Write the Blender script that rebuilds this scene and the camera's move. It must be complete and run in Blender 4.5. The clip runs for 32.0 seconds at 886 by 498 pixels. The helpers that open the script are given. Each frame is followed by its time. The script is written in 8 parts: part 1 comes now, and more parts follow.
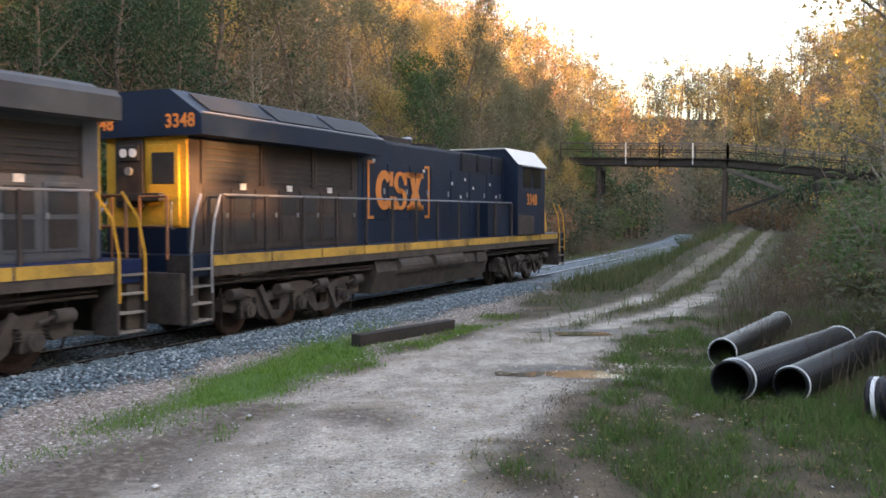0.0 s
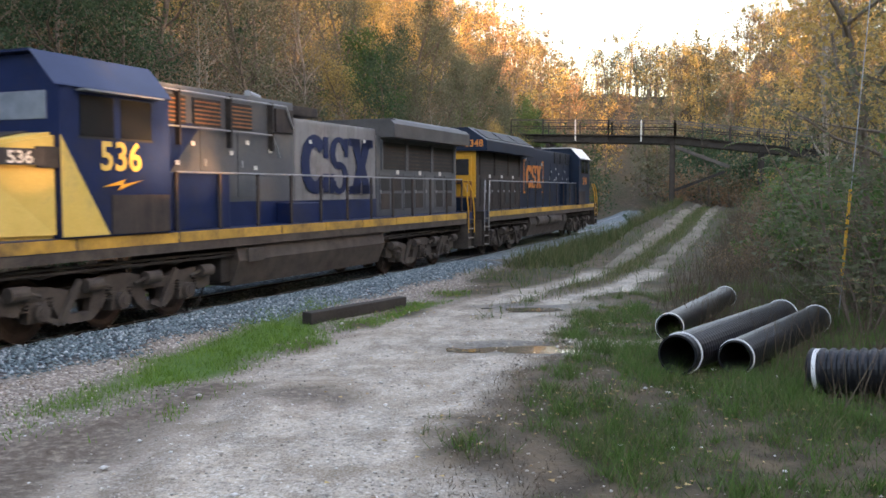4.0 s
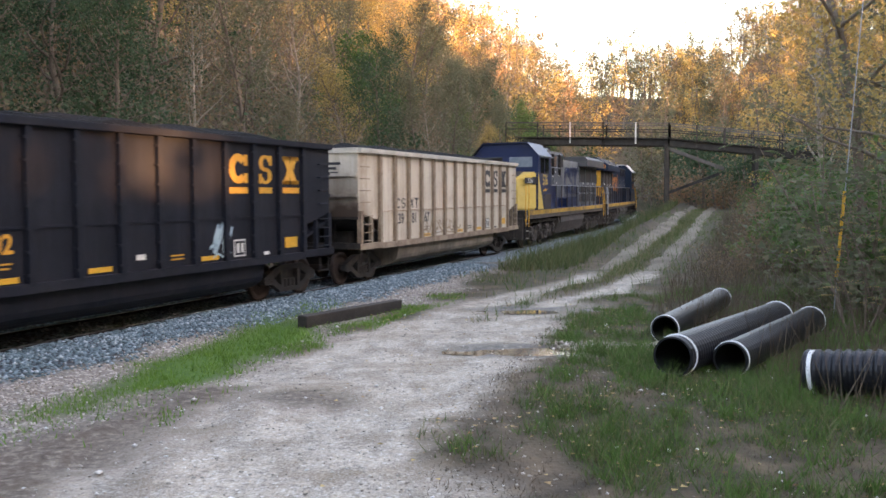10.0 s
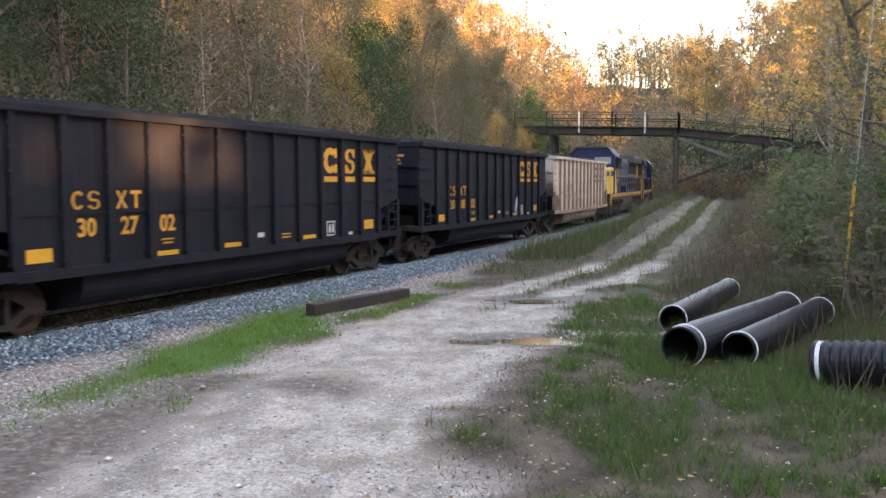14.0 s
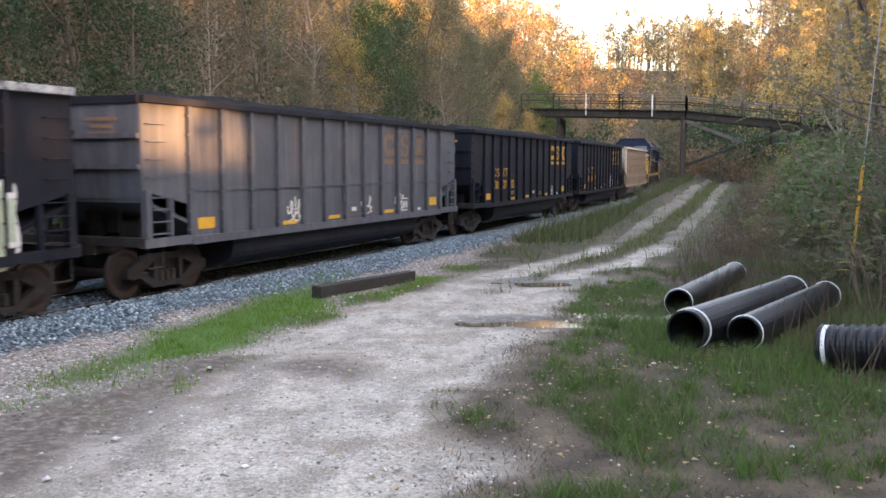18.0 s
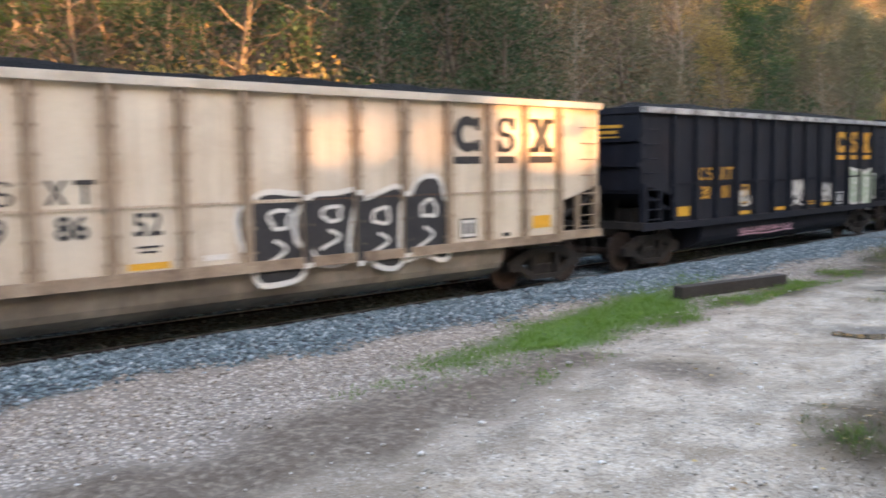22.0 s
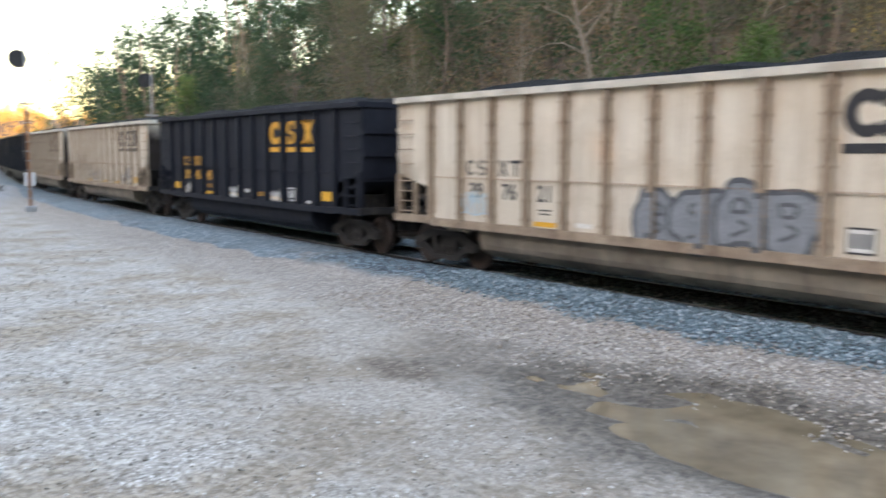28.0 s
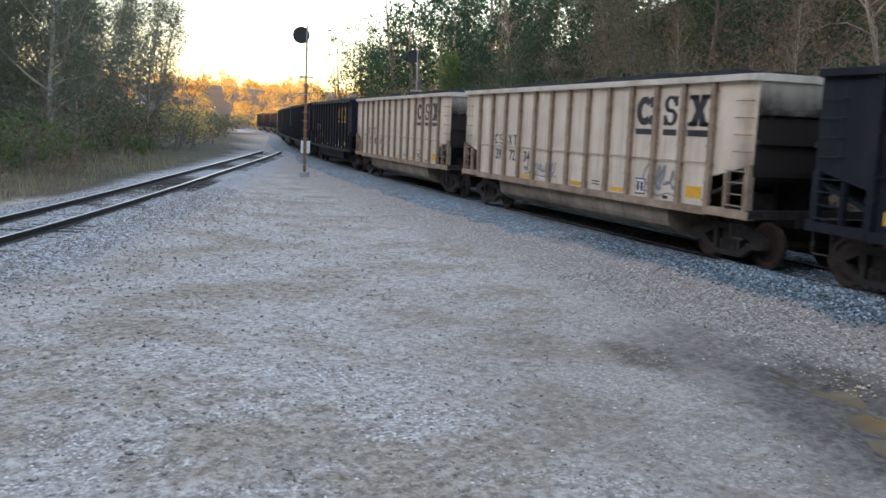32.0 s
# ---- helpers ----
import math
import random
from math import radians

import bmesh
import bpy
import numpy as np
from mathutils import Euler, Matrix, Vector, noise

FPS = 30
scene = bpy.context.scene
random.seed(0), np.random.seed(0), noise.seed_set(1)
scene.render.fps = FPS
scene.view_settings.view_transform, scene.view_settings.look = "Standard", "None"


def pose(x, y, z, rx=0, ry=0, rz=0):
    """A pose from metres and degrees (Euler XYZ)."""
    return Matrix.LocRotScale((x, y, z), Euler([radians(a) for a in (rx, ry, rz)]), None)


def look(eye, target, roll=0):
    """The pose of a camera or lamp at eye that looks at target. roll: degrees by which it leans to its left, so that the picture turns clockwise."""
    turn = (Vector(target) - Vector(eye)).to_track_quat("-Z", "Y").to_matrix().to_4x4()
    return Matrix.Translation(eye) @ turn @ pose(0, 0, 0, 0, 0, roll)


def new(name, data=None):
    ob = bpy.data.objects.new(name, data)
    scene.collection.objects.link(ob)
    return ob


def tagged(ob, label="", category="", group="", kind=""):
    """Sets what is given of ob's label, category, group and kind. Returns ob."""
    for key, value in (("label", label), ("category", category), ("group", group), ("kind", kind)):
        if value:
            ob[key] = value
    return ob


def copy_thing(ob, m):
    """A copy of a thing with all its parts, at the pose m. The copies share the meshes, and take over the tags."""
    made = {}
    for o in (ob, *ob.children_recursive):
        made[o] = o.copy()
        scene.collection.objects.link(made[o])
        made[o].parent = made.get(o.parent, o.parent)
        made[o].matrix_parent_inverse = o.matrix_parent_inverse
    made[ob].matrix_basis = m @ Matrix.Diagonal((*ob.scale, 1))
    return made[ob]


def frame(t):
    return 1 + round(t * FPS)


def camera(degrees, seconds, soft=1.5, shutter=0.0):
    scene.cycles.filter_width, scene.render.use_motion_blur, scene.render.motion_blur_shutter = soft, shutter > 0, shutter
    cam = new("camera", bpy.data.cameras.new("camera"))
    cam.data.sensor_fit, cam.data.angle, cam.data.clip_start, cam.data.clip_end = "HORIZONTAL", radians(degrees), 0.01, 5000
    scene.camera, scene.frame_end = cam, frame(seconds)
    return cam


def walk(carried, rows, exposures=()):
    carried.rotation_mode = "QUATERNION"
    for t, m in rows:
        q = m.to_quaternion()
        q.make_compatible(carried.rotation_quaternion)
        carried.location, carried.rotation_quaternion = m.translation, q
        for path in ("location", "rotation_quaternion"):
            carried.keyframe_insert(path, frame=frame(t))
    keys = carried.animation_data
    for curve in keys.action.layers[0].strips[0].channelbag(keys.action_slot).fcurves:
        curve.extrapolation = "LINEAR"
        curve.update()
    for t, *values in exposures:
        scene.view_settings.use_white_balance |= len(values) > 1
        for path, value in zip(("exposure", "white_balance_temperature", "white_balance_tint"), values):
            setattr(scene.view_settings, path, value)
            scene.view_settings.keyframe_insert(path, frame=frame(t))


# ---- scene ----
cam = camera(52.0, 32.0, soft=1.6, shutter=0.5)

# seconds, x, y, z, yaw, pitch, roll
PATH = [
    (0, 0, 0, 2.69, 0.00, -2.25, 0),
    (0.5, 0, 0, 2.69, -0.70, -2.35, 0.4),
    (1, 0, 0, 2.69, -1.10, -2.65, 0.4),
    (1.5, 0, 0, 2.69, -1.70, -2.85, 0.2),
    (2, 0, 0, 2.69, -2.30, -2.85, 0.2),
    (2.5, 0, 0, 2.69, -2.40, -3.15, 0.3),
    (3, 0, 0, 2.69, -2.50, -3.55, 0.2),
    (3.5, 0, 0, 2.69, -3.10, -3.75, 0),
    (5.5, 0, 0, 2.69, -2.80, -3.40, 0.5),
    (6, 0, 0, 2.69, -2.70, -3.39, 0.4),
    (6.5, 0, 0, 2.69, -2.83, -3.20, 0.3),
    (7, 0, 0, 2.69, -3.16, -3.11, 0.1),
    (7.5, 0, 0, 2.69, -3.39, -3.21, 0),
    (8, 0, 0, 2.69, -3.42, -3.42, -0.2),
    (8.5, 0, 0, 2.69, -3.35, -3.63, -0.3),
    (9, 0, 0, 2.69, -3.18, -3.64, -0.1),
    (9.5, 0, 0, 2.69, -3.49, -3.63, 0.2),
    (10, 0, 0, 2.69, -3.40, -3.52, 0.3),
    (10.5, 0, 0, 2.69, -3.21, -3.40, 0.2),
    (11, 0, 0, 2.69, -3.32, -3.29, 0.1),
    (11.5, 0, 0, 2.69, -3.43, -3.28, 0.1),
    (12, 0, 0, 2.69, -3.34, -3.37, 0.3),
    (12.5, 0, 0, 2.69, -3.32, -3.48, 0.4),
    (13, 0, 0, 2.69, -3.00, -3.89, 0.4),
    (13.5, 0, 0, 2.69, -2.94, -4.00, 0.3),
    (14, 0, 0, 2.69, -2.88, -4.21, 0.1),
    (14.5, 0, 0, 2.69, -2.82, -4.33, 0.2),
    (15, 0, 0, 2.69, -2.66, -4.54, 0.1),
    (15.5, 0, 0, 2.69, -2.60, -4.75, 0.1),
    (17.5, 0, 0, 2.69, -2.65, -5.10, -0.1),
    (18, 0, 0, 2.69, -2.49, -5.31, -0.1),
    (18.5, 0, 0, 2.69, -2.22, -5.42, -0.1),
    (19, 0, 0, 2.69, -2.06, -5.53, 0),
    (19.5, 0, 0, 2.69, -1.83, -5.61, 0),
    (20, 0, 0, 2.69, -1.01, -5.59, 0),
    (20.5, 0, 0, 2.69, 1.61, -5.48, 0.1),
    (21, 0, 0, 2.69, 6.54, -5.36, 0.1),
    (21.5, 0, 0, 2.69, 12.74, -5.27, 0.3),
    (22, 0, 0, 2.69, 20.04, -5.29, 0.7),
    (22.5, 0, 0, 2.69, 25.98, -5.39, 0.7),
    (23, 0, 0, 2.69, 33.21, -5.38, 0.5),
    (23.5, 0, 0, 2.69, 40.80, -5.40, 0.4),
    (24, 0, 0, 2.69, 49.60, -5.50, 0.2),
    (24.5, 0, 0, 2.69, 58.30, -5.45, 0.3),
    (26.5, 0, 0, 2.69, 91.25, -5.75, 0.3),
    (27, 0, 0, 2.69, 100.14, -6.11, 0.2),
    (27.5, 0, 0, 2.69, 107.83, -5.67, 0.5),
    (28, 0, 0, 2.69, 115.02, -6.03, -0.2),
    (28.5, 0, 0, 2.69, 121.84, -7.20, -0.6),
    (29, 0, 0, 2.69, 127.16, -7.47, -1),
    (29.5, 0, 0, 2.69, 130.58, -7.43, -2.1),
    (30, 0, 0, 2.69, 131.50, -7.40, -2.2),
    (30.5, 0, 0, 2.69, 131.40, -7.40, -2.1),
    (31, 0, 0, 2.69, 131.10, -7.50, -2.1),
    (31.5, 0, 0, 2.69, 130.90, -7.60, -2.2),
    (32, 0, 0, 2.69, 130.90, -7.65, -2.3),
]
walk(cam, [(r[0], pose(r[1], r[2], r[3], 90 + r[5], r[6], r[4])) for r in PATH], exposures=[(0, 3.50, 7450, 28), (3, 3.55, 7450, 28), (6, 3.50, 7450, 29), (8, 3.23, 7450, 30), (9, 3.43, 7450, 30), (10, 3.73, 7450, 30), (11, 3.68, 7450, 31), (13, 3.68, 7450, 32), (15, 3.88, 7450, 32), (19, 3.90, 7450, 32), (21, 3.95, 7450, 30), (22, 3.80, 7520, 27), (23, 4.40, 7720, 21), (24, 5.06, 7820, 19), (24.5, 5.16, 7820, 19), (26.5, 4.97, 7720, 21), (27, 4.67, 7780, 23), (28, 3.89, 7480, 24), (29, 2.99, 7180, 26), (30, 3.04, 7080, 26), (31, 3.09, 7080, 26), (32, 3.24, 7080, 26)])
# low evening sun from behind the ridge east of the line; the valley floor lies in its shade
SUN_YAW, SUN_ELEV = -120.0, 7.0
world = bpy.data.worlds.new("sky")
scene.world = world
world.use_nodes = True
wn = world.node_tree.nodes
wn.clear()
w_out, w_bg, w_sky = wn.new("ShaderNodeOutputWorld"), wn.new("ShaderNodeBackground"), wn.new("ShaderNodeTexSky")
w_sky.sky_type, w_sky.sun_disc = "NISHITA", False
w_sky.sun_elevation, w_sky.sun_rotation = radians(SUN_ELEV), radians(-SUN_YAW)
w_sky.air_density, w_sky.dust_density, w_sky.ozone_density = 1.0, 1.5, 1.0
w_bg.inputs["Strength"].default_value = 0.15
world.node_tree.links.new(w_sky.outputs[0], w_bg.inputs[0])
world.node_tree.links.new(w_bg.outputs[0], w_out.inputs[0])
sun = new("sun", bpy.data.lights.new("sun", "SUN"))
sun.data.energy, sun.data.angle, sun.data.color = 2.3, radians(0.6), (1.0, 0.57, 0.23)
sd = Vector((-math.sin(radians(SUN_YAW)) * math.cos(radians(SUN_ELEV)), math.cos(radians(SUN_YAW)) * math.cos(radians(SUN_ELEV)), math.sin(radians(SUN_ELEV))))
sun.matrix_world = look(sd * 200, (0, 0, 0))

# ---- materials ----
def nodes_of(name):
    m = bpy.data.materials.new(name)
    m.use_nodes = True
    nt = m.node_tree
    return m, nt, nt.nodes["Principled BSDF"]


def nd(nt, kind, **sets):
    n = nt.nodes.new(kind)
    for k, v in sets.items():
        n.inputs[k.replace("_", " ")].default_value = v
    return n


def noise_of(nt, scale, detail=4.0, rough=0.6, space="Object"):
    tc = nt.nodes.new("ShaderNodeTexCoord")
    n = nd(nt, "ShaderNodeTexNoise", Scale=scale, Detail=detail, Roughness=rough)
    nt.links.new(tc.outputs[space], n.inputs["Vector"])
    return n


def ramp(nt, src, stops):
    r = nt.nodes.new("ShaderNodeValToRGB")
    els = r.color_ramp.elements
    while len(els) < len(stops):
        els.new(0.5)
    for e, (p, c) in zip(els, stops):
        e.position, e.color = p, (*c, 1) if len(c) == 3 else c
    nt.links.new(src, r.inputs[0])
    return r


def mixc(nt, fac, a, b, blend="MIX"):
    m = nt.nodes.new("ShaderNodeMix")
    m.data_type, m.blend_type = "RGBA", blend
    for sock, v in ((m.inputs[0], fac), (m.inputs[6], a), (m.inputs[7], b)):
        if isinstance(v, (int, float)):
            sock.default_value = v
        elif isinstance(v, tuple):
            sock.default_value = (*v, 1)
        else:
            nt.links.new(v, sock)
    return m.outputs[2]


def bump(nt, bsdf, src, strength=0.3, dist=0.02):
    b = nd(nt, "ShaderNodeBump", Strength=strength, Distance=dist)
    nt.links.new(src, b.inputs["Height"])
    nt.links.new(b.outputs[0], bsdf.inputs["Normal"])


def surface(name, c1, c2, scale=8.0, rough=0.7, metal=0.0, fine=60.0, bumpy=0.2, dist=0.01, dirt=None, dirt_scale=1.2, dirt_amt=(0.5, 0.75), per_object=0.0, space="Object", spec=0.3, streak=None, mott=0.35):
    """Two colours mixed by a coarse and a fine noise, with stains on top."""
    m, nt, b = nodes_of(name)
    n1, n2 = noise_of(nt, scale, 5, 0.6, space), noise_of(nt, fine, 3, 0.6, space)
    col = mixc(nt, ramp(nt, n1.outputs[0], [(0.35, (0, 0, 0)), (0.68, (1, 1, 1))]).outputs[0], c1, c2)
    col = mixc(nt, mott, col, ramp(nt, n2.outputs[0], [(0.3, tuple(0.45 * v for v in c1)), (0.7, tuple(min(1, 1.25 * v) for v in c2))]).outputs[0])
    if dirt:
        n3 = noise_of(nt, dirt_scale, 6, 0.7, space)
        col = mixc(nt, ramp(nt, n3.outputs[0], [(dirt_amt[0], (0, 0, 0)), (dirt_amt[1], (1, 1, 1))]).outputs[0], col, dirt)
    if streak:  # grime that has run down
        tc = nt.nodes.new("ShaderNodeTexCoord")
        mp = nt.nodes.new("ShaderNodeMapping")
        mp.inputs["Scale"].default_value = (5.0, 5.0, 0.35)
        nt.links.new(tc.outputs["Object"], mp.inputs[0])
        n4 = nd(nt, "ShaderNodeTexNoise", Scale=1.0, Detail=6.0, Roughness=0.65)
        nt.links.new(mp.outputs[0], n4.inputs["Vector"])
        col = mixc(nt, ramp(nt, n4.outputs[0], [(0.48, (0, 0, 0)), (0.78, (0.8, 0.8, 0.8))]).outputs[0], col, streak)
    if per_object:
        oi = nt.nodes.new("ShaderNodeObjectInfo")
        hs = nt.nodes.new("ShaderNodeHueSaturation")
        r = nd(nt, "ShaderNodeMapRange", To_Min=1 - per_object, To_Max=1 + per_object)
        nt.links.new(oi.outputs["Random"], r.inputs[0])
        nt.links.new(r.outputs[0], hs.inputs["Value"])
        nt.links.new(col, hs.inputs["Color"])
        col = hs.outputs[0]
    nt.links.new(col, b.inputs["Base Color"])
    b.inputs["Roughness"].default_value, b.inputs["Metallic"].default_value = rough, metal
    b.inputs["Specular IOR Level"].default_value = spec
    if bumpy:
        bump(nt, b, n2.outputs[0], bumpy, dist)
    return m


def leaf_mat(name, stops, light=0.42):
    """Leaves: hue from leaf to leaf and from plant to plant; light passes through them."""
    m, nt, b = nodes_of(name)
    g, oi = nt.nodes.new("ShaderNodeNewGeometry"), nt.nodes.new("ShaderNodeObjectInfo")
    mx = nd(nt, "ShaderNodeMix")
    mx.inputs[0].default_value = 0.5
    nt.links.new(g.outputs["Random Per Island"], mx.inputs[2])
    nt.links.new(oi.outputs["Random"], mx.inputs[3])
    col = ramp(nt, mx.outputs[0], stops).outputs[0]
    nt.links.new(col, b.inputs["Base Color"])
    b.inputs["Roughness"].default_value = 0.6
    b.inputs["Specular IOR Level"].default_value = 0.2
    tr = nt.nodes.new("ShaderNodeBsdfTranslucent")
    nt.links.new(col, tr.inputs[0])
    ms = nt.nodes.new("ShaderNodeMixShader")
    ms.inputs[0].default_value = light
    nt.links.new(b.outputs[0], ms.inputs[1])
    nt.links.new(tr.outputs[0], ms.inputs[2])
    nt.links.new(ms.outputs[0], nt.nodes["Material Output"].inputs[0])
    return m


M = {}
M["bark"] = surface("bark", (0.10, 0.075, 0.055), (0.19, 0.15, 0.115), 3, 0.9, 0, 25, 0.6, 0.03)
M["bark_pale"] = surface("bark_pale", (0.22, 0.18, 0.14), (0.33, 0.28, 0.22), 3, 0.9, 0, 25, 0.6, 0.03)
M["twig"] = surface("twig", (0.13, 0.095, 0.07), (0.2, 0.15, 0.115), 3, 0.9, 0, 25, 0)
M["leaf_yellow"] = leaf_mat("leaf_yellow", [(0.15, (0.36, 0.23, 0.075)), (0.5, (0.44, 0.31, 0.10)), (0.85, (0.28, 0.23, 0.09))])
M["leaf_rust"] = leaf_mat("leaf_rust", [(0.15, (0.24, 0.095, 0.055)), (0.5, (0.34, 0.175, 0.09)), (0.85, (0.27, 0.175, 0.095))])
M["leaf_olive"] = leaf_mat("leaf_olive", [(0.15, (0.085, 0.10, 0.056)), (0.5, (0.125, 0.13, 0.074)), (0.85, (0.185, 0.145, 0.085))])
# lightened olive: the veil of haze over far trees is put into the colour
M["leaf_hazed"] = leaf_mat("leaf_hazed", [(0.15, (0.12, 0.14, 0.095)), (0.5, (0.15, 0.165, 0.115)), (0.85, (0.19, 0.175, 0.12))], 0.5)
M["leaf_green"] = leaf_mat("leaf_green", [(0.15, (0.045, 0.095, 0.026)), (0.5, (0.08, 0.145, 0.038)), (0.85, (0.13, 0.18, 0.055))])
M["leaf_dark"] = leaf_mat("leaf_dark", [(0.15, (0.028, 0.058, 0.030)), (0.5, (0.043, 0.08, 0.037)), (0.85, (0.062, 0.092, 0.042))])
M["leaf_tan"] = leaf_mat("leaf_tan", [(0.15, (0.15, 0.10, 0.06)), (0.5, (0.23, 0.155, 0.09)), (0.85, (0.18, 0.13, 0.075))])
M["grass"] = leaf_mat("grass", [(0.1, (0.030, 0.066, 0.016)), (0.45, (0.056, 0.108, 0.026)), (0.66, (0.10, 0.125, 0.045)), (0.88, (0.21, 0.17, 0.095))], 0.3)
M["grass_tuft"] = leaf_mat("grass_tuft", [(0.1, (0.05, 0.11, 0.022)), (0.5, (0.085, 0.155, 0.035)), (0.85, (0.13, 0.185, 0.055)), (0.98, (0.24, 0.22, 0.11))], 0.3)
M["grass_fresh"] = leaf_mat("grass_fresh", [(0.1, (0.07, 0.165, 0.02)), (0.5, (0.095, 0.20, 0.028)), (0.9, (0.13, 0.22, 0.042))], 0.15)
M["weed_brown"] = leaf_mat("weed_brown", [(0.1, (0.075, 0.055, 0.038)), (0.5, (0.12, 0.088, 0.06)), (0.9, (0.085, 0.085, 0.04))], 0.3)
M["weed_mix"] = leaf_mat("weed_mix", [(0.1, (0.045, 0.075, 0.024)), (0.4, (0.075, 0.105, 0.036)), (0.6, (0.13, 0.125, 0.06)), (0.9, (0.26, 0.21, 0.12))], 0.3)
M["straw"] = leaf_mat("straw", [(0.1, (0.22, 0.17, 0.09)), (0.5, (0.33, 0.26, 0.15)), (0.9, (0.14, 0.14, 0.06))], 0.3)
M["rail"] = surface("rail", (0.02, 0.016, 0.014), (0.04, 0.03, 0.025), 6, 0.65, 0.4, 60, 0.2, 0.003)
M["rail_top"] = surface("rail_top", (0.42, 0.41, 0.40), (0.55, 0.54, 0.52), 5, 0.32, 0.9, 50, 0.05, 0.002)
M["tie"] = surface("tie", (0.03, 0.026, 0.022), (0.075, 0.062, 0.052), 6, 0.9, 0, 50, 0.5, 0.01, per_object=0.3)
M["timber"] = surface("timber", (0.028, 0.024, 0.021), (0.06, 0.051, 0.043), 2, 0.85, 0, 30, 0.4, 0.01, per_object=0.25)
M["timber_grey"] = surface("timber_grey", (0.08, 0.072, 0.063), (0.15, 0.135, 0.12), 2, 0.85, 0, 30, 0.4, 0.01, per_object=0.2)
M["timber_pale"] = surface("timber_pale", (0.16, 0.14, 0.12), (0.26, 0.235, 0.205), 2, 0.85, 0, 30, 0.4, 0.01, per_object=0.2)
M["car_white"] = surface("car_white", (0.53, 0.455, 0.355), (0.63, 0.56, 0.455), 0.8, 0.6, 0, 14, 0.04, 0.004, dirt=(0.33, 0.26, 0.19), dirt_scale=0.9, dirt_amt=(0.52, 0.9), streak=(0.31, 0.235, 0.165), mott=0.08)
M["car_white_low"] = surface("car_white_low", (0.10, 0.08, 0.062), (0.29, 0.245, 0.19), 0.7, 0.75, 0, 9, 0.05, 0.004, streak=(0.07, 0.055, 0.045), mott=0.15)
M["car_white_rust"] = surface("car_white_rust", (0.16, 0.105, 0.07), (0.36, 0.275, 0.195), 2.2, 0.75, 0, 20, 0.2, 0.004, mott=0.2)
M["car_cream"] = surface("car_cream", (0.42, 0.375, 0.30), (0.56, 0.51, 0.43), 1.5, 0.6, 0, 14, 0.04, 0.004, dirt=(0.22, 0.18, 0.14), dirt_scale=1.1, dirt_amt=(0.5, 0.8), mott=0.12)
M["car_black"] = surface("car_black", (0.009, 0.010, 0.015), (0.014, 0.016, 0.023), 1.5, 0.65, 0, 16, 0.06, 0.004, dirt=(0.020, 0.018, 0.021), dirt_scale=0.8, dirt_amt=(0.5, 0.85), streak=(0.022, 0.023, 0.029), mott=0.12, spec=0.14)
M["car_grey"] = surface("car_grey", (0.06, 0.065, 0.075), (0.088, 0.093, 0.104), 1.5, 0.6, 0, 16, 0.06, 0.004, dirt=(0.07, 0.055, 0.05), dirt_scale=0.8, dirt_amt=(0.55, 0.8), streak=(0.15, 0.15, 0.155), mott=0.12)
M["car_slate"] = surface("car_slate", (0.024, 0.027, 0.036), (0.036, 0.040, 0.051), 1.5, 0.65, 0, 16, 0.06, 0.004, dirt=(0.046, 0.041, 0.043), dirt_scale=0.8, dirt_amt=(0.5, 0.85), streak=(0.048, 0.05, 0.06), mott=0.12, spec=0.16)
M["coal"] = surface("coal", (0.006, 0.006, 0.007), (0.014, 0.014, 0.015), 10, 0.85, 0, 30, 1.0, 0.06, spec=0.08)
M["iron"] = surface("iron", (0.018, 0.016, 0.015), (0.042, 0.036, 0.032), 4, 0.8, 0.1, 40, 0.3, 0.006, dirt=(0.065, 0.05, 0.04), dirt_scale=2)
M["wheel"] = surface("wheel", (0.03, 0.021, 0.017), (0.062, 0.042, 0.033), 4, 0.75, 0.2, 40, 0.2, 0.004)
M["pipe"] = surface("pipe", (0.008, 0.008, 0.010), (0.012, 0.013, 0.016), 2, 0.38, 0, 30, 0.04, 0.002, dirt=(0.03, 0.028, 0.026), dirt_scale=1.5, dirt_amt=(0.66, 0.95), spec=0.28)
M["pipe_rim"] = surface("pipe_rim", (0.62, 0.62, 0.6), (0.75, 0.75, 0.73), 5, 0.5, 0, 40, 0)
M["yellow"] = surface("yellow", (0.62, 0.31, 0.028), (0.72, 0.38, 0.045), 2, 0.5, 0, 25, 0.03, 0.002, dirt=(0.3, 0.2, 0.06), dirt_scale=1.5, dirt_amt=(0.55, 0.85))
M["nose_yellow"] = surface("nose_yellow", (0.56, 0.38, 0.085), (0.66, 0.47, 0.13), 1.5, 0.5, 0, 25, 0.03, 0.002, dirt=(0.22, 0.16, 0.08), dirt_scale=1.5, dirt_amt=(0.55, 0.85), mott=0.1)
M["stripe_yellow"] = surface("stripe_yellow", (0.40, 0.23, 0.04), (0.56, 0.33, 0.06), 1.2, 0.6, 0, 12, 0, dirt=(0.09, 0.06, 0.035), dirt_scale=0.8, dirt_amt=(0.45, 0.7), mott=0.2)
# pale base colour stands in for the sky reflected in the pane
M["windscreen"] = surface("windscreen", (0.12, 0.15, 0.18), (0.22, 0.26, 0.30), 1.5, 0.12, 0, 30, 0, spec=0.8, mott=0.1)
M["loco_orange"] = surface("loco_orange", (0.52, 0.17, 0.035), (0.62, 0.22, 0.05), 4, 0.5, 0, 25, 0, mott=0.1)
M["orange_paint"] = surface("orange_paint", (0.58, 0.27, 0.03), (0.68, 0.34, 0.05), 4, 0.5, 0, 25, 0)
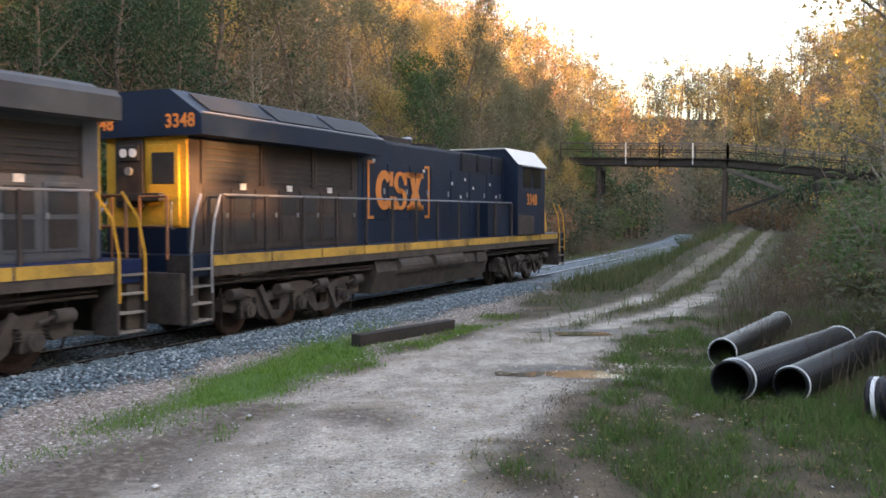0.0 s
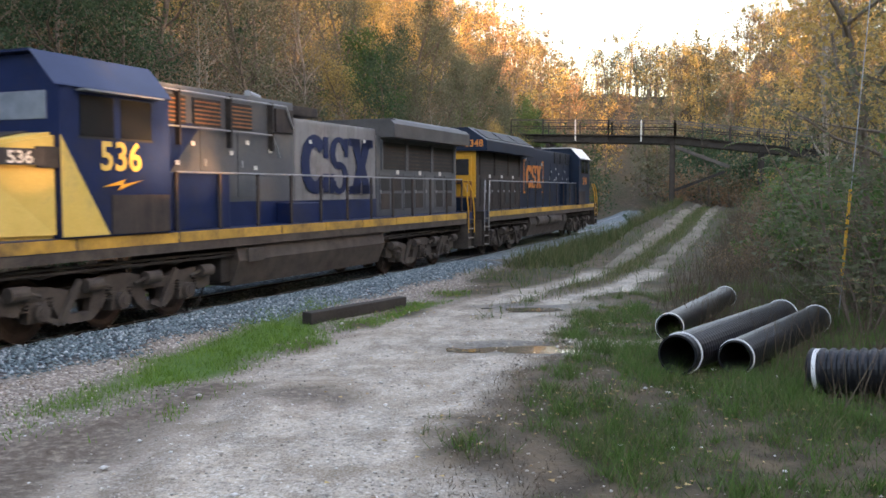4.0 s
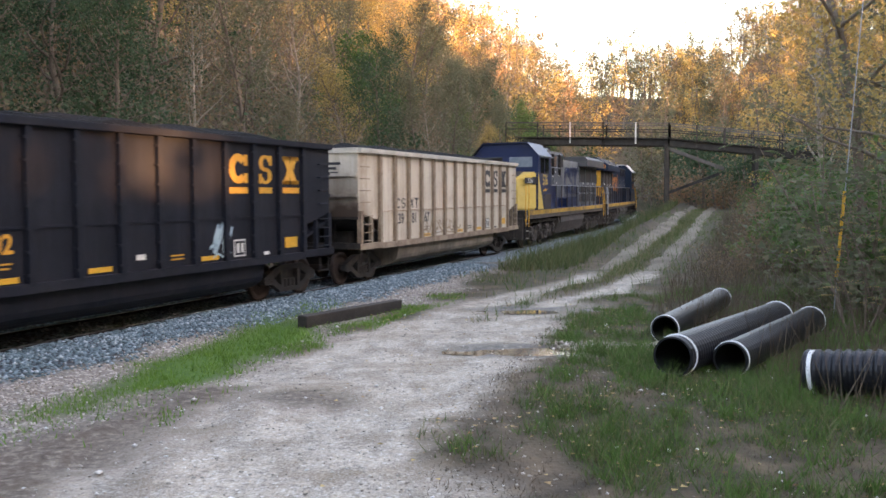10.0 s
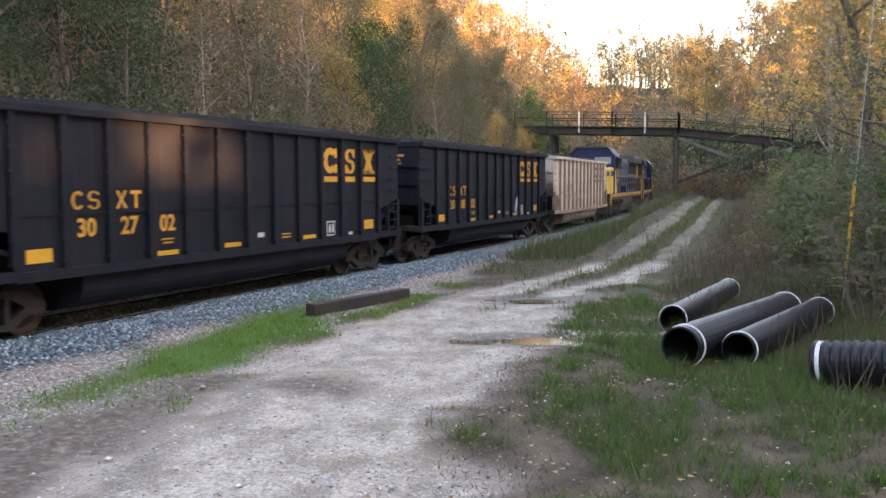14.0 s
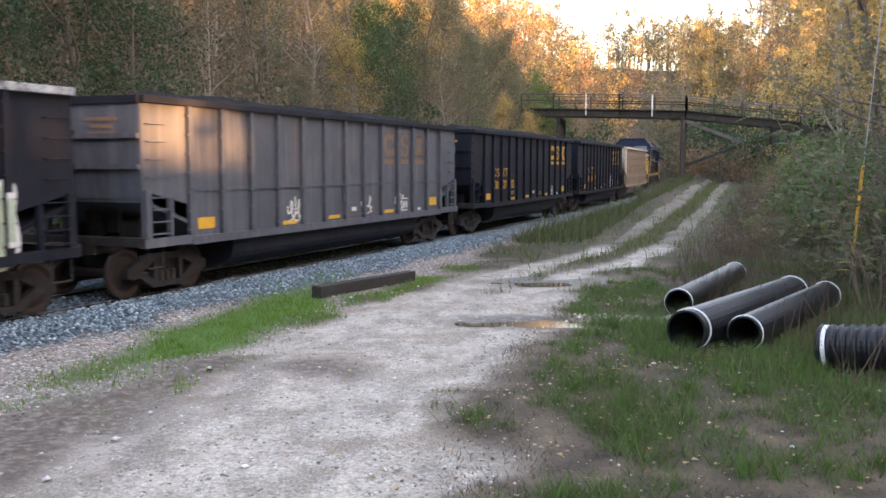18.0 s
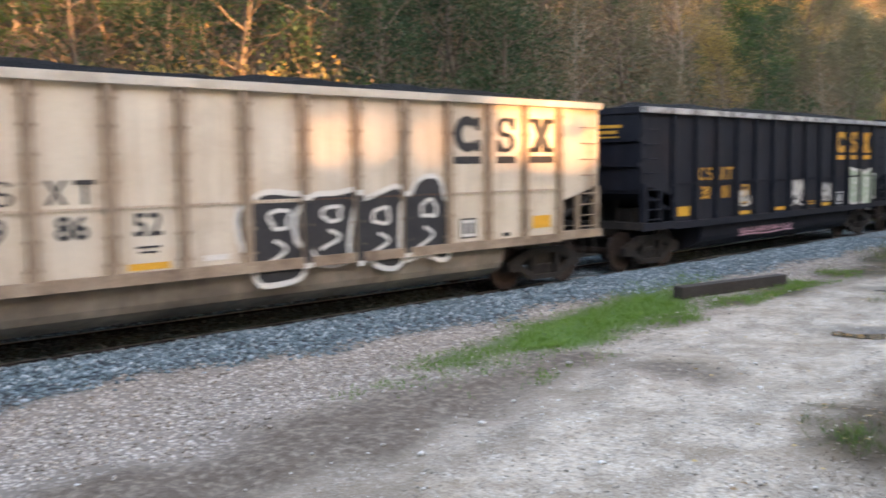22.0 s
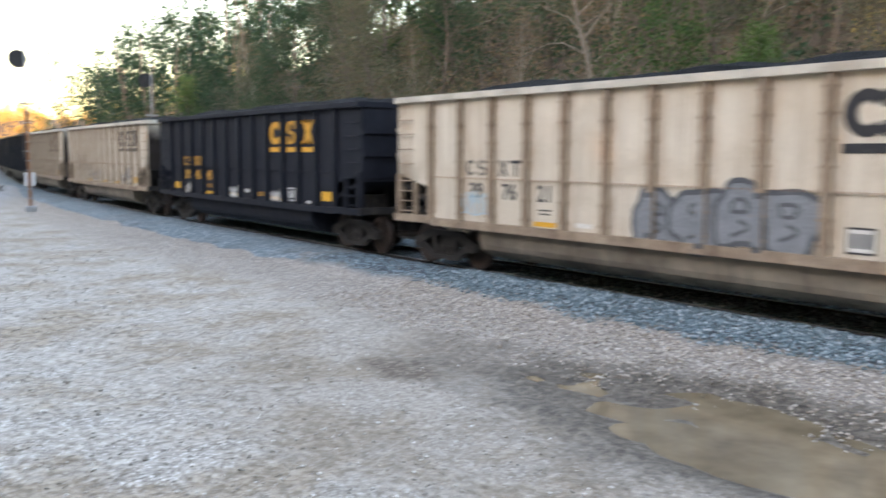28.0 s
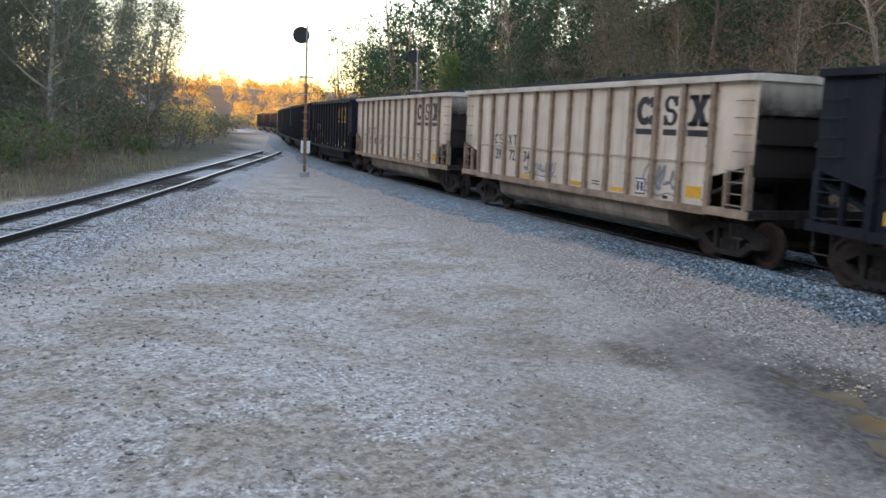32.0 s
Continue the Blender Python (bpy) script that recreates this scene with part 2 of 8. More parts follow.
M["white_paint"] = surface("white_paint", (0.58, 0.56, 0.51), (0.68, 0.66, 0.61), 3, 0.5, 0, 25, 0)
M["black_paint"] = surface("black_paint", (0.02, 0.02, 0.022), (0.04, 0.04, 0.042), 4, 0.55, 0, 25, 0)
M["loco_blue"] = surface("loco_blue", (0.005, 0.013, 0.030), (0.008, 0.018, 0.040), 1.2, 0.5, 0, 16, 0.04, 0.003, dirt=(0.026, 0.024, 0.026), dirt_scale=0.9, dirt_amt=(0.55, 0.9), spec=0.2, mott=0.12)
M["loco_navy"] = surface("loco_navy", (0.006, 0.015, 0.056), (0.010, 0.022, 0.074), 1.2, 0.42, 0, 16, 0.04, 0.003, dirt=(0.03, 0.03, 0.04), dirt_scale=0.9, dirt_amt=(0.5, 0.85), spec=0.22, mott=0.12)
M["loco_grey"] = surface("loco_grey", (0.060, 0.068, 0.078), (0.088, 0.096, 0.104), 1.2, 0.5, 0, 16, 0.04, 0.003, dirt=(0.13, 0.115, 0.1), dirt_scale=0.9, dirt_amt=(0.5, 0.85), mott=0.12)
M["glass_dark"] = surface("glass_dark", (0.012, 0.014, 0.016), (0.02, 0.022, 0.025), 2, 0.08, 0, 30, 0, spec=0.6)
M["lamp_glass"] = surface("lamp_glass", (0.7, 0.7, 0.68), (0.8, 0.8, 0.78), 2, 0.15, 0, 30, 0)
M["rust"] = surface("rust", (0.17, 0.075, 0.04), (0.28, 0.14, 0.075), 4, 0.85, 0.1, 40, 0.3, 0.004)
M["steel_grey"] = surface("steel_grey", (0.25, 0.26, 0.27), (0.35, 0.36, 0.37), 4, 0.5, 0.6, 40, 0.1, 0.003)
M["sign_white"] = surface("sign_white", (0.62, 0.64, 0.66), (0.72, 0.74, 0.76), 3, 0.6, 0, 25, 0)
M["rubber"] = surface("rubber", (0.02, 0.02, 0.02), (0.035, 0.035, 0.035), 4, 0.7, 0, 40, 0.1, 0.003)


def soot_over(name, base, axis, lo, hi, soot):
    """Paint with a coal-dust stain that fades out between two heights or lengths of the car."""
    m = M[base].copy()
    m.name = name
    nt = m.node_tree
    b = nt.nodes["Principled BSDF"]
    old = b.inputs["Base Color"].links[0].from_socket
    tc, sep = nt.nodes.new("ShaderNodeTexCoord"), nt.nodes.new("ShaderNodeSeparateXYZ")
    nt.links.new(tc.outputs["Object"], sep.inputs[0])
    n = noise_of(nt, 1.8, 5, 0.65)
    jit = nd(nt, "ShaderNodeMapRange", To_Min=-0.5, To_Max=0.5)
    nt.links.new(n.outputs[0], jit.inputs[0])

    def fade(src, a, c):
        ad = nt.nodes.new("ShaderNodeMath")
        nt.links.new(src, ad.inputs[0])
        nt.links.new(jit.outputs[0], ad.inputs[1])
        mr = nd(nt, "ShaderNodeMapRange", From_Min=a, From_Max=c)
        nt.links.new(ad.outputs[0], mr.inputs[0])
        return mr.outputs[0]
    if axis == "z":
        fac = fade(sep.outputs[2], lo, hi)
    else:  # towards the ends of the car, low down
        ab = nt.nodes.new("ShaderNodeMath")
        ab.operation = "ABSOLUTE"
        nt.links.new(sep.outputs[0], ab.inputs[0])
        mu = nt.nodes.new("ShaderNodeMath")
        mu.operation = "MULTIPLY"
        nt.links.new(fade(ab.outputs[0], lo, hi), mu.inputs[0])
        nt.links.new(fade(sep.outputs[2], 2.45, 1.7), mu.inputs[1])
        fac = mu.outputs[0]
    if axis == "x":  # rust that has spread from the ribs
        sh = nt.nodes.new("ShaderNodeMath")
        sh.inputs[1].default_value = 14.65 / 2 - 1.28
        nt.links.new(sep.outputs[0], sh.inputs[0])
        pp = nt.nodes.new("ShaderNodeMath")
        pp.operation = "PINGPONG"
        pp.inputs[1].default_value = (14.65 - 2 * 1.28) / 24
        nt.links.new(sh.outputs[0], pp.inputs[0])
        near = nd(nt, "ShaderNodeMapRange", From_Min=0.30, From_Max=0.05)
        nt.links.new(pp.outputs[0], near.inputs[0])
        n2 = noise_of(nt, 2.6, 6, 0.7)
        mu2 = nt.nodes.new("ShaderNodeMath")
        mu2.operation = "MULTIPLY"
        nt.links.new(near.outputs[0], mu2.inputs[0])
        nt.links.new(ramp(nt, n2.outputs[0], [(0.35, (0.1, 0.1, 0.1)), (0.65, (0.85, 0.85, 0.85))]).outputs[0], mu2.inputs[1])
        old = mixc(nt, mu2.outputs[0], old, (0.34, 0.225, 0.14))
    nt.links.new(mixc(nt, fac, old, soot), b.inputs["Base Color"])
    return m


M["car_white_side"] = soot_over("car_white_side", "car_white", "x", 6.5, 7.5, (0.05, 0.036, 0.028))
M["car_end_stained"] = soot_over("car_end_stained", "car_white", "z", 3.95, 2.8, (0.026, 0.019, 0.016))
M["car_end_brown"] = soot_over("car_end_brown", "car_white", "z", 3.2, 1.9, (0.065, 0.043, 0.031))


def puddle_mat():
    m, nt, b = nodes_of("puddle")
    n = noise_of(nt, 1.5, 3)
    col = ramp(nt, n.outputs[0], [(0.3, (0.115, 0.085, 0.052)), (0.7, (0.21, 0.162, 0.103))]).outputs[0]
    nt.links.new(col, b.inputs["Base Color"])
    b.inputs["Roughness"].default_value = 0.06
    b.inputs["IOR"].default_value = 1.33
    r = noise_of(nt, 9, 2)
    bump(nt, b, r.outputs[0], 0.04, 0.01)
    return m


M["puddle"] = puddle_mat()
M["loco_soot"] = surface("loco_soot", (0.020, 0.017, 0.018), (0.052, 0.040, 0.034), 1.4, 0.7, 0, 16, 0.05, 0.003, streak=(0.075, 0.055, 0.042), mott=0.15)
M["dusty_iron"] = surface("dusty_iron", (0.034, 0.028, 0.025), (0.080, 0.066, 0.055), 3, 0.85, 0, 30, 0.3, 0.006, dirt=(0.10, 0.083, 0.066), dirt_scale=1.6, dirt_amt=(0.5, 0.85), mott=0.25)
M["loco_grey_streaked"] = surface("loco_grey_streaked", (0.15, 0.155, 0.16), (0.22, 0.222, 0.22), 1.0, 0.55, 0, 16, 0.04, 0.003, dirt=(0.075, 0.068, 0.062), dirt_scale=0.8, dirt_amt=(0.5, 0.8), streak=(0.06, 0.054, 0.05), mott=0.12)
M["loco_roof"] = surface("loco_roof", (0.045, 0.044, 0.045), (0.085, 0.082, 0.078), 1.2, 0.6, 0, 16, 0.05, 0.003, dirt=(0.06, 0.05, 0.045), dirt_scale=0.9, dirt_amt=(0.5, 0.85), mott=0.12)
M["chord_worn"] = surface("chord_worn", (0.015, 0.015, 0.018), (0.55, 0.55, 0.53), 4.0, 0.6, 0, 16, 0.05, 0.003)

# ---- the cars of the train with their numbers, and the digits as outlines ----
CONSIST = [("white", ("39", "81", "67")), ("black", ("30", "08", "02")), ("black", ("30", "27", "02")), ("grey", ("30", "00", "00")), ("black", ("30", "01", "53")),
           ("white", ("39", "86", "52")), ("black", ("30", "06", "01")), ("black", ("30", "19", "62")), ("white", ("39", "76", "21")), ("black", ("30", "45", "45")),
           ("white", ("39", "72", "34")), ("white", ("39", "80", "16")), ("black", ("30", "11", "07")), ("black", ("30", "22", "18")), ("black", ("30", "09", "41")), ("black", ("30", "31", "25")), ("black", ("30", "17", "60")), ("white", ("39", "84", "03")), ("black", ("30", "28", "77")), ("black", ("30", "03", "19")), ("black", ("30", "40", "52")), ("black", ("30", "13", "36"))]


def make_digits(bold=0.018):
    jobs = sorted({(d, 0.31) for _, ds in CONSIST for d in ds} | {("3348", 0.4), ("3348", 0.26), ("536", 0.5), ("536", 0.2)})
    obs = []
    for body, height in jobs:
        cu = bpy.data.curves.new("text", "FONT")
        cu.body, cu.size, cu.offset, cu.extrude, cu.align_x = body, height * 1.38, bold * height * 1.6, 0.002, "CENTER"
        cu.resolution_u = 3
        ob = bpy.data.objects.new("text", cu)
        scene.collection.objects.link(ob)
        obs.append(ob)
    deps = bpy.context.evaluated_depsgraph_get()
    made = {k: bpy.data.meshes.new_from_object(o.evaluated_get(deps)) for k, o in zip(jobs, obs)}
    for o in obs:
        cu = o.data
        bpy.data.objects.remove(o)
        bpy.data.curves.remove(cu)
    return made


DIGITS, TEXT_CACHE = make_digits(), {}

# ---- plan: the two tracks and the dirt road as lines on the ground ----
RAIL = 0.20  # top of rail above the yard
BODY = 0.10  # cars and locomotives ride this much higher on their trucks
NODES = [(-420, -8), (-300, 17), (-240, 26), (-190, 34), (-140, 39), (-100, 37.55), (-60, 33.43), (-35, 29.93), (-20, 28.34), (0, 27.13), (27, 24.18), (70, 19.77), (110, 15), (160, 8), (260, -4)]


def bend(nodes, at, lo, hi, soft=41, step=0.5):
    """A line on the ground from headings (degrees clockwise from +y) along its length; s = 0 lies at the point at."""
    s = np.arange(lo, hi + 0.01, step)
    h = np.radians(np.interp(s, [n[0] for n in nodes], [n[1] for n in nodes]))
    h = np.convolve(np.pad(h, soft // 2, mode="edge"), np.ones(soft) / soft, mode="valid")
    x = np.concatenate([[0], np.cumsum((np.sin(h[1:]) + np.sin(h[:-1])) / 2 * step)])
    y = np.concatenate([[0], np.cumsum((np.cos(h[1:]) + np.cos(h[:-1])) / 2 * step)])
    i = int(round(-lo / step))
    return s, x + at[0] - x[i], y + at[1] - y[i], h


MAIN = bend(NODES, (-9.27, 10.6), -420, 260)
SIDE = bend([(-75, 40.5), (-40, 44), (-15, 44.5), (0, 44), (20, 50), (60, 62), (110, 66)], (-14.9, -25.6), -48, 110)
ROAD_PTS = [(-14, -26), (-6, -9), (-2.6, 2), (-1.8, 7), (-0.3, 13), (2.4, 21), (6.7, 27), (15.7, 48.5), (26, 75), (38, 105), (52, 140)]


def smooth_line(pts, step=0.5):
    p = np.array(pts, float)
    d = np.concatenate([[0], np.cumsum(np.hypot(*np.diff(p, axis=0).T))])
    s = np.arange(0, d[-1], step)
    x, y = np.interp(s, d, p[:, 0]), np.interp(s, d, p[:, 1])
    k = np.ones(13) / 13
    x, y = (np.convolve(np.pad(v, 6, mode="edge"), k, mode="valid") for v in (x, y))
    return s, x, y, np.arctan2(np.gradient(x), np.gradient(y))


ROAD = smooth_line(ROAD_PTS)


def at(line, s):
    """Place and heading on a line at the length s."""
    return np.interp(s, line[0], line[1]), np.interp(s, line[0], line[2]), np.interp(s, line[0], line[3])


def lateral(line, x, y):
    """How far points lie to the right of a line, and at what length of it."""
    x, y = np.atleast_1d(np.asarray(x, float)), np.atleast_1d(np.asarray(y, float))
    out, along = np.empty(len(x)), np.empty(len(x))
    last, near = len(line[1]) - 1, np.arange(-8, 9)
    cx, cy = line[1][::16], line[2][::16]
    for a in range(0, len(x), 4000):
        px, py = x[a:a + 4000, None], y[a:a + 4000, None]
        i = ((px - cx) ** 2 + (py - cy) ** 2).argmin(1) * 16  # coarse, then fine
        j = np.clip(i[:, None] + near, 0, last)
        dx, dy = px - line[1][j], py - line[2][j]
        k = (dx * dx + dy * dy).argmin(1)
        r = np.arange(len(k))
        i, dx, dy = j[r, k], dx[r, k], dy[r, k]
        h = line[3][i]
        side = dx * np.cos(h) - dy * np.sin(h)
        out[a:a + 4000] = np.where(side < 0, -1, 1) * np.hypot(dx, dy)
        along[a:a + 4000] = line[0][i]
    return out, along


def sstep(a, b, v):
    u = np.clip((v - a) / (b - a), 0, 1)
    return u * u * (3 - 2 * u)


def vnoise(x, y, scale, seed=0):
    """Smooth value noise on the plan."""
    x, y = np.asarray(x, float) * scale + seed * 17.3, np.asarray(y, float) * scale - seed * 9.1
    xi, yi = np.floor(x), np.floor(y)
    fx, fy = x - xi, y - yi
    fx, fy = fx * fx * (3 - 2 * fx), fy * fy * (3 - 2 * fy)

    def hsh(i, j):
        v = np.sin(i * 127.1 + j * 311.7 + seed * 74.7) * 43758.5453
        return v - np.floor(v)
    return (hsh(xi, yi) * (1 - fx) + hsh(xi + 1, yi) * fx) * (1 - fy) + (hsh(xi, yi + 1) * (1 - fx) + hsh(xi + 1, yi + 1) * fx) * fy


PUDDLES = [  # x, y, length, width, turn
    ("mud", -8.8, -0.6, 3.5, 1.3, 62), ("road", 2.35, 15.1, 1.3, 0.5, -8), ("far", 3.1, 20.9, 0.9, 0.4, -10), ("far", 4.9, 20.6, 0.5, 0.3, -10)]


def in_puddle(x, y):
    """1 deep inside a puddle, 0 at its shore, below 0 outside."""
    best = np.full(len(x), -9.0)
    for _, px, py, a, b, turn in PUDDLES:
        c, s = math.cos(radians(turn)), math.sin(radians(turn))
        u, v = (x - px) * c + (y - py) * s, -(x - px) * s + (y - py) * c
        wob = 0.35 * (vnoise(x, y, 1.6, 5) - 0.5) + 0.2 * (vnoise(x, y, 4.5, 6) - 0.5)
        best = np.maximum(best, 1 - np.hypot(u / a, v / b) + wob)
    return best


def terrain(x, y):
    """Height of the ground and its zones: ballast, gravel, dirt, grass."""
    x, y = np.asarray(x, float), np.asarray(y, float)
    d, s = lateral(MAIN, x, y)
    d2, s2 = lateral(SIDE, x, y)
    r, sr = lateral(ROAD, x, y)
    n1, n2, n3 = vnoise(x, y, 0.25, 1), vnoise(x, y, 0.9, 2), vnoise(x, y, 3.0, 3)
    near = (1 - sstep(24, 27, s)) * sstep(-27, -24, s)
    ballast = near * (1 - sstep(2.25, 2.75, np.where(d < 0, np.abs(d) * 1.35, d) + 0.22 * (n2 - 0.5) + 0.18 * (n3 - 0.5)))
    ballast2 = 1 - sstep(2.0, 2.9, np.abs(d2) + 0.6 * (n2 - 0.5))
    z = 0.08 * (n2 - 0.5) + 0.03 * (n3 - 0.5) + 0.25 * (n1 - 0.5) * sstep(3, 12, np.abs(d))
    z = z * (1 - 0.6 * np.maximum(ballast, ballast2))
    z += (0.06 + 0.15 * near) * (1 - sstep(1.7, 3.3, np.abs(d))) - 0.07 * near * (1 - sstep(0.86, 1.06, np.abs(d))) + 0.125 * (1 - sstep(1.6, 3.2, np.abs(d2)))
    # west hill behind the line
    w = np.maximum(-d - 4.2, 0)
    west = np.minimum(w * 0.55, 11) + np.clip(w - 20, 0, 60) * 0.35
    z += west * sstep(-230, -110, s) + 2.5 * (vnoise(x, y, 0.06, 8) - 0.5) * sstep(8, 30, w)
    # east bank, rising to a ridge that keeps the evening sun off the valley floor
    e = np.maximum(np.where(y > 4, np.minimum(r - 6.5, d - 12), d - 24), 0) * sstep(4, 16, np.abs(d2))
    north = sstep(55, 110, s)
    east = np.minimum(e * 0.2, 2.5) + np.clip(e - 10, 0, 45) * (0.218 + 0.10 * north) - np.clip(e - 60, 0, 60) * 0.15
    z += np.maximum(east, 0) + 1.0 * (vnoise(x, y, 0.06, 9) - 0.5) * sstep(10, 30, e)
    z += 1.1 * sstep(50, 110, sr) * (np.abs(r) < 30) * sstep(2.5, 6, d)
    z += 0.75 * sstep(3.2, 5.5, d) * (1 - sstep(7.5, 10, d)) * sstep(26, 45, s) * sstep(-0.6, -2.2, r)  # weedy bank between line and road
    # valley floor ends in hills to the north and south
    far = np.hypot(x, y)
    z += sstep(105, 230, y) * 26 + sstep(260, 420, far) * 16 * (y < 0)
    # dirt road: two ruts with a green strip between beyond the yard
    rut = np.minimum(np.abs(r - 0.8), np.abs(r + 0.8))
    open_ = 1 - sstep(15, 27, y + 2 * (n2 - 0.5))
    wide = np.interp(y, [-5, 4, 8, 12, 16, 20, 26, 40], [3.2, 2.6, 2.0, 1.95, 2.0, 1.85, 1.6, 1.5])
    dirt_near = 1 - sstep(wide * 0.82, wide * 1.12, np.abs(r) + 1.0 * (n2 - 0.5) + 0.5 * (n3 - 0.5))
    dirt_far = 1 - sstep(0.32, 0.55, rut + 0.35 * (n2 - 0.5))
    dirt = np.maximum(dirt_near * open_, dirt_far * (1 - sstep(28, 31, y)))
    yard = sstep(6, 1, y + 3 * (n1 - 0.5)) * (d > 0) * (d2 < 0.0)
    dirt = np.maximum(dirt, yard)
    z -= 0.05 * dirt_far * (1 - open_)
    gravel = (1 - sstep(4.6, 5.7, d + 0.9 * (n2 - 0.5) + 0.04 * np.maximum(y - 6, 0) ** 1.3)) * (d > 0)
    grass = (1 - dirt) * (1 - gravel) * (1 - ballast) * (1 - ballast2)
    grass = grass * (0.25 + 0.75 * sstep(0.3, 0.55, n2 * 0.6 + n1 * 0.4)) * (w < 0.5) * (1 - sstep(5, 9, e))
    patch = sstep(1.1, 0.5, np.hypot((r + 3.1 + 0.02 * (y - 15) ** 2) / 1.0, (y - 15.8) / 5.2) + 0.5 * (n2 - 0.5))
    grass = np.maximum(grass, patch)
    gravel, dirt = gravel * (1 - patch), dirt * (1 - patch)
    pud = in_puddle(x, y)
    z -= np.where(x > -5, 0.025, 0.07) * sstep(-0.15, 0.45, pud)
    wet = sstep(-0.65, 0.0, pud + 0.4 * (n3 - 0.5))
    soil = sstep(4.3, 5.2, d + 0.6 * (n2 - 0.5)) * (1 - sstep(5.6, 7.4, d + 1.6 * (n2 - 0.5))) * (1 - sstep(9, 14, y)) * sstep(-9, -3, y) * (1 - patch)
    soil = np.maximum(soil, sstep(4.6, 5.4, d + 0.5 * (n2 - 0.5)) * (1 - sstep(8.5, 10.5, d)) * (r < -0.8) * (1 - dirt * 0.7) * (1 - sstep(9, 13, y)) * sstep(-12, -5, y) * (1 - patch))
    soil = np.maximum(soil, (1 - gravel) * (1 - dirt) * (1 - patch) * (r < 0.3) * (d > 3) * sstep(1.5, 5, y) * (1 - sstep(13, 17, y)))
    grass = grass * (1 - soil)
    margin = sstep(1.2, 1.7, r) * (1 - sstep(2.1, 3.6, r + 1.6 * (n2 - 0.5) + 0.8 * (n3 - 0.5))) * sstep(3, 6, y) * (1 - sstep(14, 17, y))
    grass = grass * (1 - 0.85 * margin) * (0.35 + 0.65 * sstep(0.36, 0.52, 0.5 * vnoise(x, y, 1.3, 24) + 0.5 * n3))
    soil = np.maximum(soil, 0.15 * margin)
    soil = np.maximum(soil, 0.9 * sstep(1.2, 0.5, np.hypot((x + 1.2) / 1.0, (y - 11.9) / 0.55) + 0.7 * (n3 - 0.5)))
    soil = np.maximum(soil, sstep(1.25, 0.7, np.hypot(((x + 9.9) * 0.45 + (y + 5.2) * 0.89) / 1.0, ((x + 9.9) * 0.89 - (y + 5.2) * 0.45) / 0.4) + 0.5 * (n3 - 0.5)))
    z += 0.07 * soil * (n3 - 0.35)
    bare = sstep(0.52, 0.7, 0.55 * n2 + 0.45 * vnoise(x, y, 0.5, 21))
    grass = grass * (1 - 0.45 * bare * (r > 0) * (1 - sstep(22, 30, y)))
    return z, dict(ballast=np.maximum(ballast, 0.0), ballast2=ballast2, gravel=gravel * (1 - ballast), dirt=dirt, grass=grass, wet=wet, soil=soil, lawn=patch, yard=yard * (1 - soil), road_u=r, road_v=sr)


def ground_z(x, y):
    return float(terrain(np.array([x]), np.array([y]))[0][0])

# ---- mesh helpers ----
def mesh_from(name, verts, faces, mats, idx=None, smooth=False):
    me = bpy.data.meshes.new(name)
    me.from_pydata([tuple(v) for v in verts], [], [tuple(f) for f in faces])
    for m in (mats if isinstance(mats, (list, tuple)) else [mats]):
        me.materials.append(m)
    if idx is not None:
        me.polygons.foreach_set("material_index", np.asarray(idx, dtype=np.int32))
    if smooth:
        me.polygons.foreach_set("use_smooth", np.ones(len(me.polygons), dtype=bool))
    me.update()
    return me


def quads_mesh(name, v, mats):
    """A mesh of loose faces from an array of n x k x 3 corners."""
    n, k = v.shape[:2]
    me = bpy.data.meshes.new(name)
    me.vertices.add(n * k)
    me.vertices.foreach_set("co", np.ascontiguousarray(v, dtype=np.float32).ravel())
    me.loops.add(n * k)
    me.loops.foreach_set("vertex_index", np.arange(n * k, dtype=np.int32))
    me.polygons.add(n)
    me.polygons.foreach_set("loop_start", np.arange(0, n * k, k, dtype=np.int32))
    me.materials.append(mats)
    me.update(calc_edges=True)
    return me


def part(name, me, parent=None, label="", m=None):
    """Links a mesh or bmesh as one object, under a parent if there is one."""
    if isinstance(me, tuple):
        bm, mat = me
        data = bpy.data.meshes.new(name)
        bm.to_mesh(data)
        bm.free()
        data.materials.append(mat)
        me = data
    ob = new(name, me)
    if parent is not None:
        ob.parent = parent
    if m is not None:
        ob.matrix_basis = m
    return tagged(ob, label) if label else ob


def box(bm, x0, x1, y0, y1, z0, z1, bevel=0.0):
    m = Matrix.Translation(((x0 + x1) / 2, (y0 + y1) / 2, (z0 + z1) / 2)) @ Matrix.Diagonal((abs(x1 - x0), abs(y1 - y0), abs(z1 - z0), 1))
    r = bmesh.ops.create_cube(bm, size=1, matrix=m)
    if bevel:
        es = {e for v in r["verts"] for e in v.link_edges}
        bmesh.ops.bevel(bm, geom=list(es), offset=bevel, segments=2, profile=0.7, affect="EDGES")
    return bm


def beam(bm, a, b, w, h=None, up=(0, 0, 1)):
    """A square beam from a to b."""
    a, b = Vector(a), Vector(b)
    d = b - a
    z = d.normalized()
    x = Vector(up).cross(z)
    if x.length < 1e-3:
        x = Vector((1, 0, 0)).cross(z)
    x.normalize()
    y = z.cross(x)
    m = Matrix((x, y, z)).transposed().to_4x4()
    m.translation = (a + b) / 2
    bmesh.ops.create_cube(bm, size=1, matrix=m @ Matrix.Diagonal((w, h or w, d.length, 1)))
    return bm


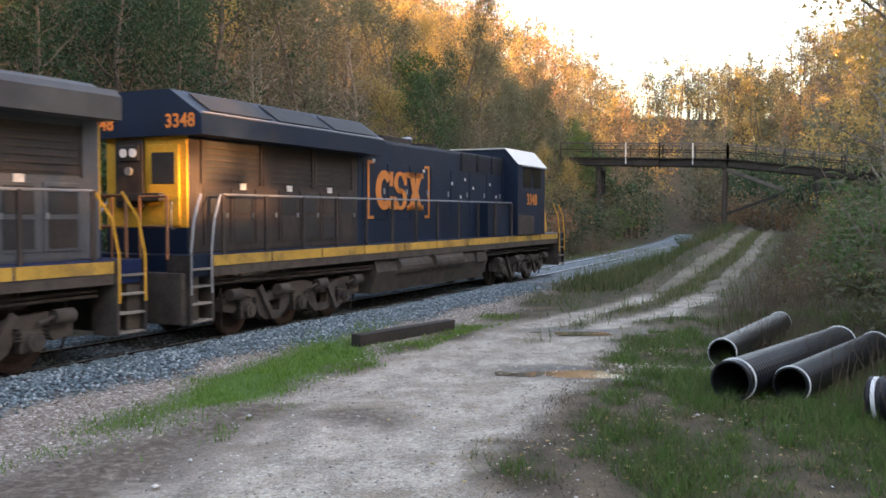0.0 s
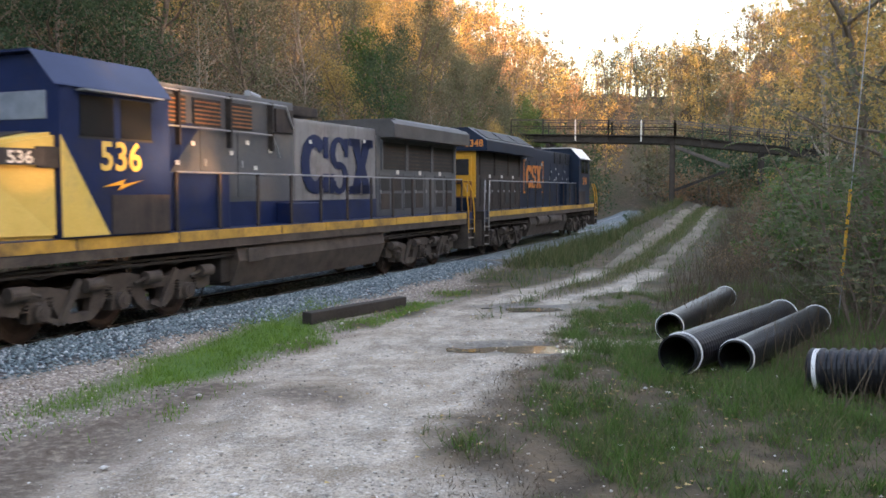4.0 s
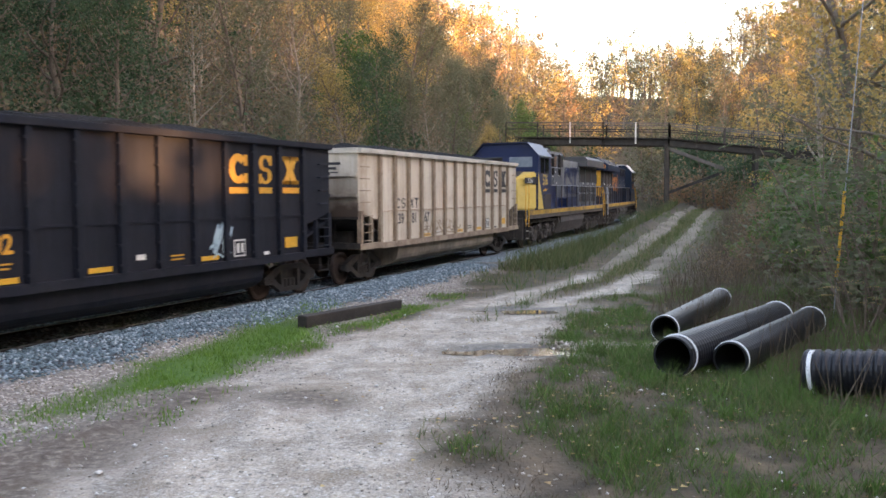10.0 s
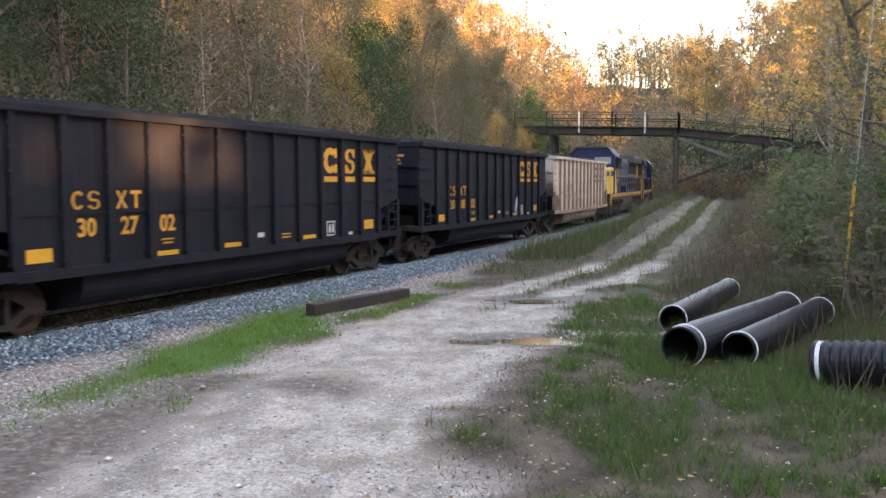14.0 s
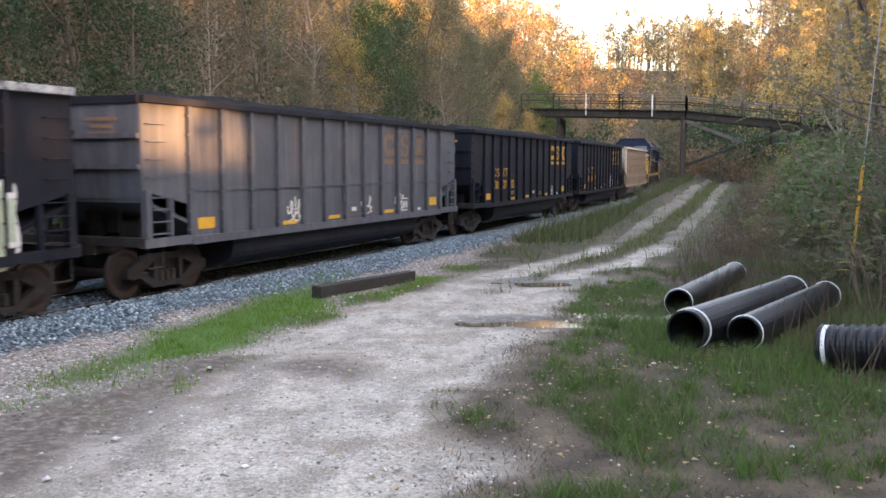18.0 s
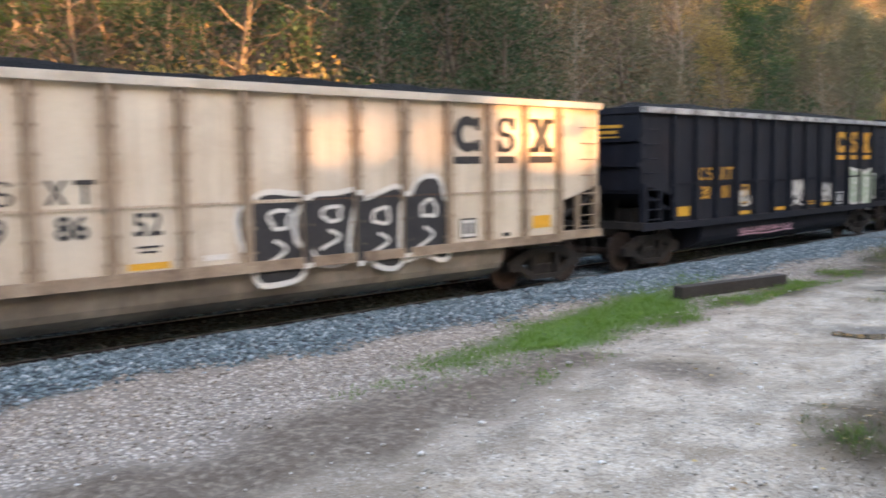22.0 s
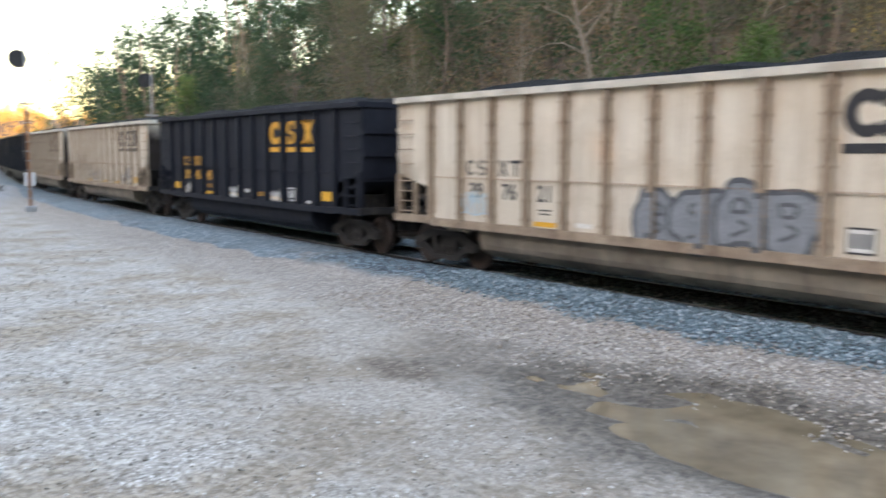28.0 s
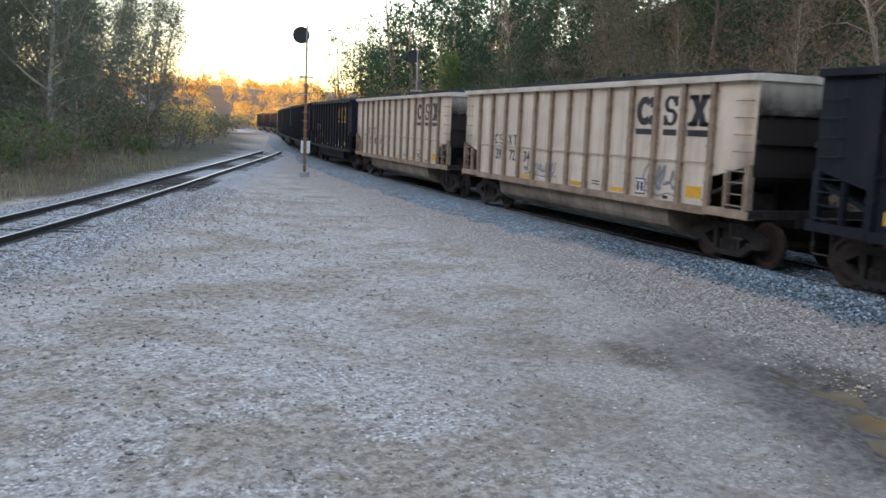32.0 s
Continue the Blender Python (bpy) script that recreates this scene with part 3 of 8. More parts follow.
def rod(bm, a, b, r, seg=8, r2=None):
    a, b = Vector(a), Vector(b)
    d = b - a
    m = d.to_track_quat("Z", "Y").to_matrix().to_4x4()
    m.translation = (a + b) / 2
    bmesh.ops.create_cone(bm, cap_ends=True, segments=seg, radius1=r, radius2=r if r2 is None else r2, depth=d.length, matrix=m)
    return bm


def bent_rod(bm, pts, r, seg=6):
    for a, b in zip(pts[:-1], pts[1:]):
        rod(bm, a, b, r, seg)
    return bm


def prism(bm, poly, axis, lo, hi):
    """A polygon in the plane across an axis, drawn out from lo to hi."""
    def at3(p, w):
        return {"x": (w, p[0], p[1]), "y": (p[0], w, p[1]), "z": (p[0], p[1], w)}[axis]
    a = [bm.verts.new(at3(p, lo)) for p in poly]
    b = [bm.verts.new(at3(p, hi)) for p in poly]
    n = len(poly)
    fs = [bm.faces.new(a[::-1]), bm.faces.new(b)]
    for i in range(n):
        fs.append(bm.faces.new((a[i], a[(i + 1) % n], b[(i + 1) % n], b[i])))
    bmesh.ops.recalc_face_normals(bm, faces=fs)
    if n > 8:
        bmesh.ops.triangulate(bm, faces=fs[:2])
    return bm


def bmn():
    return bmesh.new()


# ---- ground ----
def ground_mat():
    m, nt, b = nodes_of("ground")

    def attr(name):
        a = nt.nodes.new("ShaderNodeAttribute")
        a.attribute_name = name
        return a.outputs["Fac"]

    def stones(scale, stops, seed=0.0):
        tc = nt.nodes.new("ShaderNodeTexCoord")
        v = nd(nt, "ShaderNodeTexVoronoi", Scale=scale)
        nt.links.new(tc.outputs["Object"], v.inputs["Vector"])
        sep = nt.nodes.new("ShaderNodeSeparateColor")
        nt.links.new(v.outputs["Color"], sep.inputs[0])
        return ramp(nt, sep.outputs[0], stops).outputs[0], v.outputs["Distance"]

    n_s, n_m, n_l, n_f = noise_of(nt, 9, 6, 0.7), noise_of(nt, 1.6, 5, 0.65), noise_of(nt, 0.55, 7, 0.7), noise_of(nt, 40, 4, 0.7)
    # soil under the woods
    base = ramp(nt, n_m.outputs[0], [(0.35, (0.04, 0.03, 0.02)), (0.5, (0.085, 0.063, 0.042)), (0.65, (0.14, 0.10, 0.062))]).outputs[0]
    # grassy soil
    gr = mixc(nt, ramp(nt, n_s.outputs[0], [(0.35, (0, 0, 0)), (0.65, (1, 1, 1))]).outputs[0], (0.030, 0.043, 0.017), (0.080, 0.060, 0.038))
    col = mixc(nt, attr("grass"), base, gr)
    col = mixc(nt, attr("lawn"), col, mixc(nt, ramp(nt, n_s.outputs[0], [(0.35, (0, 0, 0)), (0.65, (1, 1, 1))]).outputs[0], (0.05, 0.105, 0.022), (0.085, 0.15, 0.035)))
    # dirt road: pale dust in streaks along the way, darker tracks and pebbles
    uv = nt.nodes.new("ShaderNodeCombineXYZ")
    for k, nm, f in ((0, "road_u", 1.7), (1, "road_v", 0.8)):
        mu = nd(nt, "ShaderNodeMath")
        mu.operation = "MULTIPLY"
        mu.inputs[1].default_value = f
        nt.links.new(attr(nm), mu.inputs[0])
        nt.links.new(mu.outputs[0], uv.inputs[k])
    n_r = nd(nt, "ShaderNodeTexNoise", Scale=1.0, Detail=7.0, Roughness=0.68)
    nt.links.new(uv.outputs[0], n_r.inputs["Vector"])
    peb, pd = stones(30, [(0.0, (0.06, 0.053, 0.043)), (0.3, (0.20, 0.178, 0.145)), (0.75, (0.37, 0.335, 0.28)), (1.0, (0.68, 0.64, 0.57))])
    dust = ramp(nt, n_r.outputs[0], [(0.32, (0.15, 0.115, 0.078)), (0.43, (0.28, 0.23, 0.168)), (0.53, (0.51, 0.42, 0.315)), (0.68, (0.42, 0.345, 0.26))]).outputs[0]
    dust = mixc(nt, ramp(nt, n_s.outputs[0], [(0.36, (0, 0, 0)), (0.6, (0.75, 0.75, 0.75))]).outputs[0], dust, peb)
    dust = mixc(nt, ramp(nt, n_m.outputs[0], [(0.50, (0, 0, 0)), (0.66, (0.8, 0.8, 0.8))]).outputs[0], dust, (0.165, 0.125, 0.082))
    dust = mixc(nt, ramp(nt, n_l.outputs[0], [(0.5, (0, 0, 0)), (0.62, (0.75, 0.75, 0.75))]).outputs[0], dust, (0.185, 0.138, 0.085))
    dust = mixc(nt, 0.28, dust, ramp(nt, n_f.outputs[0], [(0.38, (0.04, 0.034, 0.027)), (0.62, (0.62, 0.57, 0.5))]).outputs[0])
    col = mixc(nt, attr("dirt"), col, dust)
    yp, _ = stones(34, [(0.0, (0.105, 0.093, 0.078)), (0.35, (0.225, 0.203, 0.175)), (0.75, (0.35, 0.32, 0.28)), (1.0, (0.64, 0.60, 0.55))])
    yd = mixc(nt, ramp(nt, n_m.outputs[0], [(0.40, (0.85, 0.85, 0.85)), (0.62, (0.15, 0.15, 0.15))]).outputs[0], ramp(nt, n_s.outputs[0], [(0.36, (0.125, 0.104, 0.079)), (0.58, (0.47, 0.425, 0.365))]).outputs[0], yp)
    yd = mixc(nt, ramp(nt, n_l.outputs[0], [(0.46, (0, 0, 0)), (0.58, (0.65, 0.65, 0.65))]).outputs[0], yd, mixc(nt, ramp(nt, n_s.outputs[0], [(0.4, (0, 0, 0)), (0.6, (1, 1, 1))]).outputs[0], (0.12, 0.083, 0.05), (0.29, 0.228, 0.155)))
    col = mixc(nt, attr("yard"), col, yd)
    mud = ramp(nt, n_s.outputs[0], [(0.3, (0.06, 0.047, 0.036)), (0.52, (0.135, 0.108, 0.083)), (0.68, (0.26, 0.22, 0.175))]).outputs[0]
    col = mixc(nt, attr("soil"), col, mud)
    # pale crushed stone
    gv, gd = stones(17, [(0.0, (0.22, 0.185, 0.15)), (0.4, (0.35, 0.30, 0.25)), (0.8, (0.45, 0.395, 0.335)), (1.0, (0.58, 0.53, 0.47))])
    gv = mixc(nt, ramp(nt, gd, [(0.0, (0, 0, 0)), (0.35, (0, 0, 0)), (0.6, (1, 1, 1))]).outputs[0], gv, (0.20, 0.175, 0.15))
    col = mixc(nt, attr("gravel"), col, gv)
    # blue-grey ballast
    bl, bd = stones(14, [(0.0, (0.075, 0.115, 0.13)), (0.5, (0.155, 0.22, 0.245)), (0.85, (0.23, 0.31, 0.335)), (1.0, (0.40, 0.46, 0.48))])
    bl = mixc(nt, ramp(nt, bd, [(0.0, (0, 0, 0)), (0.35, (0, 0, 0)), (0.6, (1, 1, 1))]).outputs[0], bl, (0.04, 0.045, 0.05))
    col = mixc(nt, attr("ballast"), col, bl)
    b2, _ = stones(14, [(0.0, (0.12, 0.115, 0.11)), (0.5, (0.23, 0.225, 0.215)), (1.0, (0.42, 0.42, 0.41))])
    col = mixc(nt, attr("ballast2"), col, b2)
    col = mixc(nt, attr("wet"), col, ramp(nt, n_s.outputs[0], [(0.38, (0.045, 0.036, 0.028)), (0.5, (0.095, 0.078, 0.06)), (0.62, (0.17, 0.145, 0.115))]).outputs[0])
    nt.links.new(col, b.inputs["Base Color"])
    b.inputs["Specular IOR Level"].default_value = 0.15
    rr = nd(nt, "ShaderNodeMapRange", To_Min=0.92, To_Max=0.5)
    nt.links.new(attr("wet"), rr.inputs[0])
    nt.links.new(rr.outputs[0], b.inputs["Roughness"])
    bump(nt, b, mixc(nt, 0.4, mixc(nt, 0.5, n_s.outputs[0], n_f.outputs[0]), gd), 0.7, 0.03)
    return m


M["ground"] = ground_mat()


def spread(lo, hi, fine_lo, fine_hi, step, grow=1.07):
    mid = list(np.arange(fine_lo, fine_hi + 1e-6, step))
    out, st, v = [], step, fine_hi
    while v < hi:
        st *= grow
        v += st
        out.append(v)
    left, st, v = [], step, fine_lo
    while v > lo:
        st *= grow
        v -= st
        left.append(v)
    return np.array(left[::-1] + mid + out)


def build_ground():
    gx, gy = spread(-2500, 2500, -22, 11, 0.26), spread(-2500, 2500, -20, 28, 0.26)
    xx, yy = np.meshgrid(gx, gy)
    x, y = xx.ravel(), yy.ravel()
    z, zones = terrain(x, y)
    nx, ny = len(gx), len(gy)
    i = np.arange(nx * ny).reshape(ny, nx)
    f = np.stack([i[:-1, :-1], i[:-1, 1:], i[1:, 1:], i[1:, :-1]], -1).reshape(-1, 4)
    me = bpy.data.meshes.new("ground")
    me.vertices.add(len(x))
    me.vertices.foreach_set("co", np.stack([x, y, z], 1).astype(np.float32).ravel())
    me.loops.add(len(f) * 4)
    me.loops.foreach_set("vertex_index", f.astype(np.int32).ravel())
    me.polygons.add(len(f))
    me.polygons.foreach_set("loop_start", np.arange(0, len(f) * 4, 4, dtype=np.int32))
    me.polygons.foreach_set("use_smooth", np.ones(len(f), dtype=bool))
    me.materials.append(M["ground"])
    me.update(calc_edges=True)
    for k, v in zones.items():
        a = me.attributes.new(k, "FLOAT", "POINT")
        a.data.foreach_set("value", v.astype(np.float32))
    tagged(new("ground", me), "valley floor of gravel, dirt and grass rising into wooded hills", "ground", kind="structure")


build_ground()


# ---- tracks ----
def sweep(line, s0, s1, offset, prof, step=2.0):
    """A profile (across, up) drawn along a line."""
    ss = np.arange(s0, s1 + 0.01, step)
    x, y, h = at(line, ss)
    n, k = len(ss), len(prof)
    v = []
    for a in range(n):
        c, s = math.cos(h[a]), math.sin(h[a])
        for p in prof:
            o = offset + p[0]
            v.append((x[a] + o * c, y[a] - o * s, p[1]))
    f = []
    for a in range(n - 1):
        for b in range(k):
            f.append((a * k + b, a * k + (b + 1) % k, (a + 1) * k + (b + 1) % k, (a + 1) * k + b))
    f.append(tuple(range(k))[::-1])
    f.append(tuple((n - 1) * k + b for b in range(k)))
    return v, f


RAIL_PROF = [(-0.07, RAIL - 0.17), (0.07, RAIL - 0.17), (0.07, RAIL - 0.155), (0.012, RAIL - 0.13), (0.012, RAIL - 0.05), (0.036, RAIL - 0.04), (0.036, RAIL - 0.004), (-0.036, RAIL - 0.004), (-0.036, RAIL - 0.04), (-0.012, RAIL - 0.05), (-0.012, RAIL - 0.13), (-0.07, RAIL - 0.155)]
TOP_PROF = [(-0.036, RAIL - 0.004), (0.036, RAIL - 0.004), (0.030, RAIL), (-0.030, RAIL)]


def build_track(line, s0, s1, label):
    root = tagged(new("railway_track"), label, "railway track", kind="structure")
    root.matrix_basis = pose(0, 0, 0 if line is MAIN else 0.1)
    for off in (-0.72, 0.72):
        v, f = sweep(line, s0, s1, off, RAIL_PROF)
        web = part("rail", mesh_from("rail", v, f, M["rail"]), root, "rusty steel rail")
        v, f = sweep(line, s0, s1, off, TOP_PROF)
        part("running_surface", mesh_from("running_surface", v, f, M["rail_top"]), web, "polished rail head")
    bm = bmn()
    box(bm, -1.3, 1.3, -0.115, 0.115, -0.18, 0, 0.012)
    tie_me = bpy.data.meshes.new("tie")
    bm.to_mesh(tie_me)
    bm.free()
    tie_me.materials.append(M["tie"])
    rng = random.Random(4)
    return root, tie_me, rng


def bed_mat(name, kind):
    m, nt, b = nodes_of(name)
    tc = nt.nodes.new("ShaderNodeTexCoord")
    v = nd(nt, "ShaderNodeTexVoronoi", Scale=14.0)
    nt.links.new(tc.outputs["Object"], v.inputs["Vector"])
    sep = nt.nodes.new("ShaderNodeSeparateColor")
    nt.links.new(v.outputs["Color"], sep.inputs[0])
    n = noise_of(nt, 0.5, 5)
    if kind == "ballast":
        col = ramp(nt, sep.outputs[0], [(0.0, (0.06, 0.085, 0.095)), (0.5, (0.13, 0.165, 0.178)), (0.85, (0.19, 0.23, 0.245)), (1.0, (0.34, 0.38, 0.39))]).outputs[0]
        col = mixc(nt, ramp(nt, n.outputs[0], [(0.45, (0, 0, 0)), (0.75, (0.5, 0.5, 0.5))]).outputs[0], col, (0.11, 0.095, 0.08))
    else:
        col = ramp(nt, n.outputs[0], [(0.3, (0.10, 0.08, 0.055)), (0.55, (0.17, 0.142, 0.105)), (0.75, (0.23, 0.195, 0.15))]).outputs[0]
    nt.links.new(col, b.inputs["Base Color"])
    b.inputs["Roughness"].default_value = 0.92
    b.inputs["Specular IOR Level"].default_value = 0.15
    bump(nt, b, v.outputs["Distance"], 0.5, 0.03)
    return m


M["bed"], M["rut"] = bed_mat("bed", "ballast"), bed_mat("rut", "dust")


def strip(line, s0, s1, offs, ups, step, wob, name, mat, label, drape):
    """A strip along a line: offsets across it, their heights, and a ragged edge."""
    ss = np.arange(s0, s1, step)
    x, y, h = at(line, ss)
    cols = []
    for k, (o, u) in enumerate(zip(offs, ups)):
        edge = k in (0, len(offs) - 1)
        oo = o + (wob * (vnoise(ss, ss * 0 + o * 3, 0.8, 31) - 0.5) if edge else 0)
        px, py = x + oo * np.cos(h), y - oo * np.sin(h)
        pz = terrain(px, py)[0] - 0.05 + (u + 0.05) * sstep(0, 5, ss - s0) if drape else np.full(len(px), u)
        cols.append(np.stack([px, py, pz], 1))
    v = np.stack(cols, 1).reshape(-1, 3)
    k = len(offs)
    i = np.arange(len(ss) * k).reshape(len(ss), k)
    f = np.stack([i[:-1, :-1], i[:-1, 1:], i[1:, 1:], i[1:, :-1]], -1).reshape(-1, 4)
    return tagged(new(name, mesh_from(name, v, f, mat, smooth=True)), label, "track bed" if not drape else "dirt road", kind="structure")


for s0, s1, w in ((24.5, 200, 0.7), (-240, -24.5, 1.0)):
    strip(MAIN, s0, s1, (-3.3 * w, -2.6 * w, -1.7 * w, 0, 1.7 * w, 2.6 * w, 3.3 * w), (-0.2, 0.08, 0.17, 0.15, 0.17, 0.08, -0.2), 1.0, 0.5, "track_bed", M["bed"], "blue-grey stone ballast bed under the main track", False)
for side in (-0.8, 0.8):
    strip(ROAD, float(np.interp(29, ROAD[2], ROAD[0])), ROAD[0][-1] - 1, (side - 0.46, side - 0.2, side + 0.2, side + 0.46), (-0.06, 0.11, 0.11, -0.06), 0.8, 0.2, "wheel_track", M["rut"], "pale dusty wheel track of the dirt road", True)


TRACKS = [(MAIN, -260, 200, "main line track of rusty rails on blue-grey ballast"), (SIDE, -44, 60, "second track of worn rails on weathered timber ties")]
TRACK_OBS = [build_track(*t) for t in TRACKS]

# ---- trees and bushes ----
def tube_rings(path, radii, seg):
    """Vertices and quads of a tapered tube along a path."""
    v, f = [], []
    for k, (p, r) in enumerate(zip(path, radii)):
        d = (path[min(k + 1, len(path) - 1)] - path[max(k - 1, 0)]).normalized()
        q = d.to_track_quat("Z", "Y")
        for j in range(seg):
            a = 2 * math.pi * j / seg
            v.append(p + q @ Vector((math.cos(a) * r, math.sin(a) * r, 0)))
    for k in range(len(path) - 1):
        for j in range(seg):
            f.append((k * seg + j, k * seg + (j + 1) % seg, (k + 1) * seg + (j + 1) % seg, (k + 1) * seg + j))
    return v, f


def grow_path(rng, start, way, length, steps, wander, lift):
    pts, p, d = [start.copy()], start.copy(), way.normalized()
    for _ in range(steps):
        d = (d + Vector((rng.gauss(0, wander), rng.gauss(0, wander), rng.gauss(0, wander) + lift))).normalized()
        p = p + d * (length / steps)
        pts.append(p.copy())
    return pts


def leaf_quads(rng, centres, spreads, per, size, flat=0.7):
    """Leaves as loose three-cornered blades round the given twig points."""
    c = np.repeat(np.asarray(centres), per, 0)
    s = np.repeat(np.asarray(spreads), per, 0)[:, None]
    c = c + rng.normal(0, 1, c.shape) * s
    n = len(c)
    nor = rng.normal(0, 0.75, (n, 3)) + (0, 0, flat)  # blades lie more flat than upright
    a = np.cross(nor, rng.normal(0, 1, (n, 3)))
    a /= np.linalg.norm(a, axis=1)[:, None]
    b = np.cross(a, nor)
    b /= np.linalg.norm(b, axis=1)[:, None]
    sz = (size * rng.uniform(0.6, 1.3, n))[:, None]
    a, b = a * sz * 0.6, b * sz * 0.5
    return np.stack([c - a, c + b + a * 0.6, c - b + a * 0.6], 1)


def tree_meshes(seed, height, trunk_r, limbs, spread, leaf, bark, leaves, size, low=0.3, slim=0.0, fork=0.0):
    """Trunk with limbs and twigs in one mesh, leaves in another."""
    rng, nr = random.Random(seed), np.random.RandomState(seed)
    v, f = [], []

    def add(path, r0, r1, seg):
        rad = [r0 + (r1 - r0) * (k / (len(path) - 1)) for k in range(len(path))]
        vv, ff = tube_rings(path, rad, seg)
        o = len(v)
        v.extend(vv)
        f.extend(tuple(i + o for i in q) for q in ff)
    trunk = grow_path(rng, Vector((0, 0, -0.3)), Vector((rng.gauss(0, 0.08), rng.gauss(0, 0.08), 1)), height * 0.96, 9, 0.07, 0.05)
    add(trunk, trunk_r, trunk_r * 0.15, 6)
    tips, spreads = [], []
    for k in range(limbs):
        u = low + (0.97 - low) * (k + rng.random()) / limbs
        i = min(int(u * 9), 8)
        base = trunk[i].lerp(trunk[i + 1], u * 9 - i)
        ang = k * 2.4 + rng.gauss(0, 0.5)
        reach = spread * (1.0 - 0.75 * max(0, (u - 0.45) / 0.55)) * rng.uniform(0.65, 1.15) * (0.6 + 0.4 * min(1, (u - low) / 0.15 + 0.4))
        way = Vector((math.cos(ang), math.sin(ang), 0.35 + 0.8 * u + slim))
        limb = grow_path(rng, base, way, reach, 5, 0.16, 0.06)
        r = trunk_r * (1 - u) * 0.5 + 0.014
        add(limb, r, 0.008, 4)
        for j in range(4):
            w = 0.35 + 0.65 * (j + rng.random()) / 4
            q = min(int(w * 5), 4)
            tb = limb[q].lerp(limb[q + 1], w * 5 - q)
            tw = grow_path(rng, tb, Vector((rng.gauss(0, 1), rng.gauss(0, 1), rng.gauss(0.25, 0.7))), reach * rng.uniform(0.2, 0.42), 2, 0.25, 0.02)
            add(tw, max(0.006, r * 0.3), 0.004, 3)
            tips += [tw[1], tw[1].lerp(tw[2], 0.5), tw[2]]
            spreads += [0.07 * spread + 0.1] * 3
        tips.append(limb[-1])
        spreads.append(0.05 * spread + 0.1)
    wood = mesh_from("trunk", v, f, bark, smooth=True)
    per = max(1, int(leaf / len(tips)))
    crown = quads_mesh("crown", leaf_quads(nr, [tuple(t) for t in tips], spreads, per, size), leaves)
    return wood, crown


def bush_meshes(seed, height, width, stems, leaf, leaves, size, bark="twig"):
    rng, nr = random.Random(seed), np.random.RandomState(seed)
    v, f, tips, sp = [], [], [], []
    for k in range(stems):
        a = rng.uniform(0, 6.28)
        base = Vector((math.cos(a) * rng.random() * width * 0.35, math.sin(a) * rng.random() * width * 0.35, -0.15))
        lean = rng.uniform(0.1, 0.9)
        p = grow_path(rng, base, Vector((math.cos(a) * lean, math.sin(a) * lean, 1)), height * rng.uniform(0.55, 1.1), 5, 0.16, -0.02)
        vv, ff = tube_rings(p, [0.016, 0.014, 0.011, 0.009, 0.006, 0.003], 3)
        o = len(v)
        v.extend(vv)
        f.extend(tuple(i + o for i in q) for q in ff)
        for j in range(3):
            b = p[rng.randint(1, 5)]
            q = grow_path(rng, b, Vector((rng.gauss(0, 1), rng.gauss(0, 1), rng.gauss(0.5, 0.6))), height * rng.uniform(0.15, 0.35), 2, 0.2, 0)
            vv, ff = tube_rings(q, [0.007, 0.005, 0.002], 3)
            o = len(v)
            v.extend(vv)
            f.extend(tuple(i + o for i in q2) for q2 in ff)
            tips += [q[1], q[2]]
            sp += [0.11 * width ** 0.5] * 2
        tips.append(p[-1])
        sp.append(0.12 * width ** 0.5)
    per = max(1, int(leaf / len(tips)))
    return mesh_from("stems", v, f, M[bark], smooth=True), quads_mesh("foliage", leaf_quads(nr, [tuple(t) for t in tips], sp, per, size), M[leaves])


def plant(kind, woods, names, label, category, x, y, turn, size, group, sink=0.0, stretch=1.0):
    ob = tagged(new(kind), label, category, group)
    for me, nm in zip(woods, names):
        part(nm, me, ob)
    ob.matrix_basis = pose(x, y, ground_z(x, y) - sink, 0, 0, turn) @ Matrix.Diagonal((size, size, size * stretch, 1))
    return ob


TREES = {
    "yellow": ([tree_meshes(s, 11, 0.15, 18, 3.4, 6600, M["bark"], M["leaf_yellow"], 0.105, 0.25) for s in (1, 2)], "autumn tree with golden yellow leaves on dark limbs"),
    "olive": ([tree_meshes(s, 11, 0.14, 20, 3.4, 7000, M["bark"], M["leaf_olive"], 0.10, 0.1) for s in (3, 4, 5)], "autumn tree with dull olive and brown leaves"),
    "rust": ([tree_meshes(s, 9, 0.12, 17, 2.8, 4800, M["bark"], M["leaf_rust"], 0.10, 0.15) for s in (6, 7)], "autumn tree with thin rust-red leaves"),
    "bare": ([tree_meshes(s, 11, 0.13, 22, 3.0, 2600, M["bark_pale"], M["leaf_tan"], 0.09, 0.2, 0.3) for s in (8, 9)], "nearly bare pale tree with few tan leaves"),
    "green": ([tree_meshes(s, 9, 0.13, 20, 3.0, 6800, M["bark"], M["leaf_green"], 0.115, 0.1) for s in (10, 11)], "tree still in full green leaf"),
    "pale": ([tree_meshes(s, 11, 0.14, 20, 3.4, 7000, M["bark_pale"], M["leaf_hazed"], 0.105, 0.08) for s in (14, 15)], "grey-green tree with distance haze in its leaf colour"),
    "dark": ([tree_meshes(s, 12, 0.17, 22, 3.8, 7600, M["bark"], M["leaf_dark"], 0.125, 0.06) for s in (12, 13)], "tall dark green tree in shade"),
}
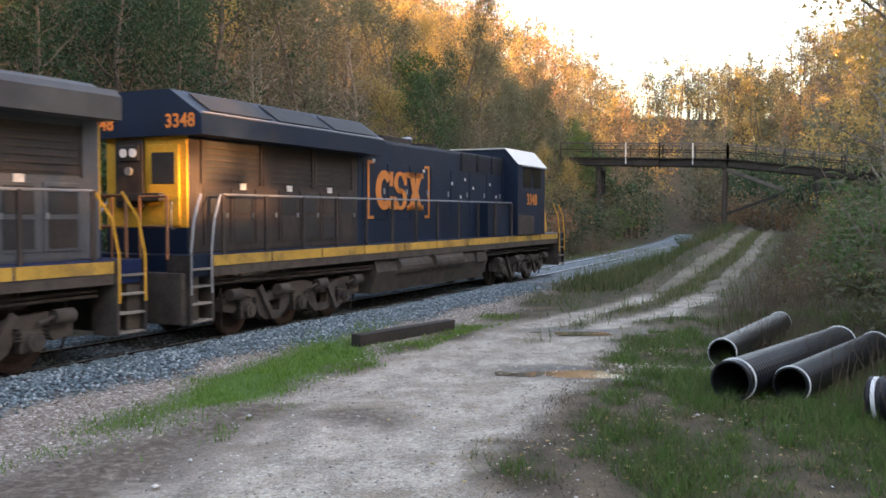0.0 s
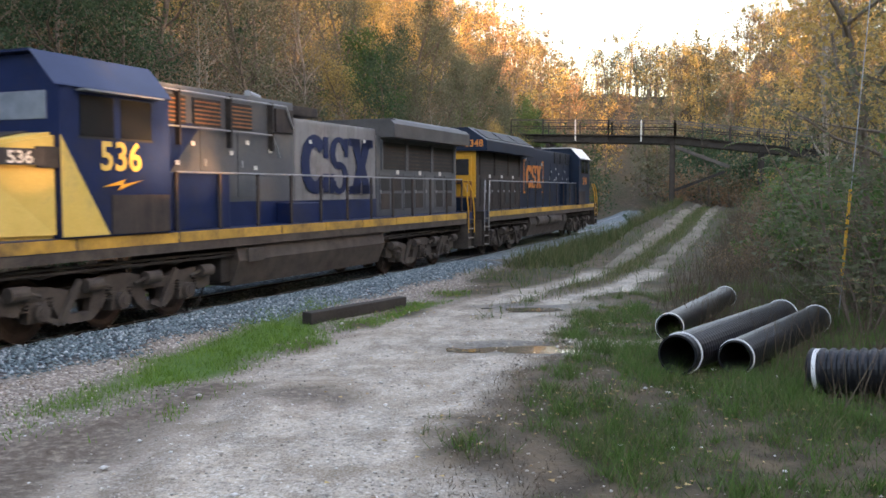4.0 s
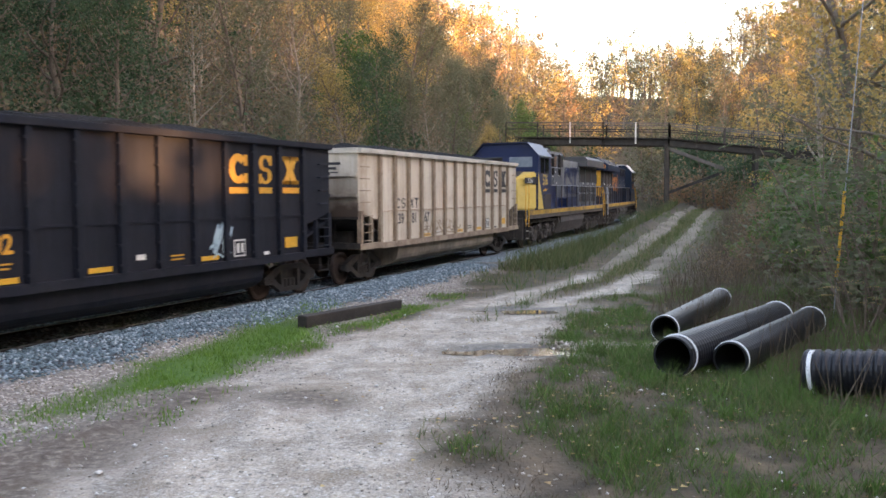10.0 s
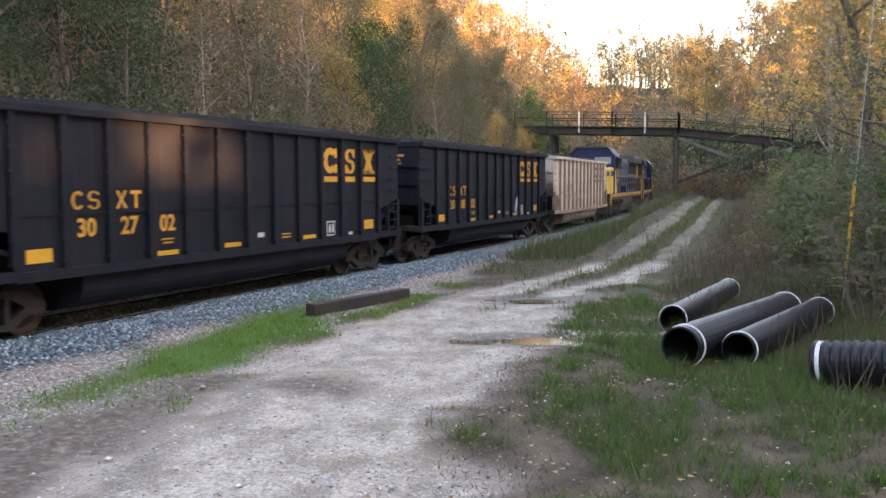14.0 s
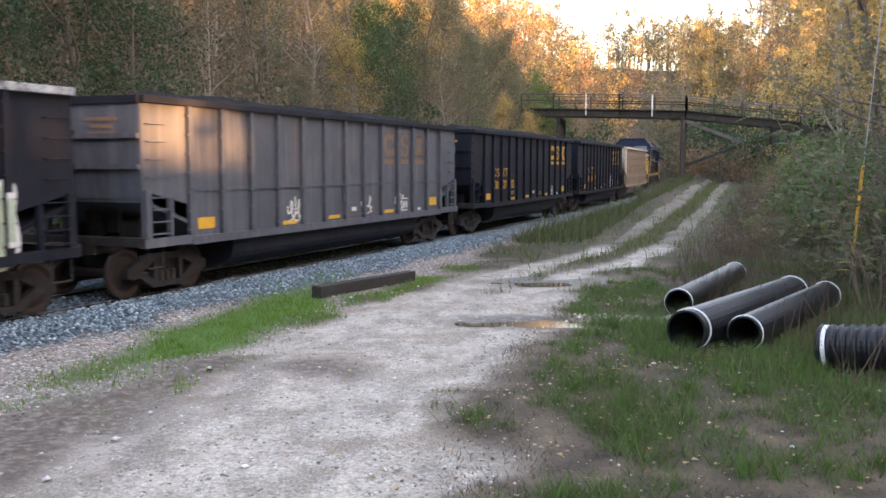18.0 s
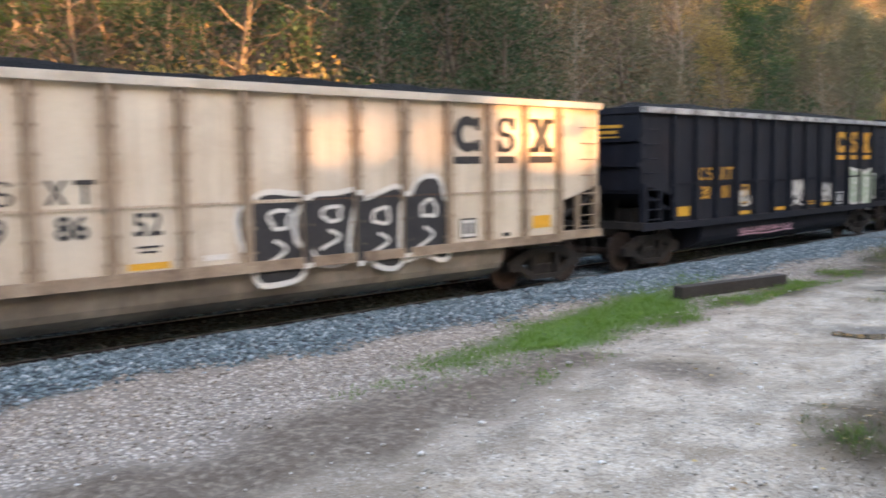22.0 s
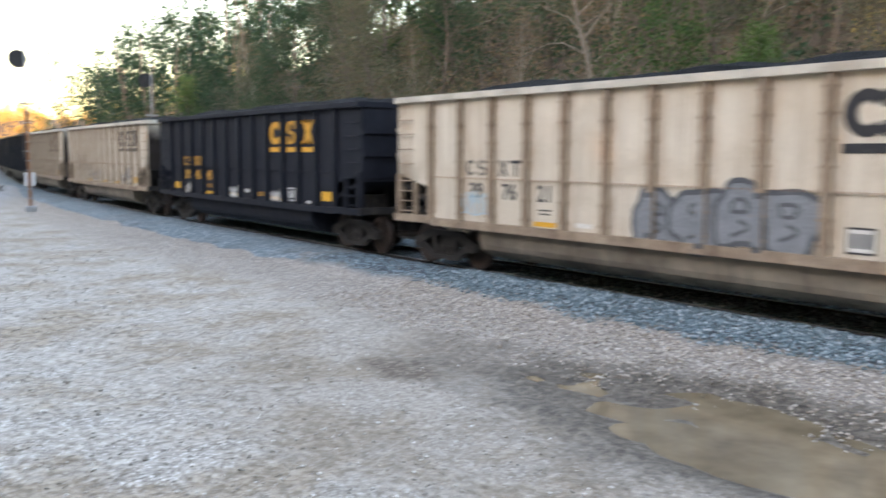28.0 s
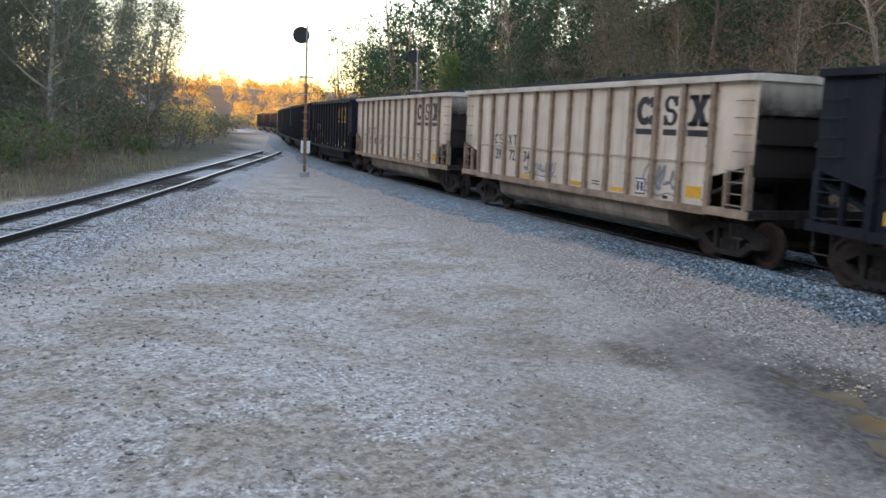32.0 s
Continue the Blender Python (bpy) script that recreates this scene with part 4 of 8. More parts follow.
BUSHES = {
    "green": ([bush_meshes(s, 2.4, 2.4, 14, 1500, "leaf_green", 0.13) for s in (21, 22)], "leafy green bush beside the line"),
    "dark": ([bush_meshes(s, 2.6, 2.6, 14, 1500, "leaf_dark", 0.14) for s in (23, 24)], "dark green leafy bush in shade"),
    "tan": ([bush_meshes(s, 2.2, 2.2, 22, 700, "leaf_tan", 0.09) for s in (25, 26)], "dry brown bush of thin stems"),
    "rust": ([bush_meshes(s, 2.4, 2.4, 16, 1100, "leaf_rust", 0.11) for s in (27,)], "rust-coloured autumn bush with thin leaves"),
    "olive": ([bush_meshes(s, 2.6, 2.4, 16, 1300, "leaf_olive", 0.11) for s in (28, 29)], "olive-brown autumn bush in shade"),
    "yellow": ([bush_meshes(s, 2.6, 2.6, 14, 1200, "leaf_yellow", 0.12) for s in (30,)], "yellow autumn bush with bright leaves"),
}


def tree(kind, x, y, rng, size=1.0, group="trees in the wood"):
    meshes, label = TREES[kind]
    return plant("tree", rng.choice(meshes), ("trunk", "crown"), label, "tree", x, y, rng.uniform(0, 360), size * rng.uniform(0.85, 1.2), group, 0.1, rng.uniform(0.92, 1.15))


def bush(kind, x, y, rng, size=1.0, group="bushes at the wood's edge"):
    meshes, label = BUSHES[kind]
    return plant("bush", rng.choice(meshes), ("stem", "foliage"), label, "bush", x, y, rng.uniform(0, 360), size * rng.uniform(0.8, 1.25), group, 0.05, rng.uniform(0.85, 1.15))


def far_wood(name, label, spots, colour, leaf, count, seed, height=11.0, flat=0.7):
    """Many trees too far to tell apart, as one mesh of leaves and one of trunks."""
    rng, nr = random.Random(seed), np.random.RandomState(seed)
    zs = terrain([p[0] for p in spots], [p[1] for p in spots])[0]
    quads, v, f = [], [], []
    for (x, y, size), z in zip(spots, zs):
        h = height * size * rng.uniform(0.8, 1.2)
        blobs = nr.normal(0, 1, (14, 3)) * (1.15 * size, 1.15 * size, h * 0.26) + (0, 0, h * 0.52)
        blobs[:, 2] = np.clip(blobs[:, 2], h * 0.12, h)
        rad = np.full(14, 0.55 * size) * (1.35 - 0.75 * blobs[:, 2] / h)
        quads.append(leaf_quads(nr, blobs + (x, y, z), rad, max(1, count // 14), leaf, flat))
        path = grow_path(rng, Vector((x, y, z - 0.3)), Vector((rng.gauss(0, 0.05), rng.gauss(0, 0.05), 1)), h * 0.9, 4, 0.06, 0.05)
        vv, ff = tube_rings(path, [0.16 * size, 0.13 * size, 0.1 * size, 0.07 * size, 0.02], 5)
        o = len(v)
        v.extend(vv)
        f.extend(tuple(i + o for i in q) for q in ff)
    ob = tagged(new(name, quads_mesh(name, np.concatenate(quads), M[colour])), label, "woods", kind="stuff")
    tagged(part("trunk_mass", mesh_from("trunk_mass", v, f, M["bark"]), ob), kind="stuff")
    return ob


def pick(rng, table):
    return rng.choices([k for k, _ in table], [w for _, w in table])[0]


def beside(line, s, d):
    x, y, h = at(line, s)
    return x + d * math.cos(h), y - d * math.sin(h)


def build_woods():
    rng = random.Random(11)
    # west hill along the line
    s = -62.0
    while s < 104:
        for row, d0 in enumerate((7.0, 10.5, 15.5, 21.5, 29)):
            px, py = beside(MAIN, s + rng.uniform(-2, 2) + row * 1.1, -(d0 + rng.uniform(-1.8, 1.8)))
            if s < -24:
                mix = [("dark", 5), ("olive", 3), ("bare", 3.5), ("green", 0.6), ("rust", 0.4)]
            elif s < 4:
                mix = [("dark", 3), ("green", 3.5), ("olive", 3), ("yellow", 0.9), ("bare", 1.2), ("rust", 0.8)]
            elif s < 20:
                mix = [("dark", 7), ("green", 1), ("bare", 0.6)]
            elif s < 55:
                mix = [("olive", 8), ("rust", 1.8), ("bare", 1.8), ("yellow", 3.5 if row > 2 and s > 30 else 0.1), ("dark", 2.5 if s < 38 else 1.2), ("green", 1.2)]
            else:
                mix = [("yellow", 3 if row > 1 else 1), ("olive", 5), ("bare", 2.5), ("rust", 1), ("green", 1 if row < 2 else 0)]
            tree(pick(rng, mix), px, py, rng, 0.62 if row == 0 else 0.8 if row == 1 else 1.0)
        s += 4.9
    s = -60.0
    while s < 100:
        for d0 in (5.2, 7.6):
            px, py = beside(MAIN, s + rng.uniform(-1.2, 1.2), -(d0 + rng.uniform(-0.5, 0.9)))
            mix = [("tan", 3), ("olive", 3), ("dark", 2), ("rust", 1.2), ("green", 1.2)] if s > -20 else [("dark", 4), ("tan", 3), ("olive", 2)]
            if 1 < s < 9:
                mix = [("rust", 4), ("yellow", 3), ("tan", 3)]
            bush(pick(rng, mix), px, py, rng, 1.15)
        s += 2.3
    for k, (yaw, dist) in enumerate(((-28.6, 30), (-31, 26), (-26.2, 52), (-29.5, 40))):  # tall trees over the pipes
        tree(("yellow", "olive", "bare", "yellow")[k], -math.sin(radians(yaw)) * dist, math.cos(radians(yaw)) * dist, rng, 1.15, "trees on the east bank")
    # far parts of the west wood
    for k, (colour, share) in enumerate((("leaf_olive", 0.4), ("leaf_yellow", 0.35), ("leaf_rust", 0.25))):
        spots = [(*beside(MAIN, rng.uniform(100, 230), -rng.uniform(7, 60)), rng.uniform(0.9, 1.3)) for _ in range(int(130 * share))]
        lo = -10 if colour == "leaf_olive" else 45
        spots += [(*beside(MAIN, rng.uniform(lo, 110), -rng.uniform(34, 60)), rng.uniform(0.9, 1.3)) for _ in range(int((150 if lo < 0 else 60) * share))]
        far_wood("west_wood", "distant autumn wood on the western hill", spots, colour, 0.25, 850, 50 + k)
    spots = [(*beside(MAIN, rng.uniform(-170, -60), -rng.uniform(7, 50)), rng.uniform(0.9, 1.3)) for _ in range(120)]
    spots += [(*beside(MAIN, rng.uniform(-60, 0), -rng.uniform(34, 60)), rng.uniform(0.9, 1.3)) for _ in range(30)]
    far_wood("dark_wood", "distant dark green wood on the western hill", spots, "leaf_dark", 0.26, 900, 57)
    # east bank beyond the road and the pipes
    for k in range(62):
        y = rng.uniform(17, 95)
        x0 = float(np.interp(y, ROAD[2], ROAD[1]))
        x = x0 + rng.uniform(10, 36) + max(0, 24 - y) * 0.4
        if math.hypot(x, y) < 96 and 0.14 < x / y < 0.51:  # open between the road and the bridge
            continue
        tree(pick(rng, [("yellow", 3), ("rust", 2), ("olive", 3), ("bare", 2), ("green", 1)]), x, y, rng, 0.9, "trees on the east bank")
    for k in range(110):
        y = rng.uniform(14.5, 75)
        x0 = float(np.interp(y, ROAD[2], ROAD[1]))
        x = x0 + rng.uniform(3.6, 10) + max(0, 26 - y) * 0.3
        if y > 45 and x - x0 > 7.5:
            continue
        if y < 25 and x / y < 0.52 or y < 16.5 and x / y < 0.62:
            continue
        if x / y < 0.43:
            bush("tan", x, y, rng, 0.5 if y < 30 else 0.7, "bushes beside the road")
        else:
            bush(pick(rng, [("green", 5), ("tan", 3), ("olive", 1), ("yellow", 0.7)]), x, y, rng, 0.7 if x - x0 < 6 else 1.1, "bushes beside the road")
    for k, (colour, share) in enumerate((("leaf_yellow", 0.34), ("leaf_tan", 0.2), ("leaf_olive", 0.46))):
        spots = [(*beside(MAIN, rng.uniform(88, 230), rng.uniform(12, 75)), rng.uniform(1.0, 1.45)) for _ in range(int(230 * share))]
        spots += [(rng.uniform(-20, 130), rng.uniform(112, 270), rng.uniform(1, 1.5)) for _ in range(int(330 * share))]
        far_wood("east_wood", "distant golden autumn wood at the valley's end", spots, colour, 0.32, 700, 60 + k)
    spots = [(*beside(MAIN, rng.uniform(80, 118), rng.choice((-1, 1, 1)) * rng.uniform(4.5, 26)), rng.uniform(0.7, 1.15)) for _ in range(90)]
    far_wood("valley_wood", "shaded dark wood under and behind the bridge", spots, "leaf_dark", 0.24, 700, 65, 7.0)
    spots = [(*beside(MAIN, rng.uniform(76, 100), rng.choice((-1, 1)) * rng.uniform(3.6, 22)), rng.uniform(0.7, 1.15)) for _ in range(80)]
    far_wood("undergrowth", "purple-brown brush under the bridge", spots, "leaf_rust", 0.16, 260, 66, 3.0)
    for k in range(34):
        px, py = beside(MAIN, rng.uniform(42, 66), rng.uniform(3.5, 6.2))
        if lateral(ROAD, [px], [py])[0][0] < -2.2:
            bush(pick(rng, [("tan", 3), ("olive", 3), ("dark", 1.5), ("green", 1)]), px, py, rng, 0.42, "bushes between line and road")
    for k in range(26):  # low scrub close behind the line
        px, py = beside(MAIN, rng.uniform(-24, 60), -rng.uniform(3.3, 4.4))
        bush(pick(rng, [("tan", 2), ("olive", 3), ("dark", 3)]), px, py, rng, 0.6, "scrub behind the line")
    # unseen ridge wood east of the yard, behind the camera, added to block the sun; gaps let beams through to the line
    sx, sy = -math.sin(radians(SUN_YAW)), math.cos(radians(SUN_YAW))
    spots = []
    for row, d0 in enumerate((66, 70, 74, 78, 82)):
        s = -150.0
        while s < 95:
            px, py = beside(MAIN, s + rng.uniform(-0.8, 0.8), d0 + rng.uniform(-1.5, 1.5))
            clear = False
            for gx, gy, half in BEAMS:
                off = (px - gx) * sy - (py - gy) * sx
                clear |= abs(off) < half + 1.7
            if not clear:
                # the taller stretch holds the sun off the west hill
                spots.append((px, py, rng.uniform(1.1, 1.35) * (1.6 if -45 < s < 47 else 1.0)))
            s += 2.6
    for s in np.arange(-70, -6, 2.4):  # thicker towards the south, added to stop sun leaking onto the cars
        for d0 in (58, 62):
            px, py = beside(MAIN, s + rng.uniform(-0.8, 0.8), d0 + rng.uniform(-1.5, 1.5))
            if all(abs((px - gx) * sy - (py - gy) * sx) > half + 2.0 for gx, gy, half in BEAMS):
                spots.append((px, py, rng.uniform(1.2, 1.5)))
    far_wood("ridge_wood", "dense dark wood added out of view on the eastern ridge to block the sun", spots, "leaf_dark", 0.95, 380, 70, 16, 0.0)
    # unseen thicket added to close the sunlit gap below the ridge crowns
    thicket = [(*beside(MAIN, s + rng.uniform(-0.8, 0.8), d0 + rng.uniform(-1, 1)), rng.uniform(1.1, 1.4)) for s in np.arange(-150, 95, 2.0) for d0 in (74, 78, 82)]
    open_at = BEAMS[0]
    thicket = [p for p in thicket if abs((p[0] - open_at[0]) * sy - (p[1] - open_at[1]) * sx) > open_at[2] + 1.2]
    high = BEAMS[1]
    thicket = [(p[0], p[1], p[2] * (0.5 if abs((p[0] - high[0]) * sy - (p[1] - high[1]) * sx) < high[2] + 1.2 else 1.0)) for p in thicket]
    far_wood("ridge_thicket", "dense low thicket added out of view on the eastern ridge to block the sun", thicket, "leaf_dark", 0.65, 240, 71, 4.5, 0.0)
    # undergrowth on the slopes
    for k, (colour, share) in enumerate((("leaf_olive", 0.4), ("leaf_tan", 0.35), ("leaf_dark", 0.25))):
        spots = [(*beside(MAIN, rng.uniform(-62, 105), -rng.uniform(6.5, 27)), rng.uniform(0.8, 1.3)) for _ in range(int(620 * share))]
        far_wood("undergrowth", "tangled autumn undergrowth on the wooded slope", spots, colour, 0.15, 230, 90 + k, 2.6)
        spots = []
        while len(spots) < int(260 * share):
            a, dist = radians(rng.uniform(141, 182)), rng.uniform(30, 95)
            x, y = -math.sin(a) * dist, math.cos(a) * dist
            if lateral(SIDE, [x], [y])[0][0] > 7 and lateral(MAIN, [x], [y])[0][0] > 8:
                spots.append((x, y, rng.uniform(0.6, 1.2)))
        far_wood("undergrowth", "low brush beyond the second track", spots, colour, 0.15, 230, 95 + k, 2.3)
        spots = [(*beside(MAIN, rng.uniform(79, 132), rng.choice((-1, 1, 1, 1)) * rng.uniform(4.2, 30)), rng.uniform(0.7, 1.5)) for _ in range(int(240 * share))]
        far_wood("undergrowth", "brush at the valley's end behind the bridge", spots, colour, 0.3, 170, 103 + k, 3.2)
        spots = [(*beside(ROAD, rng.uniform(52, 130), rng.uniform(6, 20)), rng.uniform(0.8, 1.3)) for _ in range(int(160 * share))]
        far_wood("undergrowth", "tangled brush on the east bank", spots, colour, 0.15, 230, 99 + k, 2.6)
    # south side: trees beyond the second track
    for k in range(75):
        deg = rng.uniform(147.5, 176)
        a, dist = radians(deg), rng.uniform(58, 92) + (14 if deg < 153 else 0)
        x, y = -math.sin(a) * dist, math.cos(a) * dist
        if lateral(MAIN, [x], [y])[0][0] > 9 and abs(lateral(SIDE, [x], [y])[0][0]) > 11:
            tree(pick(rng, [("pale", 8), ("green", 1), ("bare", 1.2), ("rust", 0.4)]), x, y, rng, 1.35 if deg < 153 else 1.3, "trees beyond the second track")
    for k in range(60):
        a, dist = radians(rng.uniform(146, 178)), rng.uniform(27, 75)
        x, y = -math.sin(a) * dist, math.cos(a) * dist
        if abs(lateral(SIDE, [x], [y])[0][0]) > 5.5 and lateral(MAIN, [x], [y])[0][0] > 9:
            bush(pick(rng, [("tan", 3), ("olive", 2), ("green", 2), ("rust", 1.5)]), x, y, rng, 0.9, "bushes beyond the second track")
    spots, more = [], []
    while len(spots) < 260:
        a, dist = radians(rng.uniform(126, 152)), rng.uniform(95, 300)
        x, y = -math.sin(a) * dist, math.cos(a) * dist
        dm = lateral(MAIN, [x], [y])[0][0]
        if (dm > 9 or dm < -9) and (len(spots) % 3 or dist > 150):
            (spots if len(more) * 2 > len(spots) else more).append((x, y, rng.uniform(0.7, 1.2)))
    far_wood("valley_brush", "low olive brush on the valley floor beyond the yard", spots, "leaf_olive", 0.3, 260, 82, 3.4)
    far_wood("valley_brush", "low golden brush on the valley floor beyond the yard", more, "leaf_yellow", 0.3, 260, 83, 3.0)
    spots = [(rng.uniform(-380, -100), rng.uniform(-430, -190), rng.uniform(0.9, 1.6)) for _ in range(260)]
    far_wood("sunlit_wood", "far wood glowing in the evening sun", spots, "leaf_yellow", 0.5, 420, 80, 4.0)


BEAMS = [(-3.75, 17.5, 0.8), (-14.3, 16.7, 1.0)]  # where the low sun reaches through, and half the beam's width
build_woods()

# ---- the train ----
def text_mesh(body, height, mat):
    """Digits in the given paint; the outlines were made at the start."""
    key = (body, height, mat.name)
    if key not in TEXT_CACHE:
        me = DIGITS[(body, height)].copy()
        me.materials.clear()
        me.materials.append(mat)
        me.name = "lettering"
        TEXT_CACHE[key] = me
    return TEXT_CACHE[key]


def on_side(x, z, y, sign):
    """Pose of a flat mark, drawn in its xy plane, on a side wall that faces sign * y."""
    return Matrix.Translation((x, y, z)) @ (pose(0, 0, 0, 90) if sign < 0 else pose(0, 0, 0, 90, 0, 180))


def plate(name, w, h, mat, parent, m, label="", t=0.004):
    bm = bmn()
    box(bm, -w / 2, w / 2, -h / 2, h / 2, -t, t)
    return part(name, (bm, mat), parent, label, m)


def poly_plate(name, polys, mat, parent, m, label="", t=0.004):
    bm = bmn()
    for p in polys:
        prism(bm, p, "z", -t, t)
    return part(name, (bm, mat), parent, label, m)


def ring_poly(w, h, th, a0, a1, n=18):
    """An open rounded band, as one outline."""
    out, inn = [], []
    for k in range(n + 1):
        a = radians(a0 + (a1 - a0) * k / n)
        c, s = math.cos(a), math.sin(a)
        out.append((c * w / 2, s * h / 2))
        inn.append((c * (w / 2 - th), s * (h / 2 - th * 0.8)))
    return out + inn[::-1]


def emblem_polys(which, w, h):
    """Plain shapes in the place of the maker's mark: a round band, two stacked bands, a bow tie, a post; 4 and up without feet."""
    slab, which = which < 4, which % 4
    th, a, b = w * (0.30 if slab else 0.2), w / 2, h / 2

    def bar(x0, x1, y0, y1):
        return [(x0, y0), (x1, y0), (x1, y1), (x0, y1)]
    if which == 0:
        return [ring_poly(w, h, th, 40, 320)] + ([bar(a - th * 0.62, a, b * 0.22, b * 0.95), bar(a - th * 0.62, a, -b * 0.95, -b * 0.3)] if slab else [])
    if which == 1:
        out = [[(q[0], q[1] * 0.57 + h * 0.215) for q in ring_poly(w, h, th, 15, 300, 16)], [(q[0], q[1] * 0.57 - h * 0.215) for q in ring_poly(w, h, th, -165, 120, 16)]]
        return out + ([bar(a - th * 0.7, a, b * 0.3, b * 0.97), bar(-a, -a + th * 0.7, -b * 0.97, -b * 0.3)] if slab else [])
    if which == 3:
        return [bar(-a, a, b - h * 0.2, b), bar(-th * 0.55, th * 0.55, -b, b - h * 0.2)]
    k = w * (0.17 if slab else 0.11)
    e = a * (0.86 if slab else 1.0)
    out = [[(-e, b), (-e + 2.2 * k, b), (0, k), (e - 2.2 * k, b), (e, b), (k, 0), (e, -b), (e - 2.2 * k, -b), (0, -k), (-e + 2.2 * k, -b), (-e, -b), (-k, 0)]]
    return out + ([bar(x0, x1, y0, y1) for x0, x1 in ((-a, -a * 0.1), (a * 0.1, a)) for y0, y1 in ((-b, -b * 0.72), (b * 0.72, b))] if slab else [])


EMBLEM_CACHE = {}


def emblem_mesh(which, w, h, mat):
    key = (which, w, h, mat.name)
    if key not in EMBLEM_CACHE:
        bm = bmn()
        for p in emblem_polys(which, w, h):
            prism(bm, p, "z", -0.003, 0.003)
        me = bpy.data.meshes.new("emblem")
        bm.to_mesh(me)
        bm.free()
        me.materials.append(mat)
        EMBLEM_CACHE[key] = me
    return EMBLEM_CACHE[key]


def emblem(which, w, h, mat, parent, m, label=""):
    return part("emblem", emblem_mesh(which, w, h, mat), parent, label, m)


CL, CW, CZ0, CZ1 = 14.65, 3.16, 0.90, 3.61  # gondola body: length, width over ribs, sill and top
SHEET = CW / 2 - 0.09
END = 1.28
PANELS = {"white": 12, "black": 12, "grey": 12}  # panels of a side between the end bays


def wheel_mesh():
    bm = bmn()
    for sy in (-1, 1):
        prof = [(0.10, 0.70), (0.36, 0.735), (0.40, 0.715), (0.455, 0.70), (0.457, 0.80), (0.40, 0.81), (0.33, 0.775), (0.14, 0.79), (0.13, 0.86), (0.0, 0.86)]
        seg = 24
        rings = []
        for r, y in prof:
            rings.append([bm.verts.new((math.cos(2 * math.pi * k / seg) * r, sy * y, math.sin(2 * math.pi * k / seg) * r)) for k in range(seg)])
        for a, b in zip(rings[:-1], rings[1:]):
            for k in range(seg):
                bm.faces.new((a[k], a[(k + 1) % seg], b[(k + 1) % seg], b[k]))
        rod(bm, (0, sy * 0.84, 0), (0, sy * 1.06, 0), 0.075, 10)
        for k in range(3):  # bolts on the bearing cap
            an = k * 2.094
            rod(bm, (math.cos(an) * 0.05, sy * 1.05, math.sin(an) * 0.05), (math.cos(an) * 0.05, sy * 1.085, math.sin(an) * 0.05), 0.015, 6)
    rod(bm, (0, -0.75, 0), (0, 0.75, 0), 0.085, 12)
    bmesh.ops.remove_doubles(bm, verts=bm.verts, dist=1e-5)
    bmesh.ops.recalc_face_normals(bm, faces=bm.faces)
    me = bpy.data.meshes.new("wheelset")
    bm.to_mesh(me)
    bm.free()
    me.materials.append(M["wheel"])
    return me


WHEEL = wheel_mesh()


def frame_with_windows(bm, outer, holes, y0, y1):
    """A flat cast frame: an outer polygon with holes, filled and thickened."""
    es = []
    for loop in [outer] + holes:
        vs = [bm.verts.new((p[0], y0, p[1])) for p in loop]
        es += [bm.edges.new((vs[k], vs[(k + 1) % len(vs)])) for k in range(len(vs))]
    r = bmesh.ops.triangle_fill(bm, use_beauty=True, edges=es)
    fs = [g for g in r["geom"] if isinstance(g, bmesh.types.BMFace)]
    ex = bmesh.ops.extrude_face_region(bm, geom=fs)
    vs = [g for g in ex["geom"] if isinstance(g, bmesh.types.BMVert)]
    bmesh.ops.translate(bm, verts=vs, vec=(0, y1 - y0, 0))
    bmesh.ops.recalc_face_normals(bm, faces=bm.faces)


def truck(parent, x):
    t = part("truck", (box(bmn(), -0.26, 0.26, -0.98, 0.98, 0.42, 0.68, 0.03), M["iron"]), parent, "", pose(x, 0, -BODY))
    for sy in (-1, 1):
        bm = bmn()
        outer = [(-1.12, 0.56), (-1.12, 0.40), (-0.98, 0.37), (-0.78, 0.37), (-0.42, 0.16), (0.42, 0.16), (0.78, 0.37), (0.98, 0.37), (1.12, 0.40), (1.12, 0.56), (0.95, 0.64), (0.5, 0.80), (-0.5, 0.80), (-0.95, 0.64)]
        holes = [[(-0.30, 0.26), (-0.30, 0.68), (0.30, 0.68), (0.30, 0.26)], [(-0.72, 0.50), (-0.42, 0.32), (-0.42, 0.66)], [(0.72, 0.50), (0.42, 0.32), (0.42, 0.66)]]
        frame_with_windows(bm, outer, holes, 0, 0.14)
        sf = part("sideframe", (bm, M["iron"]), t, "", pose(0, sy * 1.0 - 0.07, 0))
        bm = bmn()
        for k in range(3):
            rod(bm, (-0.17 + 0.17 * k, 0.07, 0.27), (-0.17 + 0.17 * k, 0.07, 0.46), 0.07, 10)
        part("spring_nest", (bm, M["iron"]), sf)
    for ax in (-0.89, 0.89):
        part("wheelset", WHEEL, t, "", pose(ax, 0, 0.457))
    return t


def coupler(parent, x, s):
    bm = bmn()
    box(bm, min(x, x + s * 0.6), max(x, x + s * 0.6), -0.08, 0.08, 0.76, 0.94, 0.015)
    box(bm, min(x + s * 0.5, x + s * 0.74), max(x + s * 0.5, x + s * 0.74), -0.16, 0.14, 0.71, 0.99, 0.03)
    bent_rod(bm, [(x, 0.3, 0.75), (x + s * 0.3, 0.32, 0.5), (x + s * 0.72, 0.2, 0.42)], 0.025)
    part("coupler", (bm, M["iron"]), parent)


